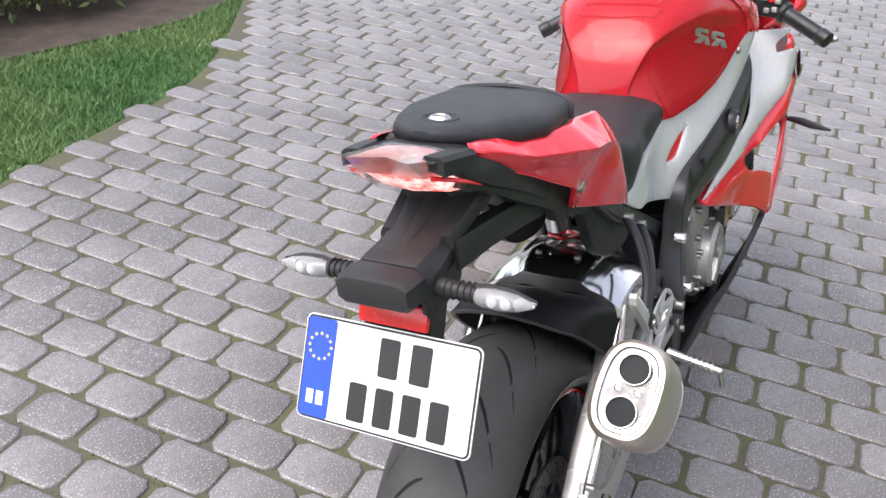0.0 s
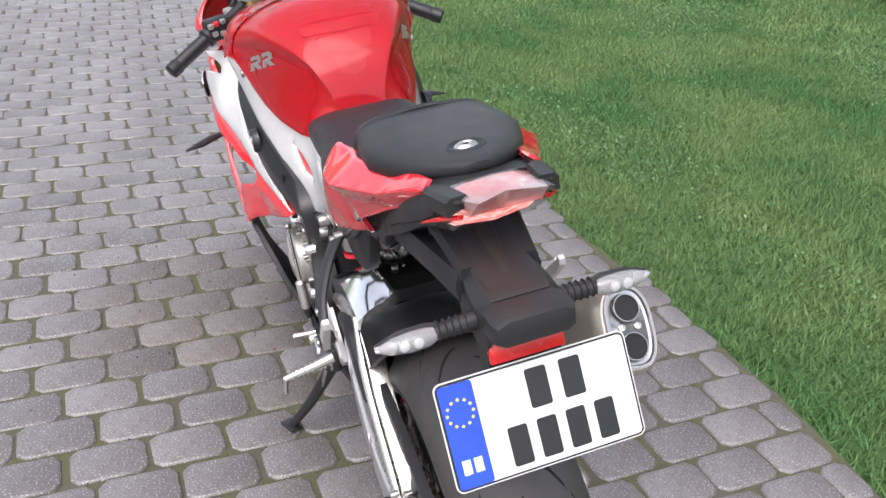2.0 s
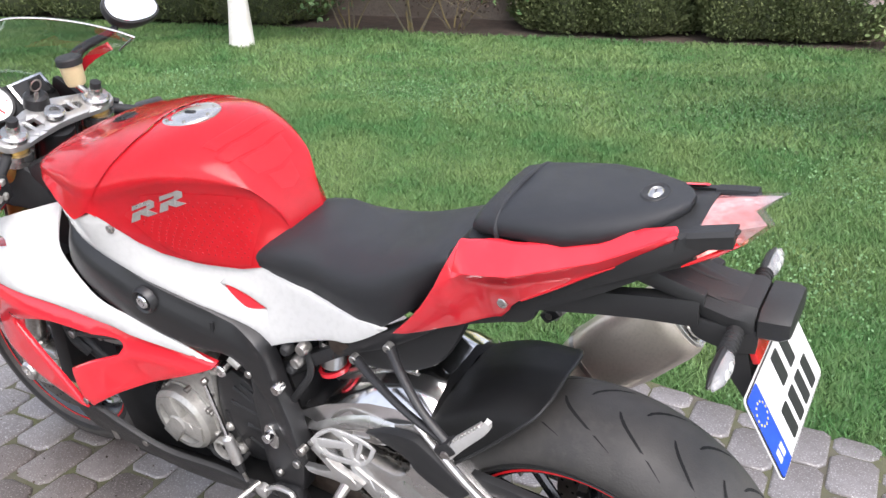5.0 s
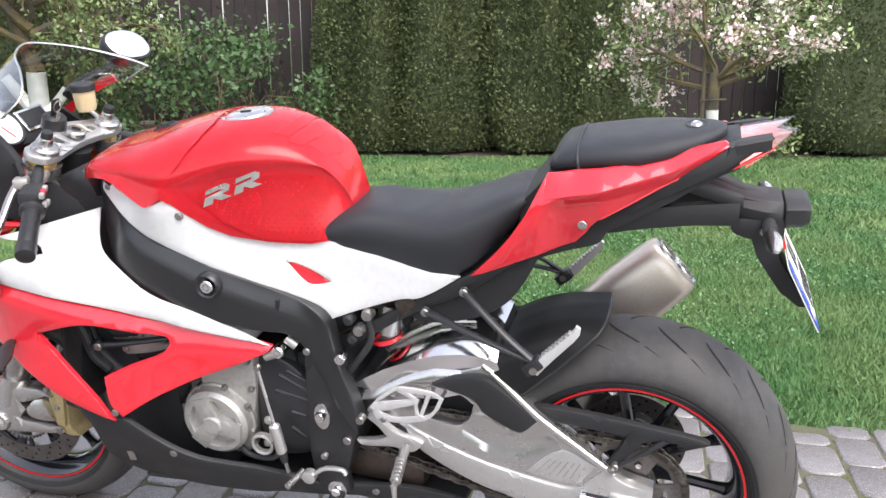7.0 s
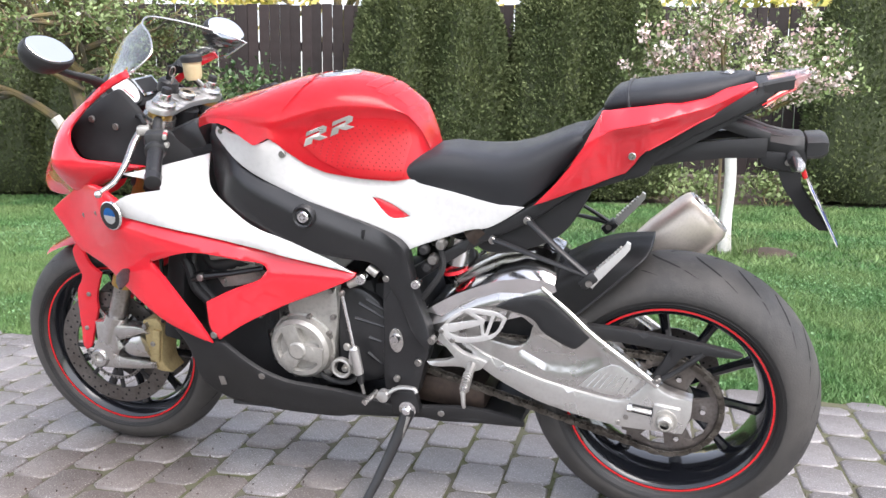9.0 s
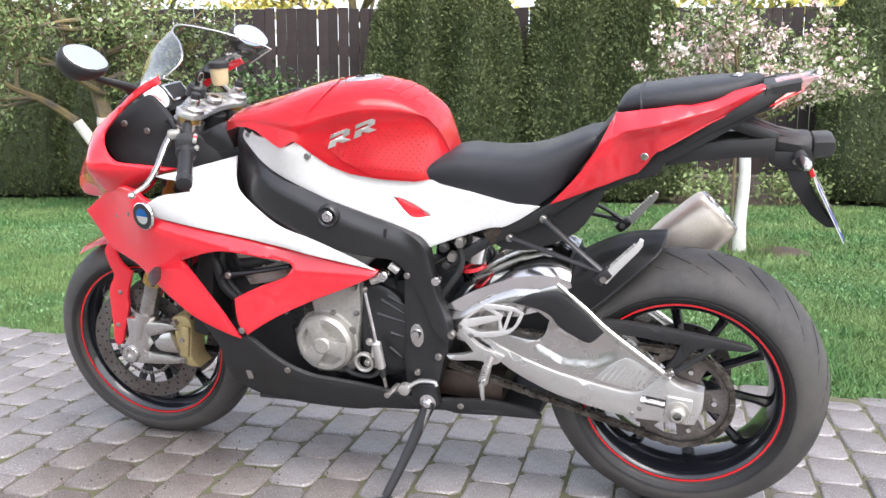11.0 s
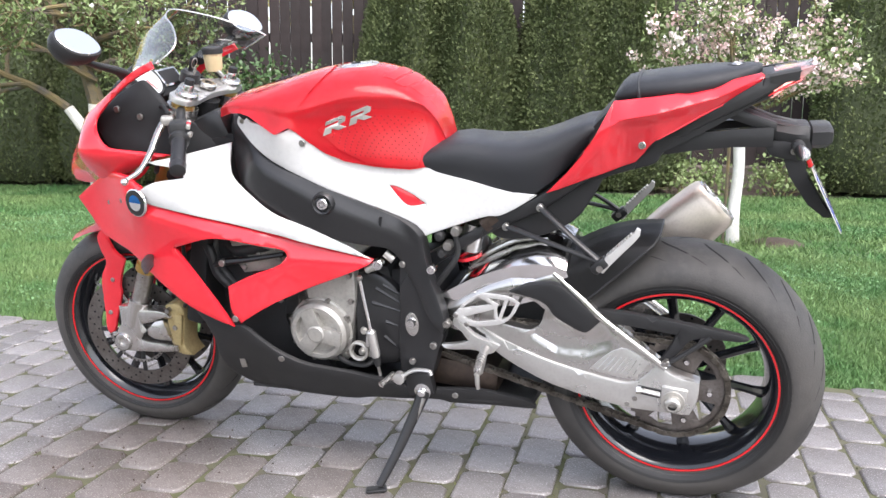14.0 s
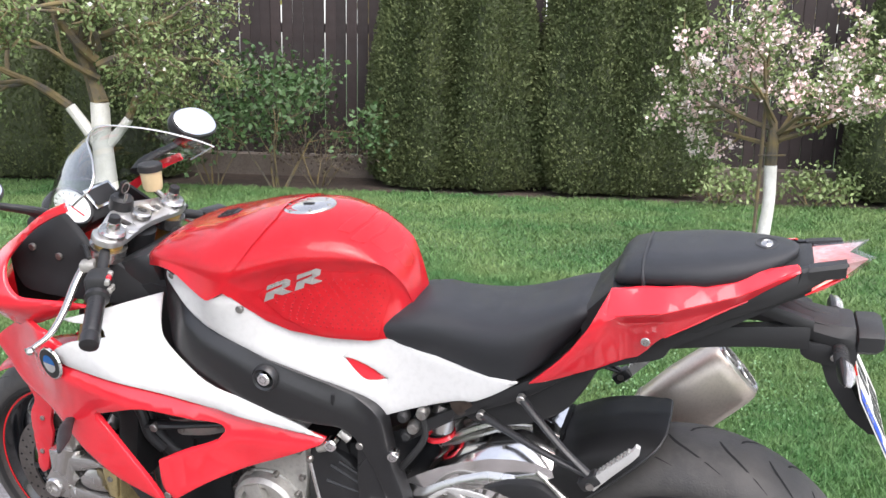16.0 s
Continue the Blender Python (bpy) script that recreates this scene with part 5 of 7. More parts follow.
# ---------------------------------------------------------------- motorcycle: subframe, pegs and stand
def subframe(s):
    part("subframe_rail", panel([(0.578, 0.582), (0.556, 0.558), (0.402, 0.660), (0.30, 0.706), (0.185, 0.79), (0.15, 0.83), (0.19, 0.842), (0.272, 0.762), (0.316, 0.735), (0.40, 0.688)], 0.106, s, 0.02, 0.006, 0.03), M_FRAME, bike, "black subframe rail")
    part("undertray_side", panel([(0.43, 0.66), (0.402, 0.632), (0.343, 0.634), (0.272, 0.655), (0.222, 0.688), (0.185, 0.745), (0.16, 0.80), (0.272, 0.75), (0.316, 0.722)], 0.090, s, 0.012, 0.006, 0.03), M_PLASTIC, bike, "black plastic undertray side")
    hub = (0.160, s * 0.186, 0.630)
    for a in ((0.298, s * 0.116, 0.720), (0.374, s * 0.116, 0.673)):
        part("peg_strut", tube([a, (a[0] * 0.72 + hub[0] * 0.28, s * 0.146, a[2] * 0.72 + hub[2] * 0.28 + 0.004), (a[0] * 0.35 + hub[0] * 0.65, s * 0.174, a[2] * 0.35 + hub[2] * 0.65 + 0.004), hub], [0.009, 0.008, 0.007, 0.008], 10, 4, 0.7), M_FRAME, bike, "black tubular footrest strut")
        bolt((a[0], s * 0.120, a[2]), 0.008, s, 0.006, bike, M_STEEL)
    part("peg_bracket", block((0.040, 0.026, 0.024), (0.160, s * 0.186, 0.622), (0, 40, 0), 0.006), M_FRAME, bike)
    grip_line = [(0.168, 0.622), (0.152, 0.637), (0.134, 0.655), (0.092, 0.697), (0.086, 0.708), (0.079, 0.704), (0.080, 0.690), (0.122, 0.643), (0.140, 0.622), (0.152, 0.606)]
    peg = part("passenger_peg", panel(grip_line, 0.196, s, 0.010, 0.002, 0.016, 1), M_GUARD, bike, "folded silver passenger footrest", 25)
    for k in range(9):
        u = 0.06 + 0.11 * k
        part("peg_tooth", block((0.005, 0.012, 0.006), (0.146 - 0.052 * u, s * 0.189, 0.644 + 0.053 * u), (0, 45, 0), 0.001), M_BRIGHT, peg)
    part("peg_pivot", rod((0.162, s * 0.172, 0.622), (0.158, s * 0.202, 0.618), 0.007, 10), M_STEEL, peg)
    # rider's footrest, bracket and heel guard
    heel = [(0.492, 0.468), (0.463, 0.503), (0.429, 0.524), (0.403, 0.525), (0.358, 0.521), (0.338, 0.507), (0.350, 0.480), (0.370, 0.457), (0.398, 0.447), (0.445, 0.440), (0.475, 0.446)]
    holes = ([(0.472, 0.484), (0.433, 0.515), (0.402, 0.499)], [(0.468, 0.463), (0.398, 0.487), (0.396, 0.461), (0.440, 0.452)], [(0.412, 0.514), (0.372, 0.511), (0.388, 0.466), (0.391, 0.488), (0.386, 0.499)], [(0.363, 0.512), (0.347, 0.506), (0.362, 0.473), (0.381, 0.464)])
    part("heel_guard", panel(heel, 0.153, s, 0.003, 0.001, 0.012, 1, holes=holes), M_GUARD, bike, "pierced silver heel guard", 25)
    for x, z in ((0.487, 0.466), (0.462, 0.446)):
        bolt((x, s * 0.153, z), 0.006, s, 0.003, bike)
    part("footrest_bracket", panel([(0.492, 0.458), (0.470, 0.437), (0.444, 0.414), (0.414, 0.404), (0.388, 0.394), (0.402, 0.374), (0.428, 0.369), (0.444, 0.381), (0.516, 0.372), (0.527, 0.384), (0.484, 0.391), (0.461, 0.400), (0.478, 0.424), (0.50, 0.44)], 0.148, s, 0.012, 0.003, 0.014), M_BRIGHT, bike, "cast silver footrest bracket")
    rest = part("footrest", tube([(0.418, s * 0.160, 0.392), (0.416, s * 0.20, 0.385), (0.410, s * 0.262, 0.378)], [0.011, 0.009, 0.007], 10, 3), M_ALU, bike, "knurled silver footrest")
    part("footrest_feeler", tube([(0.411, s * 0.258, 0.378), (0.409, s * 0.264, 0.355), (0.407, s * 0.264, 0.345)], [0.006, 0.005, 0.004], 8, 3), M_ALU, rest)
    for k in range(6):
        part("footrest_ridge", lathe([(0.006, -0.002), (0.0112, -0.0015), (0.0112, 0.0015), (0.006, 0.002)], (0.4165 - 0.0011 * k, s * (0.195 + 0.010 * k), 0.3855 - 0.0011 * k), sides=10), M_ALU, rest)


both(subframe)
stand = part("side_stand", tube([(0.572, 0.150, 0.262), (0.590, 0.172, 0.215), (0.622, 0.215, 0.135), (0.658, 0.264, 0.058)], [0.017, 0.014, 0.012, 0.010], 12, 4), M_FRAME, bike, "black steel side stand")
foot = part("stand_foot", block((0.050, 0.030, 0.007), bevel=0.003), M_FRAME, stand)
foot.matrix_local = pose(0.664, 0.270, 0.0505, LEAN_DEG, 0, 25)
part("stand_pivot", lathe([(0, 0.012), (0.007, 0.012), (0.010, 0.009), (0.011, 0), (0.020, -0.002), (0.020, -0.02)], (0.576, 0.160, 0.262), sides=20), M_POLISH, stand)
part("stand_bracket", block((0.07, 0.03, 0.06), (0.585, 0.140, 0.275), (0, 10, 0), 0.01), M_FRAME, bike)
part("stand_spring", tube([(0.570, 0.168, 0.250), (0.585, 0.180, 0.205), (0.592, 0.184, 0.19)], 0.005, 8), M_STEEL, stand)

# ---------------------------------------------------------------- motorcycle: exhaust
axis = Vector((-0.74, -0.10, 0.665)).normalized()
across = Vector((0.0, 1.0, 0.15)).normalized()
tall = axis.cross(across).normalized()
end = Vector((-0.067, -0.2265, 0.6565))


def oval(c, w, h, n=40, square=0.72):
    out = []
    for a in np.linspace(0, 2 * math.pi, n, endpoint=False):
        ca, sa = math.cos(a), math.sin(a)
        out.append(c + across * (w * math.copysign(abs(ca) ** square, ca)) + tall * (h * math.copysign(abs(sa) ** square, sa)))
    return out


body = loft([oval(end - axis * d, w, h) for d, w, h in ((0.300, 0.028, 0.030), (0.255, 0.044, 0.055), (0.200, 0.052, 0.068), (0.118, 0.055, 0.073), (0.030, 0.050, 0.070), (0.012, 0.046, 0.067), (0.004, 0.041, 0.062))])
muffler = part("muffler", body, M_MUFFLER, bike, "oval bead-blasted exhaust silencer", 40)
part("muffler_band", loft([oval(end - axis * d, w + 0.0015, h + 0.0015) for d, w, h in ((0.205, 0.052, 0.068), (0.196, 0.052, 0.068))]), M_STEEL, muffler)
part("end_cap", loft([oval(end - axis * 0.004, 0.038, 0.061), oval(end + axis * 0.001, 0.037, 0.060), oval(end + axis * 0.001, 0.034, 0.057), oval(end - axis * 0.003, 0.032, 0.055), oval(end - axis * 0.004, 0.028, 0.050)]), M_ALU, muffler, "silver end cap", 25)
for d in (0.0285, -0.0285):
    c = end + tall * d
    part("outlet", loft([[c + axis * h + across * (r * math.cos(a)) + tall * (r * math.sin(a)) for a in np.linspace(0, 2 * math.pi, 24, endpoint=False)] for h, r in ((0.0015, 0.0215), (0.003, 0.0205), (0.003, 0.0195), (-0.003, 0.0190))], caps=False), M_ALU, muffler)
    part("outlet_bore", loft([[c + axis * h + across * (0.0192 * math.cos(a)) + tall * (0.0192 * math.sin(a)) for a in np.linspace(0, 2 * math.pi, 20, endpoint=False)] for h in (-0.006, -0.0015)]), M_DARK, muffler)
for d in (0.013, -0.013):
    c = end + across * d
    part("rivet", loft([[c + axis * h + across * (r * math.cos(a)) + tall * (r * math.sin(a)) for a in np.linspace(0, 2 * math.pi, 12, endpoint=False)] for h, r in ((-0.002, 0.006), (0.002, 0.0055), (0.0035, 0.003))]), M_POLISH, muffler)
part("exhaust_pipe", tube([tuple(end - axis * 0.29), (0.24, -0.17, 0.37), (0.33, -0.12, 0.31), (0.45, -0.05, 0.285), (0.62, 0.0, 0.27)], 0.030, 16), M_COLLECTOR, bike, "burnt steel exhaust pipe")
part("collector_box", block((0.26, 0.20, 0.085), (0.53, 0.0, 0.285), (0, -4, 0), 0.03), M_COLLECTOR, bike, "brown heat-stained exhaust collector")

# ---------------------------------------------------------------- motorcycle: seat and tail
def across_rings(stations, n=21, power=0.55):
    """Rings of a cushion: stations of x, half-width, top, edge height and underside."""
    rings = []
    for x, w, top, side_z, under in stations:
        ring = []
        for a in np.linspace(0, math.pi, n):
            c, s = math.cos(a), math.sin(a)
            ring.append((x, w * math.copysign(abs(c) ** 0.6, c), side_z + (top - side_z) * abs(s) ** power))
        for a in np.linspace(math.pi, 2 * math.pi, 7)[1:-1]:
            c = math.cos(a)
            ring.append((x, w * 0.96 * math.copysign(abs(c) ** 0.6, c), under))
        rings.append(ring)
    return rings


seat_rings = across_rings([(0.596, 0.096, 0.812, 0.795, 0.782), (0.574, 0.102, 0.834, 0.798, 0.778), (0.532, 0.104, 0.849, 0.800, 0.770), (0.492, 0.105, 0.855, 0.800, 0.762), (0.45, 0.102, 0.852, 0.795, 0.752), (0.41, 0.110, 0.849, 0.792, 0.744), (0.36, 0.118, 0.851, 0.790, 0.738), (0.32, 0.118, 0.860, 0.796, 0.742),
                           (0.28, 0.110, 0.874, 0.815, 0.770), (0.245, 0.100, 0.889, 0.838, 0.800), (0.215, 0.093, 0.899, 0.862, 0.835), (0.192, 0.088, 0.901, 0.880, 0.865), (0.182, 0.080, 0.897, 0.885, 0.875)])
part("rider_seat", loft(seat_rings), M_SEAT, bike, "black vinyl rider seat", 60)
cowl_rings = across_rings([(0.150, 0.070, 0.958, 0.950, 0.945), (0.143, 0.083, 0.970, 0.951, 0.943), (0.130, 0.090, 0.983, 0.953, 0.944), (0.100, 0.096, 0.991, 0.958, 0.947), (0.05, 0.101, 0.997, 0.963, 0.950), (0.0, 0.103, 1.003, 0.967, 0.956), (-0.045, 0.089, 1.0075, 0.974, 0.965),
                           (-0.085, 0.069, 1.0095, 0.984, 0.976), (-0.112, 0.050, 1.0115, 0.993, 0.986), (-0.128, 0.030, 1.012, 0.998, 0.993), (-0.136, 0.014, 1.010, 1.001, 0.998)], power=0.62)
cowl = part("seat_cowl", loft(cowl_rings), M_SEAT, bike, "black vinyl passenger seat cover", 60)
part("piping", tube([(x, y, z) for x, y, z in ((0.098, 0.097, 0.955), (0.100, 0.095, 0.968), (0.102, 0.080, 0.981), (0.103, 0.055, 0.988), (0.104, 0.0, 0.992), (0.103, -0.055, 0.988), (0.102, -0.080, 0.981), (0.100, -0.095, 0.968), (0.098, -0.097, 0.955))], 0.0035, 8, 6), M_SEAT, cowl)
recess = part("lock_recess", lathe([(0, 0.0012), (0.021, 0.0012), (0.0235, 0.0026), (0.027, 0.0)], (0, 0, 0), "z", 26), M_PLASTIC, cowl)
recess.matrix_local = Matrix.Translation((-0.087, 0.0, 1.0085)) @ pose(0, 0, 0, 0, 2, 0) @ Matrix.Diagonal((0.75, 1.0, 1, 1))
lock_ring = part("seat_lock", lathe([(0, 0.0035), (0.011, 0.0035), (0.012, 0.005), (0.015, 0.004), (0.020, 0.0)], (0, 0, 0), "z", 24), M_ALU, cowl, "metal seat lock")
lock_ring.matrix_local = Matrix.Translation((-0.087, 0.0, 1.0085)) @ pose(0, 0, 0, 0, 2, 0) @ Matrix.Diagonal((0.55, 0.8, 1, 1))
part("keyhole", block((0.002, 0.009, 0.001), (0, 0, 0.004), bevel=0), M_DARK, lock_ring)

def TAIL_Y(x, z):
    """Two facets that meet in a ridge running to the pointed rear tip."""
    ridge = np.interp(x, (-0.14, -0.05, 0.0, 0.06, 0.13, 0.18, 0.222, 0.285), (0.994, 0.957, 0.945, 0.932, 0.918, 0.880, 0.830, 0.757))
    wide = np.interp(x, (-0.14, -0.05, 0.0, 0.06, 0.10, 0.15, 0.222, 0.285), (0.074, 0.108, 0.127, 0.149, 0.147, 0.144, 0.137, 0.122))
    d = ridge - z
    lip = 0.78 * np.clip((0.175 - x) / 0.06, 0.12, 1)
    return wide - np.interp(x, (0.10, 0.18), (1.35, 0.12)) * np.clip(-d, 0, 1) - lip * np.clip(d, 0, 0.026) - 0.40 * np.clip(d - 0.026, 0, 1)


def tail_side(s):
    ridge = [(0.150, 0.912), (0.06, 0.932), (-0.05, 0.957), (-0.138, 0.997)]
    upper = [(0.147, 0.950), (0.106, 0.954), (0.027, 0.964), (-0.133, 1.0)] + ridge[::-1]
    lower = [(0.285, 0.753), (0.241, 0.800), (0.210, 0.838), (0.181, 0.882), (0.163, 0.918), (0.147, 0.950)] + ridge + [(-0.139, 0.992), (-0.115, 0.966), (-0.052, 0.935), (0.063, 0.870), (0.074, 0.858), (0.085, 0.841), (0.102, 0.821), (0.222, 0.778)]
    p = part("tail_panel", merge(panel(upper, TAIL_Y, s, 0.006, 0.0012, 0.012, 0), panel(lower, TAIL_Y, s, 0.006, 0.0012, 0.008, 0)), M_RED, bike, "glossy red creased tail panel", 34)
    bolt((0.088, s * (float(TAIL_Y(0.088, 0.861)) + 0.001), 0.861), 0.008, s, 0.004, p, M_ALU)
    low = [(-0.138, 0.990), (-0.10, 0.988), (-0.155, 1.000), (-0.200, 1.007), (-0.208, 1.003), (-0.155, 0.964), (-0.117, 0.943), (-0.01, 0.888), (0.046, 0.845), (0.06, 0.815), (0.106, 0.803), (0.20, 0.772), (0.22, 0.785), (0.102, 0.828), (0.075, 0.862), (-0.05, 0.938)]
    low_y = spline_sheet([(-0.138, 0.990, 0.073), (-0.205, 1.003, 0.060), (-0.15, 0.966, 0.076), (-0.10, 0.985, 0.080), (0.0, 0.89, 0.088), (0.06, 0.82, 0.088), (0.2, 0.775, 0.092)])
    part("tail_lower", panel(low, low_y, s, 0.010, 0.005, 0.018), M_PLASTIC, bike, "black plastic tail side")
    part("panel_lip", tube([(x, s * (float(TAIL_Y(x, z)) - 0.0005), z) for x, z in ((0.058, 0.8725), (0.010, 0.9000), (-0.040, 0.9285), (-0.080, 0.9480), (-0.112, 0.9650))], [0.001, 0.0022, 0.0022, 0.0022, 0.001], 8, 3), M_RED, p)


both(tail_side)
rings = []
for x, w, zt, zb in ((0.20, 0.085, 0.89, 0.76), (0.15, 0.085, 0.945, 0.79), (0.05, 0.088, 0.958, 0.84), (-0.05, 0.082, 0.968, 0.895), (-0.12, 0.072, 0.988, 0.938), (-0.158, 0.066, 0.997, 0.955)):
    rings.append([(x, w, zb), (x, w, zt - 0.008), (x, w * 0.85, zt), (x, 0, zt + 0.002), (x, -w * 0.85, zt), (x, -w, zt - 0.008), (x, -w, zb), (x, 0, zb - 0.004)])
part("tail_core", loft(rings), M_PLASTIC, bike, "black plastic tail body", 30)
rings = [[(x, y, z - 0.010 * (abs(y) / w) ** 4) for y in np.linspace(-w, w, 13)] + [(x, w, z - 0.026), (x, -w, z - 0.026)] for x, w, z in ((-0.060, 0.066, 0.978), (-0.085, 0.066, 0.984), (-0.115, 0.066, 0.992), (-0.140, 0.068, 0.998), (-0.158, 0.070, 1.001))]
part("tail_deck", loft(rings), M_PLASTIC, bike, "satin black deck behind the seat", 40)
for w in (1, -1):
    prong = [[(x, w * (y + d), z + h) for d, h in ((0.009, -0.020), (0.009, -0.003), (0.003, 0.002), (-0.014, 0.003), (-0.017, -0.002), (-0.015, -0.012))] for x, y, z in ((-0.150, 0.064, 0.997), (-0.180, 0.060, 1.003), (-0.204, 0.056, 1.007))]
    part("tail_prong", loft(prong), M_PLASTIC, bike, "black plastic prong beside the tail lamp", 30)
# rear lamp: clear faceted lens over red lit elements, facing back and down


def lamp_line(half):
    """A line across the lamp from its left half, ending on the middle."""
    return half + [(x, -y, z) for x, y, z in half[-2::-1]]


lamp_a = lamp_line([(-0.157, 0.048, 0.999), (-0.160, 0.030, 1.003), (-0.163, 0.0, 1.005)])
lamp_b = lamp_line([(-0.203, 0.053, 1.005), (-0.245, 0.042, 1.017), (-0.222, 0.0, 1.012)])
lamp_c = lamp_line([(-0.176, 0.062, 0.982), (-0.218, 0.046, 0.989), (-0.213, 0.0, 0.987)])
lamp_d = lamp_line([(-0.112, 0.077, 0.942), (-0.164, 0.048, 0.946), (-0.172, 0.0, 0.945)])


def lamp_shell(name, lines, shrink, shift, thick, material, parent, label):
    bm = loft([[tuple(np.array(p) * (1, shrink, 1) + shift) for p in line] for line in lines], closed=False, caps=False)
    bmesh.ops.solidify(bm, geom=bm.faces[:], thickness=thick)
    return part(name, bm, material, parent, label, 12)


lamp = lamp_shell("tail_lamp", (lamp_a, lamp_b, lamp_c, lamp_d), 1.0, (0, 0, 0), 0.0025, M_LAMP_LENS, bike, "clear faceted tail lamp lens")
lamp_shell("lamp_reflector", (lamp_a, lamp_b, lamp_c), 0.92, (0.010, 0, -0.005), 0.002, M_LAMP_CLEAR, lamp, "silver faceted lamp reflector")
lamp_shell("lit_strip", (np.array(lamp_c) * 0.97 + np.array(lamp_d) * 0.03, np.array(lamp_c) * 0.45 + np.array(lamp_d) * 0.55, np.array(lamp_d)), 0.93, (0.007, 0, 0.003), 0.002, M_TAIL_ON, lamp, "glowing red light strip")
for w in (1, -1):
    part("lamp_rim", tube([(-0.206, w * 0.050, 0.985), (-0.185, w * 0.066, 0.977), (-0.168, w * 0.074, 0.969), (-0.148, w * 0.080, 0.958)], [0.004, 0.004, 0.0032, 0.0012], 8, 4, 0.7), M_REFLECTOR, lamp, "red rim of the tail lamp")

# number plate carrier, indicators and plate
def beam(stations, bend=0.35):
    """A flattened beam with chamfered edges: stations of x, y, z, half-width and half-height."""
    return loft([[(x, y + w, z - h * bend), (x, y + w, z + h * bend), (x, y + w * 0.72, z + h), (x, y - w * 0.72, z + h), (x, y - w, z + h * bend), (x, y - w, z - h * bend), (x, y - w * 0.8, z - h), (x, y + w * 0.8, z - h)] for x, y, z, w, h in stations])


carrier = part("plate_carrier", beam([(-0.125, 0, 0.884, 0.040, 0.014), (-0.165, 0, 0.876, 0.046, 0.020), (-0.205, 0, 0.868, 0.050, 0.024), (-0.228, 0, 0.867, 0.050, 0.024), (-0.234, 0, 0.867, 0.047, 0.021)]), M_PLASTIC, bike, "black plastic number plate carrier", 40)
part("carrier_lid", beam([(-0.2345, 0, 0.868, 0.044, 0.016), (-0.238, 0, 0.868, 0.049, 0.021), (-0.266, 0, 0.870, 0.049, 0.021), (-0.276, 0, 0.871, 0.045, 0.016), (-0.278, 0, 0.871, 0.038, 0.010)], 0.6), M_PLASTIC, carrier, "black rounded carrier lid", 40)
part("centre_panel", beam([(-0.085, 0, 0.926, 0.044, 0.008), (-0.120, 0, 0.912, 0.040, 0.008), (-0.165, 0, 0.893, 0.036, 0.009), (-0.215, 0, 0.884, 0.040, 0.007)]), M_PLASTIC, carrier, "sloping black panel below the tail lamp", 40)
part("centre_rib", tube([(-0.095, 0, 0.931), (-0.150, 0, 0.908), (-0.200, 0, 0.893)], [0.012, 0.010, 0.004], 10, 3, 0.4), M_PLASTIC, carrier)


def carrier_arm(s):
    part("arm", beam([(0.10, s * 0.070, 0.842, 0.010, 0.017), (-0.02, s * 0.060, 0.862, 0.012, 0.018), (-0.09, s * 0.050, 0.868, 0.014, 0.018), (-0.165, s * 0.036, 0.870, 0.018, 0.020)]), M_PLASTIC, carrier, "black carrier arm", 40)
    part("upper_arm", beam([(-0.060, s * 0.046, 0.927, 0.016, 0.012), (-0.110, s * 0.040, 0.908, 0.014, 0.012), (-0.170, s * 0.034, 0.887, 0.015, 0.011)]), M_PLASTIC, carrier, sharp=40)
    part("side_ear", panel([(-0.150, 0.862), (-0.155, 0.835), (-0.180, 0.826), (-0.215, 0.822), (-0.238, 0.826), (-0.240, 0.862)], 0.050, s, 0.006, 0.004, 0.02), M_PLASTIC, carrier)
    stalk = part("indicator_stalk", tube([(-0.212, s * 0.045, 0.856), (-0.214, s * 0.085, 0.856), (-0.215, s * 0.100, 0.856)], [0.012, 0.010, 0.009], 12, 3), M_PLASTIC, carrier, "ribbed black rubber stalk")
    for k in range(5):
        part("stalk_rib", lathe([(0.009, -0.002), (0.0125, 0), (0.009, 0.002)], (-0.213, s * (0.062 + 0.008 * k), 0.856), sides=14), M_PLASTIC, stalk)
    rings = []
    for u, w, h in ((0, 0.008, 0.009), (0.15, 0.012, 0.012), (0.45, 0.013, 0.0125), (0.75, 0.010, 0.009), (1, 0.002, 0.002)):
        y = 0.098 + 0.070 * u
        rings.append([(-0.216 + w * math.cos(a) - 0.002 * u, s * y, 0.855 + h * math.sin(a)) for a in np.linspace(0, 2 * math.pi, 14, endpoint=False)])
    ind = part("rear_indicator", loft(rings), M_LENS, carrier, "clear-lens rear indicator")
    part("indicator_back", loft([[(x * 0.55 - 0.216 * 0.45 + 0.005, y, z * 0.8 + 0.855 * 0.2) for x, y, z in ring] for ring in rings]), M_STEEL, ind)
    part("indicator_shell", loft([[(-0.211 + w * 0.8 * math.cos(a), s * (0.094 + 0.074 * u), 0.856 + h * 1.15 * math.sin(a)) for a in np.linspace(0, 2 * math.pi, 12, endpoint=False)] for u, w, h in ((0, 0.007, 0.009), (0.2, 0.010, 0.012), (0.6, 0.010, 0.011), (1, 0.002, 0.002))]), M_PLASTIC, ind)
    for k in range(2):
        part("indicator_bulb", lathe([(0.006, -0.001), (0.0045, -0.004), (0, -0.005)], (-0.222, s * (0.120 + 0.016 * k), 0.855), "x", 14), M_DIAL, ind)


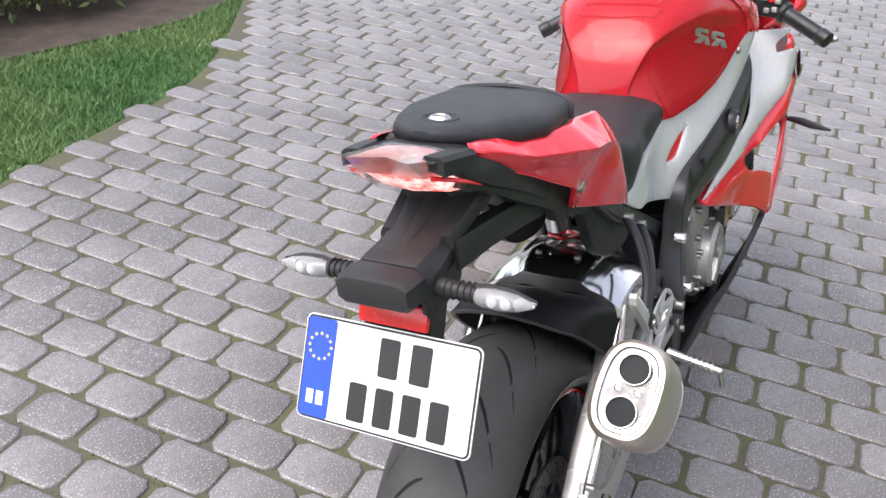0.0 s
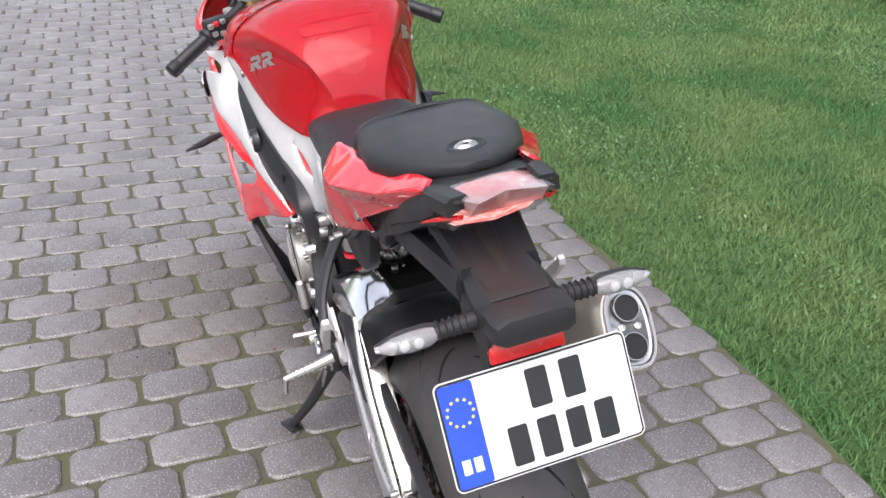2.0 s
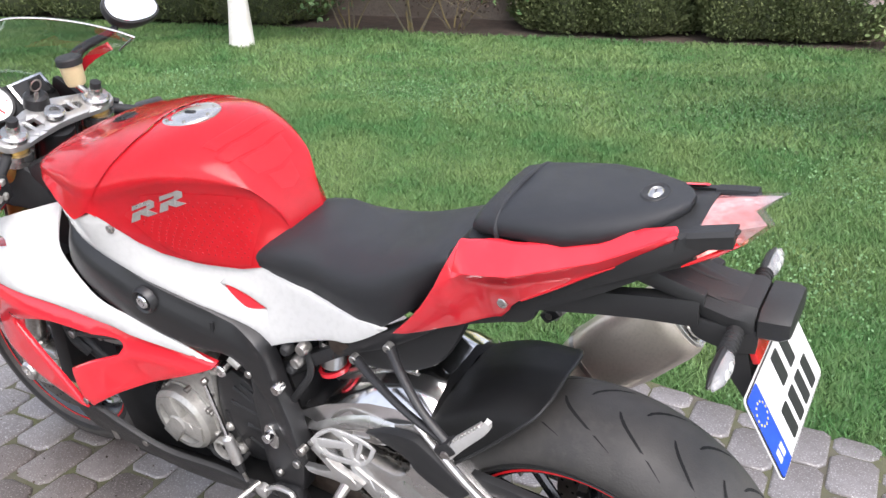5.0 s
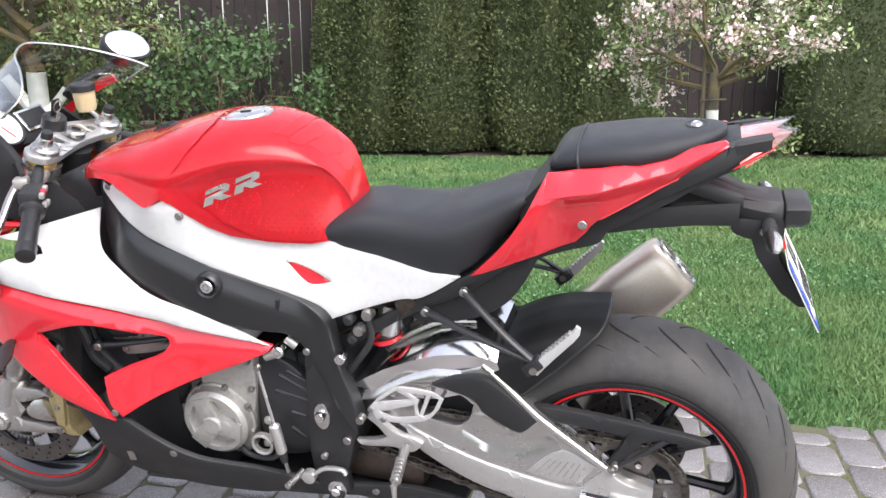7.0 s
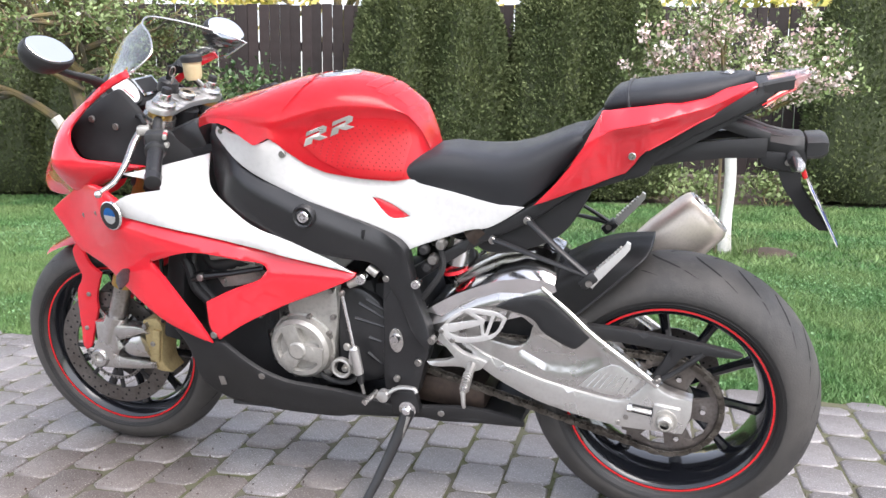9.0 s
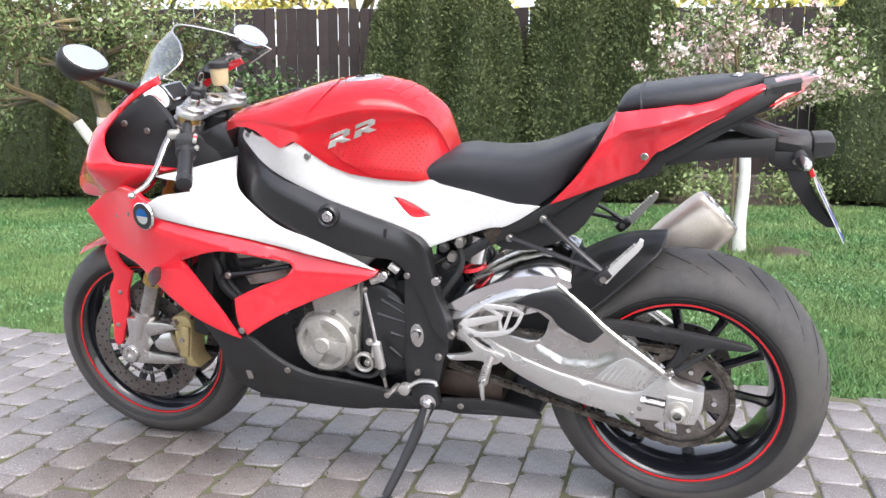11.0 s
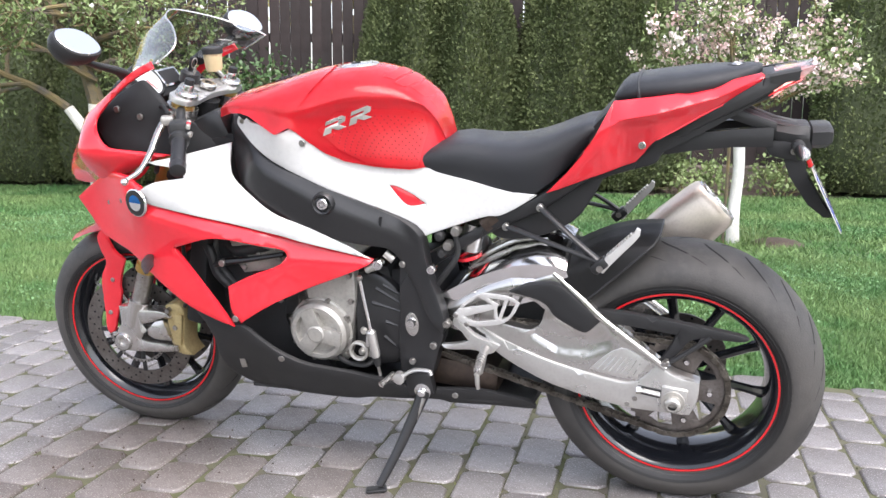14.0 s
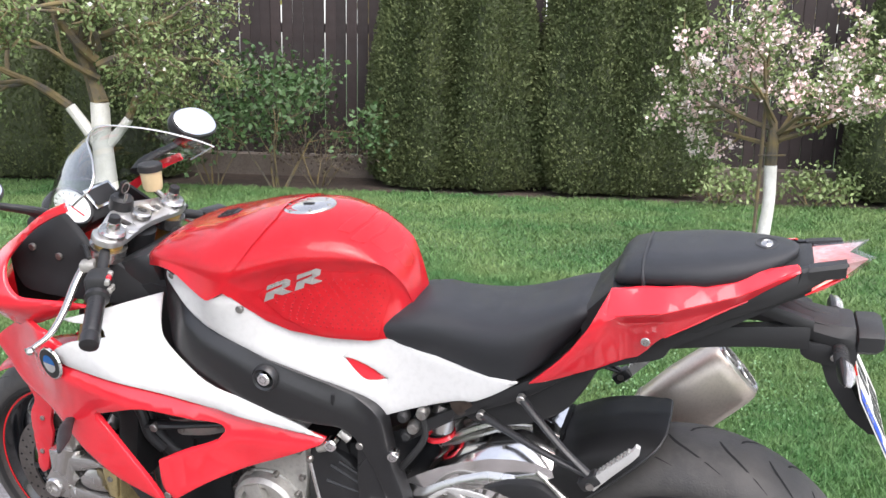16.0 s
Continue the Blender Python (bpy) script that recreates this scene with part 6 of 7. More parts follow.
both(carrier_arm)
part("plate_backing", loft([[(x0, 0.045, z), (x0, -0.045, z), (x0 + d, -0.045, z), (x0 + d, 0.045, z)] for x0, d, z in ((-0.224, 0.045, 0.848), (-0.236, 0.035, 0.79), (-0.272, 0.030, 0.73), (-0.292, 0.018, 0.705))]), M_PLASTIC, carrier, "black plate backing wedge")
part("rear_reflector", block((0.010, 0.092, 0.030), (-0.236, 0, 0.823), (0, 20, 0), 0.003), M_REFLECTOR, carrier, "red rectangular reflector")
bolt((-0.205, 0.052, 0.842), 0.006, 1, 0.004, carrier)

plate = new("number_plate")
plate.parent = bike
plate["label"] = "white number plate with a blue band and black bars"
plate.matrix_local = pose(-0.2725, 0.0, 0.750, 0, 27.0, 0) @ pose(0, 0, 0, 90, 0, -90)


def flat_piece(name, w, h, at, deep, material, bevel=0.0, turn=0.0, label=""):
    bm = bmesh.new()
    bmesh.ops.create_cube(bm, size=1.0)
    bmesh.ops.scale(bm, vec=(w, h, deep), verts=bm.verts)
    if bevel:
        bmesh.ops.bevel(bm, geom=[e for e in bm.edges if abs(e.verts[0].co.z - e.verts[1].co.z) > deep / 2], offset=bevel, segments=5, affect="EDGES", profile=0.5)
    bmesh.ops.transform(bm, matrix=Matrix.Translation((at[0], at[1], at[2])) @ pose(0, 0, 0, 0, 0, turn), verts=bm.verts)
    return part(name, bm, material, plate, label)


flat_piece("plate_sheet", 0.236, 0.128, (0, 0, 0), 0.002, M_PLATE, 0.009)
flat_piece("plate_border", 0.233, 0.125, (0, 0, 0.0008), 0.0018, M_INK, 0.008)
flat_piece("plate_field", 0.228, 0.120, (0, 0, 0.0014), 0.0018, M_PLATE, 0.006)
flat_piece("plate_band", 0.041, 0.120, (-0.0935, 0, 0.0018), 0.0018, M_BLUE, 0.004, label="blue band of the plate")
for k in range(12):
    a = 2 * math.pi * k / 12
    flat_piece("plate_star", 0.0032, 0.0032, (-0.0935 + 0.0155 * math.cos(a), 0.026 + 0.0155 * math.sin(a), 0.0026), 0.0008, M_YELLOW, turn=45)
for x in (-0.1005, -0.0865):
    flat_piece("plate_band_bar", 0.010, 0.017, (x, -0.036, 0.0026), 0.0008, M_PLATE)
for x in (0.002, 0.044):
    flat_piece("plate_bar", 0.026, 0.046, (x, 0.029, 0.0026), 0.0012, M_INK, 0.003)
for x in (-0.034, 0.002, 0.038, 0.074):
    flat_piece("plate_bar", 0.024, 0.046, (x, -0.030, 0.0026), 0.0012, M_INK, 0.003)

# ---------------------------------------------------------------- motorcycle: fork, bars and cockpit
TOPF, LOWF = np.array((1.153, 0.100, 0.955)), np.array((1.408, 0.100, 0.335))


def fork_at(z, s):
    u = (z - TOPF[2]) / (LOWF[2] - TOPF[2])
    p = TOPF + (LOWF - TOPF) * u
    return (p[0], s * p[1], p[2])


def fork(s):
    leg = part("fork_leg", rod(fork_at(0.945, s), fork_at(0.50, s), 0.0275, 22), M_GOLD, bike, "gold anodised upper fork tube")
    part("fork_seal", rod(fork_at(0.515, s), fork_at(0.495, s), 0.0295, 22), M_GOLD, leg)
    part("fork_slider", rod(fork_at(0.50, s), fork_at(0.37, s), 0.022, 20), M_STEEL, leg, "grey steel fork slider")
    casting = [(1.435, 0.392), (1.395, 0.400), (1.372, 0.388), (1.320, 0.392), (1.284, 0.388), (1.276, 0.370), (1.330, 0.362), (1.382, 0.300), (1.30, 0.296), (1.270, 0.292), (1.268, 0.276), (1.33, 0.268), (1.43, 0.262), (1.456, 0.270), (1.462, 0.295), (1.45, 0.325), (1.432, 0.345)]
    hole = [(1.372, 0.345), (1.335, 0.355), (1.305, 0.362), (1.292, 0.340), (1.285, 0.305), (1.345, 0.305)]
    foot_ = part("fork_foot", panel(casting, 0.126, s, 0.028, 0.008, 0.018, holes=(hole,)), M_ALU, bike, "cast silver fork foot")
    part("fork_socket", tube([fork_at(0.41, s), fork_at(0.34, s)], 0.030, 20, 0), M_ALU, foot_)
    part("axle_clamp", lathe([(0, -0.004), (0.011, -0.004), (0.013, 0.006), (0.022, 0.006), (0.026, 0.0), (0.027, -0.03)], sides=26), M_ALU, foot_).matrix_local = Matrix.Translation((1.432, s * 0.128, 0.293)) @ pose(0, 0, 0, 0, 0, 0 if s > 0 else 180)
    c = part("brake_caliper", panel([(1.300, 0.400), (1.262, 0.415), (1.238, 0.395), (1.244, 0.345), (1.256, 0.290), (1.235, 0.262), (1.268, 0.262), (1.292, 0.278), (1.296, 0.33)], 0.112, s, 0.055, 0.008, 0.02), M_CALIPER, bike, "gold radial brake caliper")
    part("caliper_bridge", block((0.022, 0.012, 0.09), (1.262, s * 0.114, 0.338), (0, -10, 0), 0.004), M_CALIPER, c)
    for x, z in ((1.284, 0.392), (1.276, 0.284), (1.268, 0.345)):
        bolt((x, s * 0.116, z), 0.007, s, 0.008, c)
    part("brake_hose", tube([(1.245, s * 0.10, 0.40), (1.215, s * 0.10, 0.45), (1.23, s * 0.09, 0.55), (1.22, s * 0.07, 0.68)], 0.005, 8), M_PLASTIC, bike)
    fend = [(1.470, 0.60), (1.455, 0.541), (1.432, 0.520), (1.420, 0.512), (1.449, 0.443), (1.447, 0.41), (1.476, 0.342), (1.490, 0.297), (1.512, 0.288), (1.519, 0.306), (1.513, 0.358), (1.508, 0.458), (1.478, 0.50), (1.492, 0.53), (1.50, 0.575)]
    side_ = part("fender_blade", panel(fend, 0.084, s, 0.004, 0.004, 0.02), M_RED, bike, "glossy red fender side blade")
    for x, z in ((1.468, 0.452), (1.493, 0.355)):
        bolt((x, s * 0.085, z), 0.006, s, 0.003, side_)
    top = part("fork_cap", lathe([(0, 0.022), (0.012, 0.022), (0.0135, 0.019), (0.0135, 0.006), (0.024, 0.005), (0.0275, 0.0), (0.0275, -0.02)], (0, 0, 0), "z", 24), M_ALU, bike, "silver fork top with a black adjuster")
    top.matrix_local = Matrix.Translation((TOPF[0] - 0.004, s * 0.100, 0.957)) @ pose(0, 0, 0, 0, -22, 0)
    part("adjuster_knob", lathe([(0, 0.036), (0.0105, 0.035), (0.0115, 0.032), (0.0115, 0.018)], (0, 0, 0), "z", 18), M_PLASTIC, top)
    # clip-on, grip, switches and lever
    part("clip_on", lathe([(0.028, -0.013), (0.037, -0.013), (0.037, 0.013), (0.028, 0.013)], (0, 0, 0), "z", 24, True), M_ALU, bike).matrix_local = Matrix.Translation(fork_at(0.915, s)) @ pose(0, 0, 0, 0, -22, 0)
    inner_, outer_ = np.array((1.150, s * 0.135, 0.915)), np.array((1.046, s * 0.328, 0.826))
    at = lambda u: inner_ + (outer_ - inner_) * u
    bar = part("handlebar", rod(tuple(at(-0.05)), tuple(at(0.5)), 0.011, 12), M_PLASTIC, bike)
    g = part("grip", tube([at(0.46), at(0.50), at(0.52), at(0.86), at(0.88)], [0.023, 0.023, 0.0165, 0.0165, 0.0155], 18, 0), M_BAR, bike, "black rubber handlebar grip")
    for k in range(9):
        p = at(0.55 + 0.035 * k)
        part("grip_ring", tube([p - (outer_ - inner_) * 0.006, p + (outer_ - inner_) * 0.006], 0.0168, 16, 0), M_BAR, g)
    part("bar_end", tube([at(0.88), at(0.90), at(0.99), at(1.0)], [0.016, 0.0185, 0.0175, 0.0135], 18, 0), M_BAR, g)
    way_ = math.degrees(math.atan2(outer_[1] - inner_[1], outer_[0] - inner_[0]))
    sw = part("switch_box", block((0.062, 0.044, 0.050), tuple(at(0.33)), (0, 0, way_), 0.009), M_PLASTIC, bike, "black handlebar switch box")
    for k, (dx, dz, m) in enumerate(((0.004, 0.018, M_RED), (-0.016, 0.012, M_CAST), (0.012, 0.0, M_CAST), (-0.010, -0.012, M_CAST), (0.020, 0.022, M_CAST))):
        p = at(0.33) + np.array((-0.026, 0.0, dz)) + (outer_ - inner_) / np.linalg.norm(outer_ - inner_) * dx
        part("switch", block((0.010, 0.014, 0.012), tuple(p), (0, -12, way_ - 90), 0.003), m, sw)
    perch = part("lever_perch", block((0.030, 0.030, 0.022), tuple(at(0.12) + np.array((0.035, 0, -0.002))), (0, 0, way_), 0.006), M_CAST, bike)
    part("lever", tube([at(0.12) + (0.045, 0, -0.003), at(0.30) + (0.062, 0, -0.012), at(0.55) + (0.080, 0, -0.024), at(0.80) + (0.105, 0, -0.030), (1.185, s * 0.325, 0.800)], [0.009, 0.009, 0.008, 0.0065, 0.006], 10, 4, 0.8), M_ALU, bike, "silver brake or clutch lever")
    part("lever_ball", lathe([(0, 0.009), (0.006, 0.0065), (0.009, 0), (0.006, -0.0065), (0, -0.009)], (1.184, s * 0.330, 0.798), "z", 16), M_ALU, bike)
    part("cable", tube([at(0.10) + (0.03, 0, 0.01), (1.20, s * 0.13, 0.93), (1.24, s * 0.10, 0.90), (1.22, s * 0.07, 0.80)], 0.005, 8), M_PLASTIC, bike)


both(fork)
# front mudguard arch
rings = []
for a in np.linspace(radians(60), radians(128), 16):
    rings.append([(1.432 + (0.318 - 0.018 * abs(b) ** 3) * math.cos(a), 0.082 * b, 0.293 + (0.318 - 0.018 * abs(b) ** 3) * math.sin(a)) for b in np.linspace(-1, 1, 11)])
bm = loft(rings, closed=False, caps=False)
bmesh.ops.solidify(bm, geom=bm.faces[:], thickness=0.004)
part("front_fender", bm, M_RED, bike, "glossy red front fender", 45)
# top yoke with its windows, made flat and tilted with the steering axis
yoke_line = [(-0.030, 0.098), (-0.022, 0.130), (0.008, 0.140), (0.034, 0.122), (0.036, 0.090), (0.055, 0.045), (0.070, 0.0), (0.055, -0.045), (0.036, -0.090), (0.034, -0.122), (0.008, -0.140), (-0.022, -0.130), (-0.030, -0.098), (-0.022, -0.05), (-0.018, 0.0), (-0.022, 0.05)]
yoke_holes = [[(0.030, s * 0.030), (0.004, s * 0.030), (0.004, s * 0.048), (0.030, s * 0.048)] for s in (1, -1)] + [[(0.024, s * 0.058), (0.000, s * 0.056), (0.004, s * 0.068), (0.018, s * 0.070)] for s in (1, -1)]
yoke = part("top_yoke", panel(yoke_line, 0.0, 1, 0.010, 0.004, 0.014, 1, holes=yoke_holes), M_BRIGHT, bike, "milled silver top yoke")
yoke.matrix_local = Matrix.Translation((1.152, 0, 0.950)) @ pose(0, 0, 0, 0, -22, 0) @ Matrix(((1, 0, 0, 0), (0, 0, 1, 0), (0, 1, 0, 0), (0, 0, 0, 1)))
part("steering_nut", lathe([(0.010, 0.012), (0.018, 0.012), (0.021, 0.008), (0.021, 0), (0.0, 0), (0.0, 0.007), (0.010, 0.007)], (0, 0, 0), "z", 22), M_ALU, bike).matrix_local = Matrix.Translation((1.155, 0, 0.956)) @ pose(0, 0, 0, 0, -22, 0)
lock_ = part("ignition_lock", lathe([(0, 0.030), (0.018, 0.030), (0.024, 0.024), (0.026, 0.0)], (0, 0, 0), "z", 22), M_PLASTIC, bike, "black ignition lock with a key")
lock_.matrix_local = Matrix.Translation((1.205, 0.0, 0.968)) @ pose(0, 0, 0, 0, -18, 0)
part("key", block((0.005, 0.022, 0.036), (0, 0, 0.046), bevel=0.004), M_PLASTIC, lock_)
part("key_ring", lathe([(0.012, 0.001), (0.014, 0), (0.012, -0.001), (0.010, 0)], (-0.006, 0, 0.050), "x", 20, True), M_STEEL, lock_)
part("key_tag", block((0.004, 0.010, 0.050), (-0.016, 0.012, 0.018), (8, 0, 0), 0.002), M_STEEL, lock_)
part("lower_yoke", block((0.07, 0.25, 0.035), (1.225, 0, 0.765), (0, -22, 0), 0.01), M_FRAME, bike)
# brake fluid cup on the right bar
cup = part("fluid_cup", lathe([(0, -0.030), (0.018, -0.030), (0.0215, -0.022), (0.0235, 0.016), (0.0, 0.016)], (1.186, -0.090, 1.012), "z", 22), M_CREAM, bike, "cream brake fluid cup with a black lid")
part("lid", lathe([(0, 0.030), (0.024, 0.030), (0.0265, 0.027), (0.0265, 0.014), (0, 0.014)], (1.186, -0.090, 1.012), "z", 26), M_PLASTIC, cup)
part("cup_stay", tube([(1.165, -0.100, 0.950), (1.165, -0.090, 0.970), (1.180, -0.080, 0.992)], 0.005, 8), M_STEEL, cup)
part("cup_hose", tube([(1.186, -0.090, 0.984), (1.172, -0.115, 0.95), (1.150, -0.15, 0.925)], 0.006, 8), M_PLASTIC, cup)
# instruments
dash = part("instrument_panel", block((0.060, 0.230, 0.085), (1.322, 0.0, 0.945), (0, 40, 0), 0.02), M_PLASTIC, bike, "black instrument panel")
dial = part("rev_counter", lathe([(0, 0.006), (0.040, 0.006), (0.041, 0.011), (0.046, 0.011), (0.050, 0.004), (0.050, -0.02), (0, -0.02)], (0, 0, 0), "x", 36), M_DIAL, dash, "white rev counter dial")
dial.matrix_local = Matrix.Translation((1.304, 0.040, 0.972)) @ pose(0, 0, 0, 0, 38, 0) @ pose(0, 0, 0, 0, 0, 180)
part("dial_rim", lathe([(0.041, 0.011), (0.046, 0.0125), (0.051, 0.004), (0.051, -0.021), (0.047, -0.021), (0.046, 0.010)], (0, 0, 0), "x", 36, True), M_PLASTIC, dial)
part("needle", block((0.001, 0.003, 0.034), (0.0072, 0.006, -0.014), (22, 0, 0), 0), M_RED, dial)
for k in range(12):
    a = radians(-120 + 22 * k)
    part("dial_mark", block((0.0008, 0.0016, 0.006), (0.0066, 0.034 * math.sin(a), 0.034 * math.cos(a)), (-math.degrees(a), 0, 0), 0), M_RED if k > 9 else M_INK, dial)
lcd = part("display", block((0.006, 0.085, 0.052), (0, 0, 0), (0, 0, 0), 0.003), M_POLISH, dash, "grey display in a pale bezel")
lcd.matrix_local = Matrix.Translation((1.300, -0.058, 0.972)) @ pose(0, 0, 0, 0, 38, 0)
part("display_face", block((0.003, 0.070, 0.040), (-0.003, 0, 0), bevel=0.001), M_DARK, lcd)
# windscreen
rings = []
base = curve_through([(1.170, 0.178, 1.036), (1.228, 0.146, 1.016), (1.295, 0.110, 0.990), (1.345, 0.050, 0.962), (1.352, 0.0, 0.958), (1.345, -0.050, 0.962), (1.295, -0.110, 0.990), (1.228, -0.146, 1.016), (1.150, -0.190, 1.024)], 5)
brim = curve_through([(1.150, 0.190, 1.040), (1.122, 0.162, 1.074), (1.152, 0.115, 1.108), (1.205, 0.060, 1.130), (1.228, 0.0, 1.142), (1.205, -0.060, 1.130), (1.160, -0.115, 1.108), (1.110, -0.155, 1.083), (1.078, -0.180, 1.062)], 5)
for u in np.linspace(0, 1, 13):
    bulge = math.sin(math.pi * u)
    ring = []
    for lo, hi in zip(base, brim):
        flat = max(0.0, 1 - (lo[1] / 0.18) ** 2)
        ring.append(tuple(lo + (hi - lo) * u + np.array((0.024 * flat, 0.10 * lo[1] * (1 - flat), 0.018 * flat)) * bulge))
    rings.append(ring)
bm = loft(rings, closed=False, caps=False)
screen = part("windscreen", bm, M_SCREEN, bike, "clear bubble windscreen", 60)
screen.visible_shadow = False
edge = [rings[0][0]] + list(rings[-1]) + [rings[0][-1]]
# metal tube added to give the highlight along the clear rim
part("screen_edge", tube(edge, 0.0022, 6, 0), M_ALU, screen)

def mirror(s):
    c = np.array((1.285 if s > 0 else 1.200, s * 0.287, 1.092 if s > 0 else 1.084))
    stalk = part("mirror_stalk", tube([(1.270, s * 0.150, 1.000), (1.268, s * 0.185, 1.020), (c[0] + 0.02, s * 0.235, 1.045), (c[0] + 0.018, s * 0.268, 1.068)], [0.020, 0.014, 0.010, 0.010], 12, 4, 0.65), M_PLASTIC, bike, "black mirror stalk")
    base = Matrix.Translation(c) @ look((0, 0, 0), (-0.72, -0.05, 0.69) if s > 0 else (-0.76, 0.12, 0.64)) @ pose(0, 0, 0, 0, 0, 0)
    line = [(0.056 * math.copysign(abs(math.cos(a)) ** 0.85, math.cos(a)), 0.039 * math.copysign(abs(math.sin(a)) ** 0.85, math.sin(a)) + 0.10 * 0.066 * math.cos(a)) for a in np.linspace(0, 2 * math.pi, 32, endpoint=False)]
    shell = [[(x * k, y * k, d) for x, y in line] for k, d in ((1.06, -0.006), (1.10, 0.0), (1.08, 0.012), (0.9, 0.030), (0.55, 0.044), (0.15, 0.050))]
    m = part("mirror_housing", loft(shell), M_PLASTIC, bike, "black mirror housing", 50)
    m.matrix_local = base
    g = loft([[(x * k, y * k, d) for x, y in line] for k, d in ((0.98, -0.0062), (0.98, -0.0088), (0.965, -0.0094))])
    part("mirror_glass", g, M_MIRROR, m, "mirror glass reflecting the sky")


both(mirror)

# ---------------------------------------------------------------- garden
P0, ALONG, TOWARD = np.array((3.73, -6.22, 0.0)), np.array((0.971, 0.2396, 0.0)), np.array((-0.2396, 0.971, 0.0))
rng = np.random.default_rng(7)


def by_fence(s, off, z=0.0):
    """A place s metres along the hedge line and off metres in front of it."""
    return P0 + ALONG * s + TOWARD * off + np.array((0, 0, z))


def leaf_mesh(name, centres, size, material, droop=0.0, narrow=0.5, outward=None, up=0.0):
    """Many small four-sided leaves round the given places."""
    n = len(centres)
    a = rng.normal(size=(n, 3))
    if outward is not None:
        a = a * 0.7 + outward
    a[:, 2] += up
    a /= np.linalg.norm(a, axis=1, keepdims=True)
    b = np.cross(a, rng.normal(size=(n, 3)))
    b /= np.linalg.norm(b, axis=1, keepdims=True) + 1e-9
    ln = size * rng.uniform(0.6, 1.35, (n, 1))
    c = centres
    verts = np.stack([c, c + a * ln * 0.55 + b * ln * narrow * 0.5, c + a * ln + np.array((0, 0, -droop)) * ln, c + a * ln * 0.55 - b * ln * narrow * 0.5], 1).reshape(-1, 3)
    return from_arrays(name, verts, np.arange(4 * n).reshape(-1, 4), material)


def grow(base, way, length, radius, depth, tips, pieces, spread=0.75, rise=0.25, kids=3):
    """Limbs that fork and thin out; collects the twigs' places."""
    p, pts, rad = np.array(base, float), [np.array(base, float)], [radius]
    w = np.array(way, float) / np.linalg.norm(way)
    for i in range(4):
        w = w + rng.normal(size=3) * 0.13 + np.array((0, 0, rise * 0.12))
        w /= np.linalg.norm(w)
        p = p + w * length / 4
        pts.append(p)
        rad.append(radius * (1 - 0.5 * (i + 1) / 4))
        if depth <= 1:
            tips.append(p)
    pieces.append(tube(pts, rad, 7 if radius > 0.02 else 5, 2 if radius > 0.02 else 0))
    if depth > 0:
        for k in range(kids):
            side = rng.normal(size=3)
            side -= w * (side @ w)
            side /= np.linalg.norm(side)
            start = pts[-1] if k == 0 else pts[int(rng.integers(2, 5))]
            grow(start, w * (1 - spread * 0.5) + side * spread + np.array((0, 0, rise)), length * rng.uniform(0.6, 0.8), radius * 0.52, depth - 1, tips, pieces, spread, rise, kids)


def thuja(at, r, h, n, label, group):
    tree = thing("thuja", label, "conifer hedge", Matrix.Translation(at), group)
    part("trunk", tube([(0, 0, -0.02), (0, 0, 0.3), (0.02, 0, 0.9)], [0.06, 0.05, 0.03], 8), M_BARK, tree)
    lumps = rng.normal(size=(5, 2)) * 0.7
    phase = rng.uniform(0, 6.28, 5)

    def width(z, a):
        u = np.clip(z / h, 0, 1)
        prof = np.interp(u, (0, 0.04, 0.15, 0.50, 0.8, 0.93, 1.0), (0.80, 0.95, 1.05, 0.93, 0.70, 0.40, 0.08))
        wob = sum(0.06 * np.sin((k + 2) * a + phase[k] + lumps[k, 0] * z * 2.4) for k in range(5))
        return r * prof * (1 + wob)

    zs, aa = np.linspace(0.02, h, 22), np.linspace(0, 2 * math.pi, 26, endpoint=False)
    # solid core whose darker colour holds the shade deep in the crown
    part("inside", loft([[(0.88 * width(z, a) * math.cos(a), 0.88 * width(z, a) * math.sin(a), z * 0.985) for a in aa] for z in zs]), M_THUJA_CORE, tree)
    z = h * rng.beta(1.0, 1.15, n)
    a = rng.uniform(0, 2 * math.pi, n)
    rad = width(z, a) * rng.uniform(0.84, 1.06, n)
    c = np.c_[rad * np.cos(a), rad * np.sin(a), z]
    out = np.c_[np.cos(a), np.sin(a), np.full(n, 0.7)] * 1.0
    part("crown", leaf_mesh("crown", c, 0.035, M_THUJA, narrow=0.6, outward=out, up=0.35), M_THUJA, tree, "dense green scale-leaf sprays")
    return tree


for k, (s, r, h) in enumerate(((-0.74, 0.55, 2.42), (-1.44, 0.58, 2.32), (-2.42, 0.58, 2.40), (-3.06, 0.57, 2.37))):
    thuja(by_fence(s, -0.50), r * 0.95, h, 46000, "tall trimmed green thuja along the fence", "thujas in the middle of the fence")
for s, r, h in ((-5.58, 0.62, 2.40), (-6.6, 0.6, 2.5), (-7.6, 0.6, 2.5)):
    thuja(by_fence(s, -0.45), r, h, 28000, "tall green thuja beside the apple tree", "thujas behind the apple tree")
for s, r, h in ((2.40, 0.62, 1.95), (3.4, 0.65, 2.05), (4.45, 0.65, 2.05), (5.5, 0.65, 2.05)):
    thuja(by_fence(s, -0.35), r, h, 22000, "dark green thuja behind the old tree", "thujas behind the old tree")

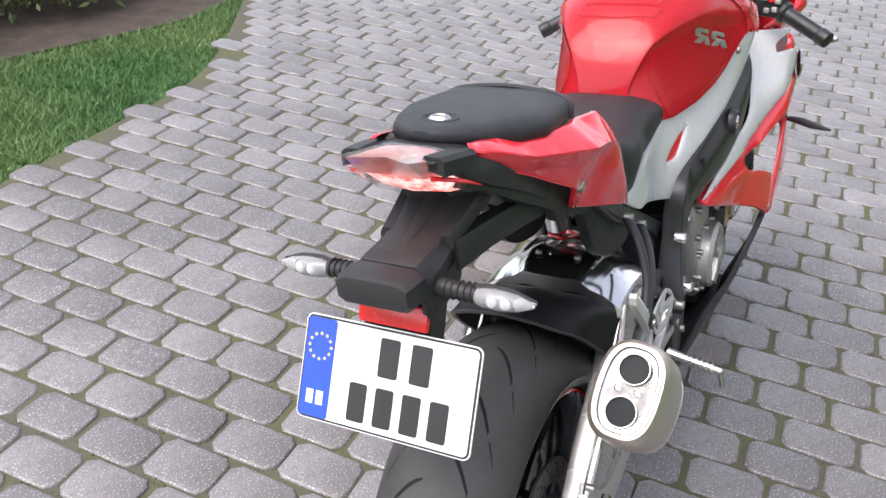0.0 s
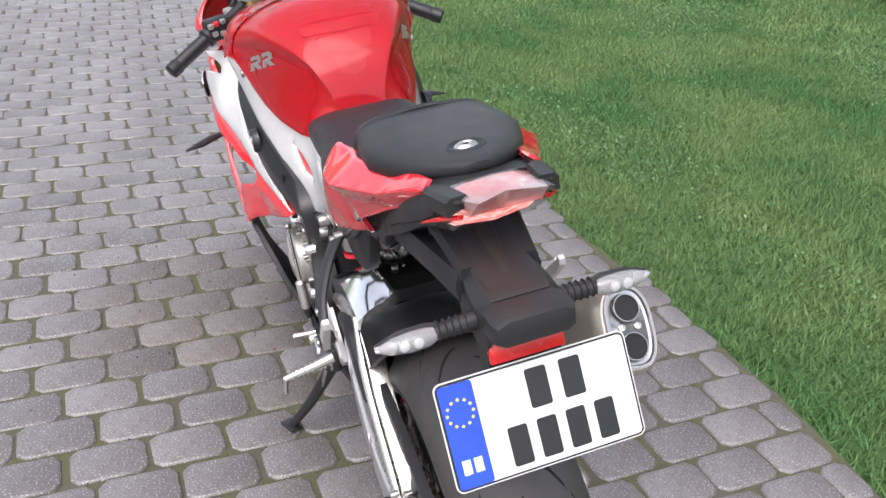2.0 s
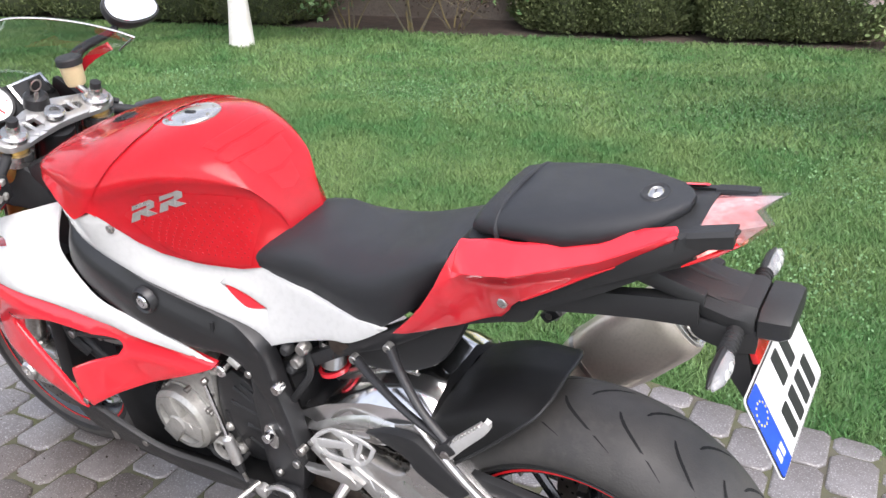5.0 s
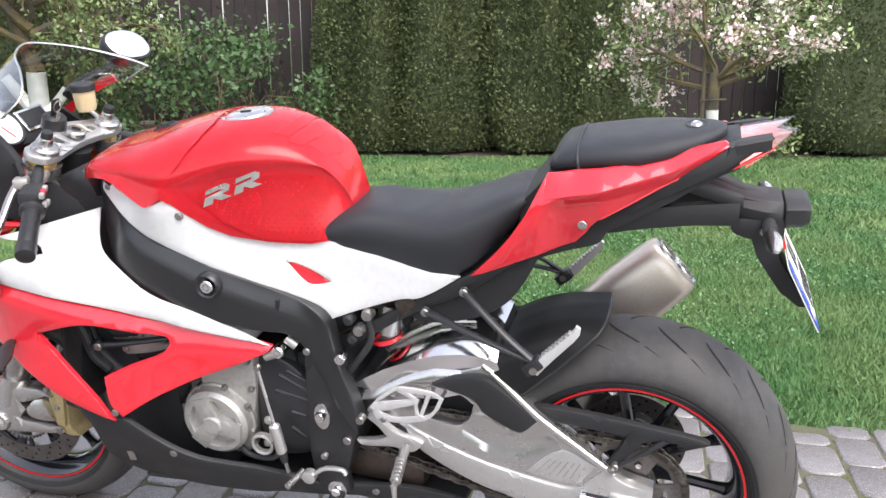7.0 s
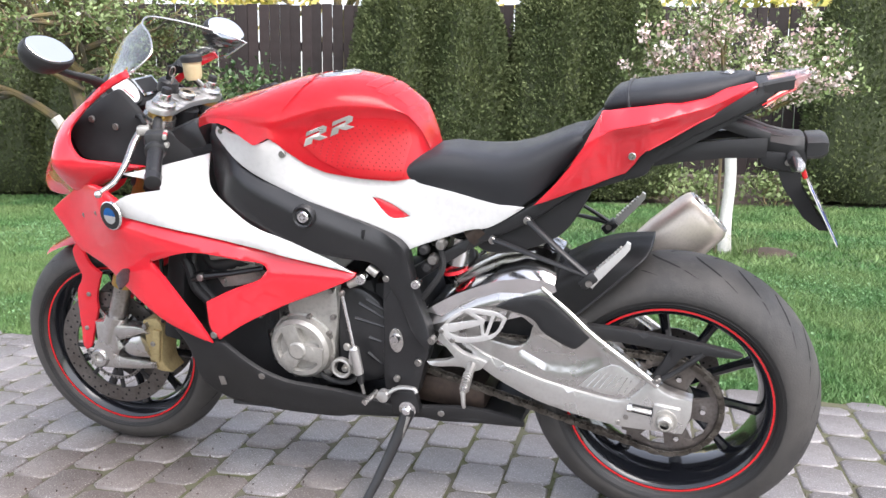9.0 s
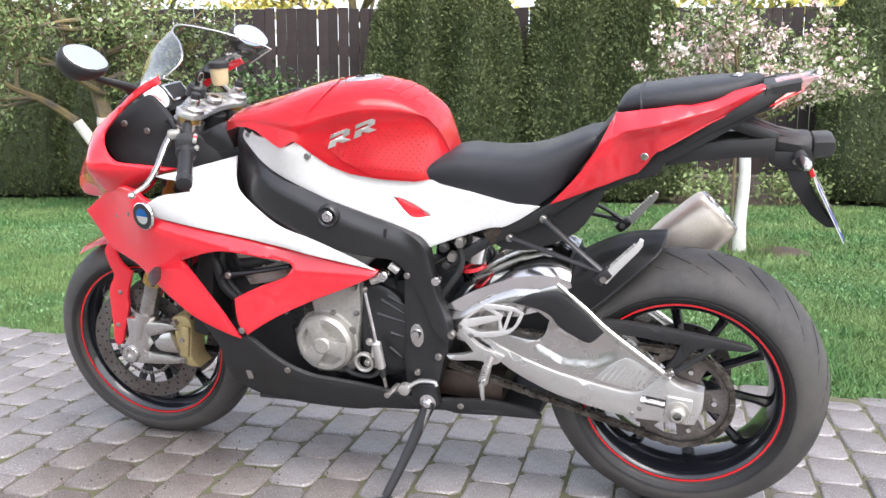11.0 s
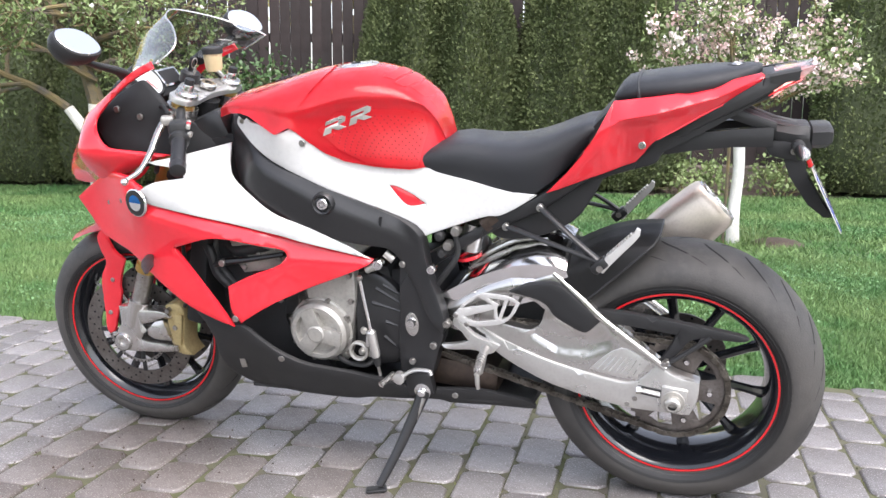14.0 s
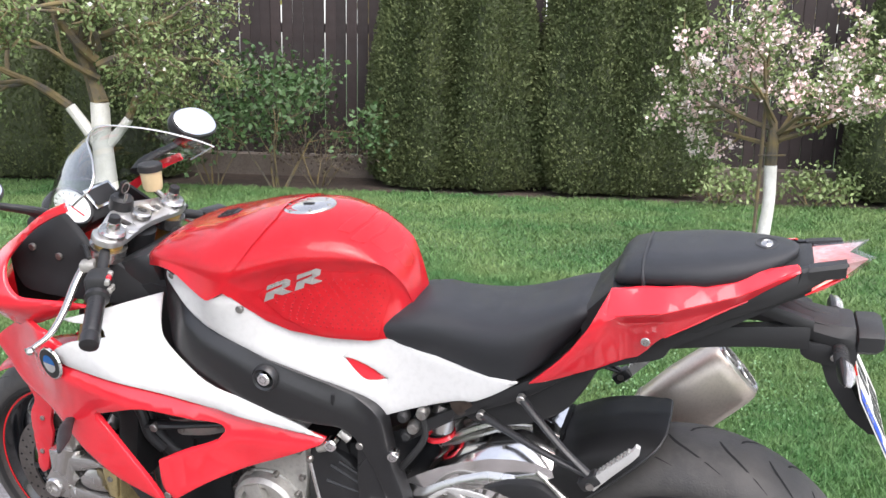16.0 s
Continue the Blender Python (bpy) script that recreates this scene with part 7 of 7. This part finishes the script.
# wooden fence on a concrete plinth
fence = thing("fence", "dark brown vertical board fence on a concrete plinth", "fence")
part("plinth", loft([[tuple(by_fence(s, o, z)) for o, z in ((-0.90, -0.03), (-0.90, 0.20), (-0.92, 0.22), (-1.06, 0.22), (-1.06, -0.03))] for s in (-9, 9)]), M_PLINTH, fence, "grey concrete plinth")
for z in (0.50, 1.58):
    part("rail", loft([[tuple(by_fence(s, o, z + q)) for o, q in ((-0.985, -0.05), (-0.985, 0.05), (-1.03, 0.05), (-1.03, -0.05))] for s in (-9, 9)]), M_BOARD, fence)
for s in np.arange(-8.6, 9, 2.4):
    part("post", block((0.09, 0.09, 1.98), tuple(by_fence(s, -1.08, 0.96)), (0, 0, 13.86), 0.006), M_BOARD, fence)
board = mesh_of("board", block((0.1135, 0.022, 1.81), (0, 0, 0.905), bevel=0.004, segments=1), M_BOARD)
for k, s in enumerate(np.arange(-8.9, 8.9, 0.1185)):
    b = part("board", board, None, fence)
    b.matrix_local = Matrix.Translation(by_fence(s + rng.normal() * 0.0026, -0.970 + rng.normal() * 0.002, 0.225 + rng.normal() * 0.006)) @ pose(0, 0, 0, 0, rng.normal() * 0.15, 13.86)

# young apple tree in blossom
apple = thing("apple_tree", "young apple tree in pink blossom with a whitewashed trunk", "tree", Matrix.Translation((-0.20, -4.12, 0)))
part("whitewashed_trunk", tube([(0, 0, -0.03), (0.005, 0, 0.2), (-0.01, 0, 0.45), (0.0, 0, 0.68)], [0.046, 0.040, 0.037, 0.038], 12), M_WASH, apple, "whitewashed trunk")
tips, pieces = [], [tube([(0, 0, 0.67), (0.0, 0.01, 0.8), (0.01, 0, 0.95)], [0.037, 0.036, 0.026], 10)]
for a, up, ln in ((0.1, 0.42, 1.05), (1.3, 0.7, 0.85), (2.3, 0.8, 0.8), (3.2, 0.45, 1.05), (4.2, 0.75, 0.85), (5.2, 0.8, 0.9), (0.7, 1.4, 1.0), (3.7, 1.5, 1.0), (5.9, 0.5, 0.95), (2.8, 0.55, 0.95)):
    grow((0, 0, rng.uniform(0.74, 0.95)), (math.cos(a), math.sin(a), up), ln * 0.47, 0.018, 2, tips, pieces, 0.7, 0.12)
part("branchwork", merge(*pieces), M_BARK, apple)
tips = np.array(tips)
c = tips[rng.integers(0, len(tips), 6200)] + rng.normal(size=(6200, 3)) * 0.042
part("leaves", leaf_mesh("leaves", c, 0.036, M_LEAF, narrow=0.5), M_LEAF, apple, "small fresh green leaves")
spots = tips[rng.permutation(len(tips))[:len(tips) * 2 // 5]]
c = spots[rng.integers(0, len(spots), 5200)] + rng.normal(size=(5200, 3)) * 0.024
part("blossom", leaf_mesh("blossom", c, 0.026, M_BLOSSOM, narrow=0.9), M_BLOSSOM, apple, "pink and white blossom clusters")
stake = thing("tree_stake", "thin grey stake tied to the apple tree", "stake", Matrix.Translation((-0.135, -4.09, 0)))
part("pole", tube([(0, 0, -0.05), (-0.005, 0, 0.5), (0.0, 0, 1.05)], 0.011, 8), M_BARK, stake)
part("tie", tube([(0.012, 0.01, 0.74), (-0.08, 0.06, 0.75), (-0.14, 0.0, 0.75), (-0.08, -0.05, 0.74), (0.012, -0.01, 0.74)], 0.006, 6), M_BARK, stake)

# old many-stemmed tree
old = thing("old_apple_tree", "old forked fruit tree with lichen and whitewashed stem", "tree", Matrix.Translation((5.38, -4.72, 0)))
stem = tube([(0, 0, -0.03), (0.0, 0, 0.3), (0.01, 0.0, 0.55), (0.0, 0.01, 0.84)], [0.12, 0.095, 0.085, 0.082], 12)
part("whitewashed_trunk", stem, M_WASH, old, "whitewashed trunk")
part("whitewashed_limb", tube([(0, 0, 0.40), (0.12, 0.05, 0.60), (0.24, 0.11, 0.80)], [0.06, 0.052, 0.047], 10), M_WASH, old)
part("whitewashed_limb", tube([(0, 0, 0.42), (-0.13, -0.06, 0.58), (-0.22, -0.09, 0.70)], [0.055, 0.045, 0.04], 10), M_WASH, old)
tips, pieces = [], []
for base, w, ln, r in (((0, 0, 0.82), (0.05, 0, 1), 0.9, 0.085), ((0.24, 0.11, 0.8), (0.9, 0.35, 0.75), 1.1, 0.046), ((-0.22, -0.09, 0.7), (-0.35, -0.1, 0.9), 1.0, 0.04), ((0, 0, 1.15), (-0.8, -0.35, 0.55), 0.80, 0.05),
                       ((0.02, 0, 1.2), (0.7, 0.25, 0.7), 1.1, 0.05), ((0, 0, 1.3), (-0.2, 0.7, 0.7), 0.85, 0.045), ((0.01, 0.0, 1.05), (0.3, 0.9, 0.5), 0.9, 0.035), ((0, 0, 1.4), (-0.8, -0.3, 0.35), 0.75, 0.038)):
    grow(base, w, ln * 0.72, r * 0.95, 3, tips, pieces, 0.72, 0.05, 4)
part("branchwork", merge(*pieces), M_BARK, old, "grey limbs with yellow lichen")
tips = np.array(tips)
c = tips[rng.integers(0, len(tips), 12500)] + rng.normal(size=(12500, 3)) * 0.045
part("leaves", leaf_mesh("leaves", c, 0.046, M_LEAF, narrow=0.5), M_LEAF, old, "grey-green spring leaves")
c = tips[rng.integers(0, len(tips), 160)] + rng.normal(size=(160, 3)) * 0.05
part("blossom", leaf_mesh("blossom", c, 0.04, M_WASH, narrow=0.9), M_WASH, old)


def bush(at, h, spread, stems, n, label, material, leaf=0.06):
    b = thing("bush", label, "bush", Matrix.Translation(at))
    tips, pieces = [], []
    for k in range(stems):
        a = 2 * math.pi * k / stems + rng.uniform(0, 0.8)
        grow((0.08 * math.cos(a), 0.08 * math.sin(a), -0.02), (spread * math.cos(a), spread * math.sin(a), 1.0), h * 0.6, 0.011, 2, tips, pieces, 0.6, 0.1)
    tagged(part("branchwork", merge(*pieces), M_BARK, b), kind="stuff")
    tips = np.array(tips)
    tips = tips[tips[:, 2] > h * 0.3]
    c = tips[rng.integers(0, len(tips), n)] + rng.normal(size=(n, 3)) * 0.07
    part("leaves", leaf_mesh("leaves", c, leaf, material, narrow=0.6), material, b)


bush(by_fence(0.65, 0.05), 1.15, 0.42, 6, 2400, "leafy green bush with thin stems before the fence", M_LEAF_DARK)
bush(by_fence(1.35, 0.0), 0.85, 0.45, 5, 1000, "leafy green bush beside the fence", M_LEAF_DARK)
bush(by_fence(0.30, -0.2), 0.55, 0.5, 6, 900, "low dry brownish bush at the fence foot", M_MULCH, 0.035)
for s in (-3.68, -4.56):
    bush(by_fence(s, 0.0), 0.30, 0.9, 6, 700, "low green perennial at the fence foot", M_LEAF, 0.05)
bm = loft([[tuple(by_fence(s, o, -0.024)) for o in np.linspace(-0.9, 0.08 + 0.05 * math.sin(3 * s), 4)] for s in np.linspace(-9, 9, 40)], closed=False, caps=False)
tagged(new("flower_bed", mesh_of("flower_bed", bm, M_MULCH)), "bare brown earth bed along the fence", "flower bed", kind="structure")
# tuft of sword leaves and an earth mound at the apple tree
tuft = thing("iris_tuft", "tuft of narrow green leaves at the tree foot", "plant", Matrix.Translation((-0.34, -4.02, 0)))
for k in range(26):
    a, ln = rng.uniform(0, 6.28), rng.uniform(0.10, 0.20)
    part("blade", tube([(0.05 * math.cos(a), 0.05 * math.sin(a), -0.02), (0.09 * math.cos(a), 0.09 * math.sin(a), ln * 0.6), (0.17 * math.cos(a), 0.17 * math.sin(a), ln)], [0.006, 0.005, 0.001], 4, 2, 0.25), M_LEAF, tuft)
mound = lathe([(0, 0.012), (0.07, 0.008), (0.13, -0.004), (0.19, -0.03)], (-0.49, -4.17, 0), "z", 18)
tagged(new("earth_mound", mesh_of("earth_mound", mound, M_MULCH)), "small mound of bare brown earth in the lawn", "earth")

# dark shrubs and bare earth on the near side of the drive
bm = loft([[(x, y, -0.020) for y in np.linspace(np.interp(x, (-2, 1.5, 2.4, 3.0), (3.4, 3.1, 2.87, 2.95)), 5.2, 4)] for x in np.linspace(-2, 2.85, 14)], closed=False, caps=False)
tagged(new("shrub_bed", mesh_of("shrub_bed", bm, M_MULCH)), "bare brown earth bed below the shrubs", "flower bed", kind="structure")
for x, y, r, h in ((0.3, 4.2, 0.6, 0.8), (1.35, 3.95, 0.55, 0.75), (2.2, 3.75, 0.5, 0.7), (2.75, 3.85, 0.4, 0.6)):
    j = thing("juniper", "low dark green juniper beside the drive", "shrub", Matrix.Translation((x, y, -0.02)), "junipers beside the drive")
    part("stem", tube([(0, 0, 0), (0, 0, 0.3), (0.05, 0, 0.5)], [0.04, 0.03, 0.02], 6), M_BARK, j)
    n = 5000
    a, u, v = rng.uniform(0, 6.28, n), rng.uniform(0, 1, n) ** 0.4, rng.uniform(0, 1, n)
    c = np.c_[r * u * np.cos(a) * np.sqrt(1 - 0.7 * v), r * u * np.sin(a) * np.sqrt(1 - 0.7 * v), 0.06 + h * v * (0.75 + 0.25 * np.sin(5 * a))]
    part("crown", leaf_mesh("crown", c, 0.07, M_THUJA, narrow=0.3, outward=np.c_[np.cos(a), np.sin(a), 0.4 * np.ones(n)]), M_THUJA, j)

# sunlit trees beyond the fence; the sunlight is put into their leaf colour
for k, (x, y, h, r) in enumerate(((-7, -22, 9, 3.4), (-1.5, -21, 7, 2.8), (3.8, -24, 10, 3.6), (9.5, -20, 8, 3.2), (15, -19, 10, 3.8), (21, -14, 9, 3.5), (-13, -18, 9, 3.4))):
    t = thing("far_tree", "sunlit yellow-green broadleaf tree beyond the fence", "tree", Matrix.Translation((x, y, 0)), "trees beyond the fence")
    tips, pieces = [], [tube([(0, 0, -0.05), (0, 0, h * 0.3), (0.1, 0, h * 0.5)], [0.22, 0.17, 0.1], 8)]
    for j in range(6):
        a = rng.uniform(0, 6.28)
        grow((0, 0, h * rng.uniform(0.25, 0.45)), (math.cos(a), math.sin(a), 0.8), r * 0.75, 0.07, 2, tips, pieces, 0.7, 0.25)
    part("trunk", merge(*pieces), M_BARK, t)
    tips = np.array(tips)
    c = tips[rng.integers(0, len(tips), 3200)] + rng.normal(size=(3200, 3)) * 0.45
    part("crown", leaf_mesh("crown", c, 0.24, M_LEAF_YELLOW, narrow=0.7), M_LEAF_YELLOW, t)


# ---------------------------------------------------------------- lawn
def blades(n, x0, x1, y0, y1, high, wide, keep):
    x, y = rng.uniform(x0, x1, n), rng.uniform(y0, y1, n)
    ok = keep(x, y)
    x, y = x[ok], y[ok]
    m = len(x)
    a, t = rng.uniform(0, 6.28, m), rng.normal(size=(m, 2)) * 0.9
    patch = 0.75 + 0.35 * np.sin(x * 2.1 + 1.7 * np.sin(y * 1.3)) * np.sin(y * 2.7 + x)
    h = high * rng.uniform(0.5, 1.3, m) * patch
    w = wide * rng.uniform(0.7, 1.3, m)
    base = np.c_[x, y, np.full(m, -0.03)]
    side = np.c_[np.cos(a), np.sin(a), np.zeros(m)] * w[:, None]
    tip = base + np.c_[t * h[:, None], h + 0.01]
    return np.stack([base - side, base + side, tip], 1).reshape(-1, 3)


def lawn_here(x, y):
    return (y < edge_right(x) + 0.012 + rng.normal(size=np.shape(x)) * 0.022) & ((np.c_[x, y] - P0[:2]) @ TOWARD[:2] > 0.05)


def lawn_there(x, y):
    return (y > edge_left(x) - 0.02 + rng.normal(size=np.shape(x)) * 0.02) & (y < np.interp(x, (-2, 1.5, 2.4, 3.0), (3.4, 3.1, 2.87, 2.95)))


for name, arr in (("grass", np.vstack([blades(250000, -1.6, 5.0, -3.6, -0.7, 0.027, 0.0027, lawn_here), blades(140000, -4, 9, -7.5, -3.6, 0.028, 0.0052, lawn_here), blades(15000, -4, 12, -9, -3, 0.036, 0.008, lawn_here), blades(70000, 5.0, 10.0, -4.5, -0.5, 0.030, 0.0055, lawn_here), blades(50000, -7.0, -1.6, -7.0, -0.9, 0.030, 0.006, lawn_here)])),
                  ("grass_verge", np.vstack([blades(80000, -1.5, 3.0, 2.0, 3.4, 0.026, 0.003, lawn_there)]))):
    tagged(new(name, from_arrays(name, arr, np.arange(len(arr)).reshape(-1, 3), M_GRASS)), "short green mown grass with lighter patches", "grass", kind="stuff")
# clover growing in loose patches among the grass
n = 60000
x, y = rng.uniform(-1.6, 5, n), rng.uniform(-5.0, -0.9, n)
ok = lawn_here(x, y) & (np.sin(1.9 * x + 1.1 * np.sin(2.3 * y)) * np.sin(2.6 * y + 0.8 * x) + rng.normal(size=n) * 0.3 > 0.35)
c = np.c_[x, y, rng.uniform(-0.015, 0.002, n)][ok]
tagged(new("clover", leaf_mesh("clover", c, 0.011, M_CLOVER, narrow=0.95, up=0.4)), "pale green clover patches in the lawn", "clover", kind="stuff")

# ---------------------------------------------------------------- paving stones
ROW, LONG = 0.1225, 0.175
SOIL_X, SOIL_Y = 1.36, 0.30


def stone_rings(w, l):
    """Rings of a tumbled paving stone: eight corners, a rolled edge and a flat top."""
    def ring(cut, inset, z):
        a, b = w / 2 - inset, l / 2 - inset
        return [(a - cut, -b, z), (a, -b + cut, z), (a, b - cut, z), (a - cut, b, z), (-a + cut, b, z), (-a, b - cut, z), (-a, -b + cut, z), (-a + cut, -b, z)]
    return [ring(0.017, 0.0, -0.022), ring(0.017, 0.0005, -0.007), ring(0.018, 0.0022, -0.0018), ring(0.019, 0.0068, 0.0)]


stone_kinds = []
for k in range(8):
    bm = loft(stone_rings(ROW - 0.0055 - 0.0012 * (k % 3), LONG - 0.0065 - 0.005 * (k % 2) if k < 6 else LONG / 2 - 0.004 - 0.006 * (k % 2)))
    for v in bm.verts:
        v.co.x += 0.0034 * noise.noise(Vector((v.co.x * 30, v.co.y * 30, k * 3.1)))
        v.co.y += 0.0045 * noise.noise(Vector((v.co.y * 30, v.co.x * 30, k * 5.7)))
    stone_kinds.append(mesh_of("paving_stone", bm, M_PAVER, 60))

M_PAVER_SOILED = mat("soiled_paver", (0.158, 0.140, 0.131), 0.5, other=(0.106, 0.087, 0.078), scale=3.2, fine=40, amount=0.9, bump=0.75, bump_scale=260, each=0.22, spec=0.6, speck=((0.32, 0.30, 0.28), 210.0))
soiled_kinds = []
for me in stone_kinds:
    soiled_kinds.append(me.copy())
    soiled_kinds[-1].materials[0] = M_PAVER_SOILED
stones = []
for i in range(-32, 74):
    shift = (0.5 if i % 2 else 0.0) + rng.uniform(-0.06, 0.06)
    for j in range(-9, 46):
        y = -0.459 + (j + shift) * LONG + 0.004 * math.sin(i * 1.7 + j)
        x = 0.27 + ROW * (i + 0.5) - 0.07 * y + rng.normal() * 0.0015
        lo, hi = float(edge_right(x)), float(edge_left(x))
        if not (lo + LONG / 2 - 0.015 + 0.012 * math.sin(i * 2.3) < y < hi - 0.05 + 0.03 * math.sin(i * 1.9)) or not -3.9 < x < 8.6:
            continue
        stones.append((x, y, rng.normal() * 0.0012 - 0.0015, rng.normal() * 0.35, rng.normal() * 0.35, 4.0 + rng.normal() * 0.7, int(rng.integers(0, 6))))
rows_of = {}
for q in stones:
    rows_of.setdefault(round((q[0] + 0.07 * q[1] - 0.27) / ROW - 0.5), []).append(q)
for i, row_stones in rows_of.items():
    last = min(row_stones, key=lambda q: q[1])
    if last[1] - LONG / 2 - float(edge_right(last[0])) > 0.045:
        stones.append((last[0] + 0.07 * 0.133, last[1] - 0.133, -0.003 + rng.normal() * 0.002, rng.normal() * 0.8, rng.normal() * 0.8, 4.0 + rng.normal() * 1.5, int(rng.integers(6, 8))))
near = [s for s in stones if -0.62 < s[0] < 1.55 and -0.95 < s[1] < 1.05]
near = sorted(near, key=lambda s: abs(s[0] - 0.45) + 1.1 * abs(s[1] - 0.1))[:300]
chosen = set(near)
for x, y, z, rx, ry, rz, k in near:
    dirty = math.hypot((x - SOIL_X) / 0.55, (y - SOIL_Y) / 0.42) < rng.uniform(0.6, 1.2)
    part("paving_stone", (soiled_kinds if dirty else stone_kinds)[k], None, pavement).matrix_local = pose(x, y, z, rx, ry, rz)
rest = [s for s in stones if s not in chosen]
shapes = []
for me in stone_kinds:
    co = np.empty(3 * len(me.vertices))
    me.vertices.foreach_get("co", co)
    shapes.append((co.reshape(-1, 3), [tuple(p.vertices) for p in me.polygons]))
verts, faces, base = [], [], 0
for x, y, z, rx, ry, rz, k in rest:
    m = pose(x, y, z, rx, ry, rz)
    co, fs = shapes[k]
    verts.append(co @ np.array(m.to_3x3()).T + np.array((x, y, z)))
    faces += [[i + base for i in f] for f in fs]
    base += len(co)
me = bpy.data.meshes.new("far_stones")
me.from_pydata(np.vstack(verts).tolist(), [], faces)
me.polygons.foreach_set("use_smooth", np.ones(len(me.polygons), bool))
me.set_sharp_from_angle(angle=radians(60))
me.materials.append(M_PAVER_FAR)
tagged(part("far_paving_stones", me, None, pavement), kind="stuff")
# moss growing in the joints
n = 62000
x, y = rng.uniform(-1.5, 3.0, n), rng.uniform(-1.0, 2.1, n)
u = (x + 0.07 * y - 0.27) / ROW
row = np.floor(u)
du = np.minimum(u - row, 1 - (u - row)) * ROW
ok = (du < 0.008) & (np.sin(x * 3.1 + 1.3) * np.sin(y * 2.3 + 0.6) + rng.normal(size=n) * 0.5 > -0.1) & (y > edge_right(x)) & (y < edge_left(x))
x, y = x[ok], y[ok]
m = len(x)
a, h = rng.uniform(0, 6.28, m), rng.uniform(0.003, 0.010, m)
b0 = np.c_[x, y, np.full(m, -0.009)]
sd = np.c_[np.cos(a), np.sin(a), np.zeros(m)] * 0.003
arr = np.stack([b0 - sd, b0 + sd, b0 + np.c_[rng.normal(size=(m, 2)) * 0.003, h]], 1).reshape(-1, 3)
M_MOSS = mat("joint_moss", (0.125, 0.130, 0.040), 0.9, other=(0.085, 0.095, 0.030), scale=8, fine=60, amount=0.9, island=0.3)
tagged(part("joint_moss", from_arrays("joint_moss", arr, np.arange(len(arr)).reshape(-1, 3), M_MOSS), None, pavement), kind="stuff")
# crumbs of earth fallen on the paving
n = 220
x, y = 1.34 + rng.normal(size=n) * 0.28, 0.36 + rng.normal(size=n) * 0.26
c = np.c_[x, y, np.full(n, 0.0015)]
tagged(part("earth_crumbs", leaf_mesh("earth_crumbs", c, 0.006, M_MULCH, narrow=0.9, up=0.2), None, pavement), kind="stuff")
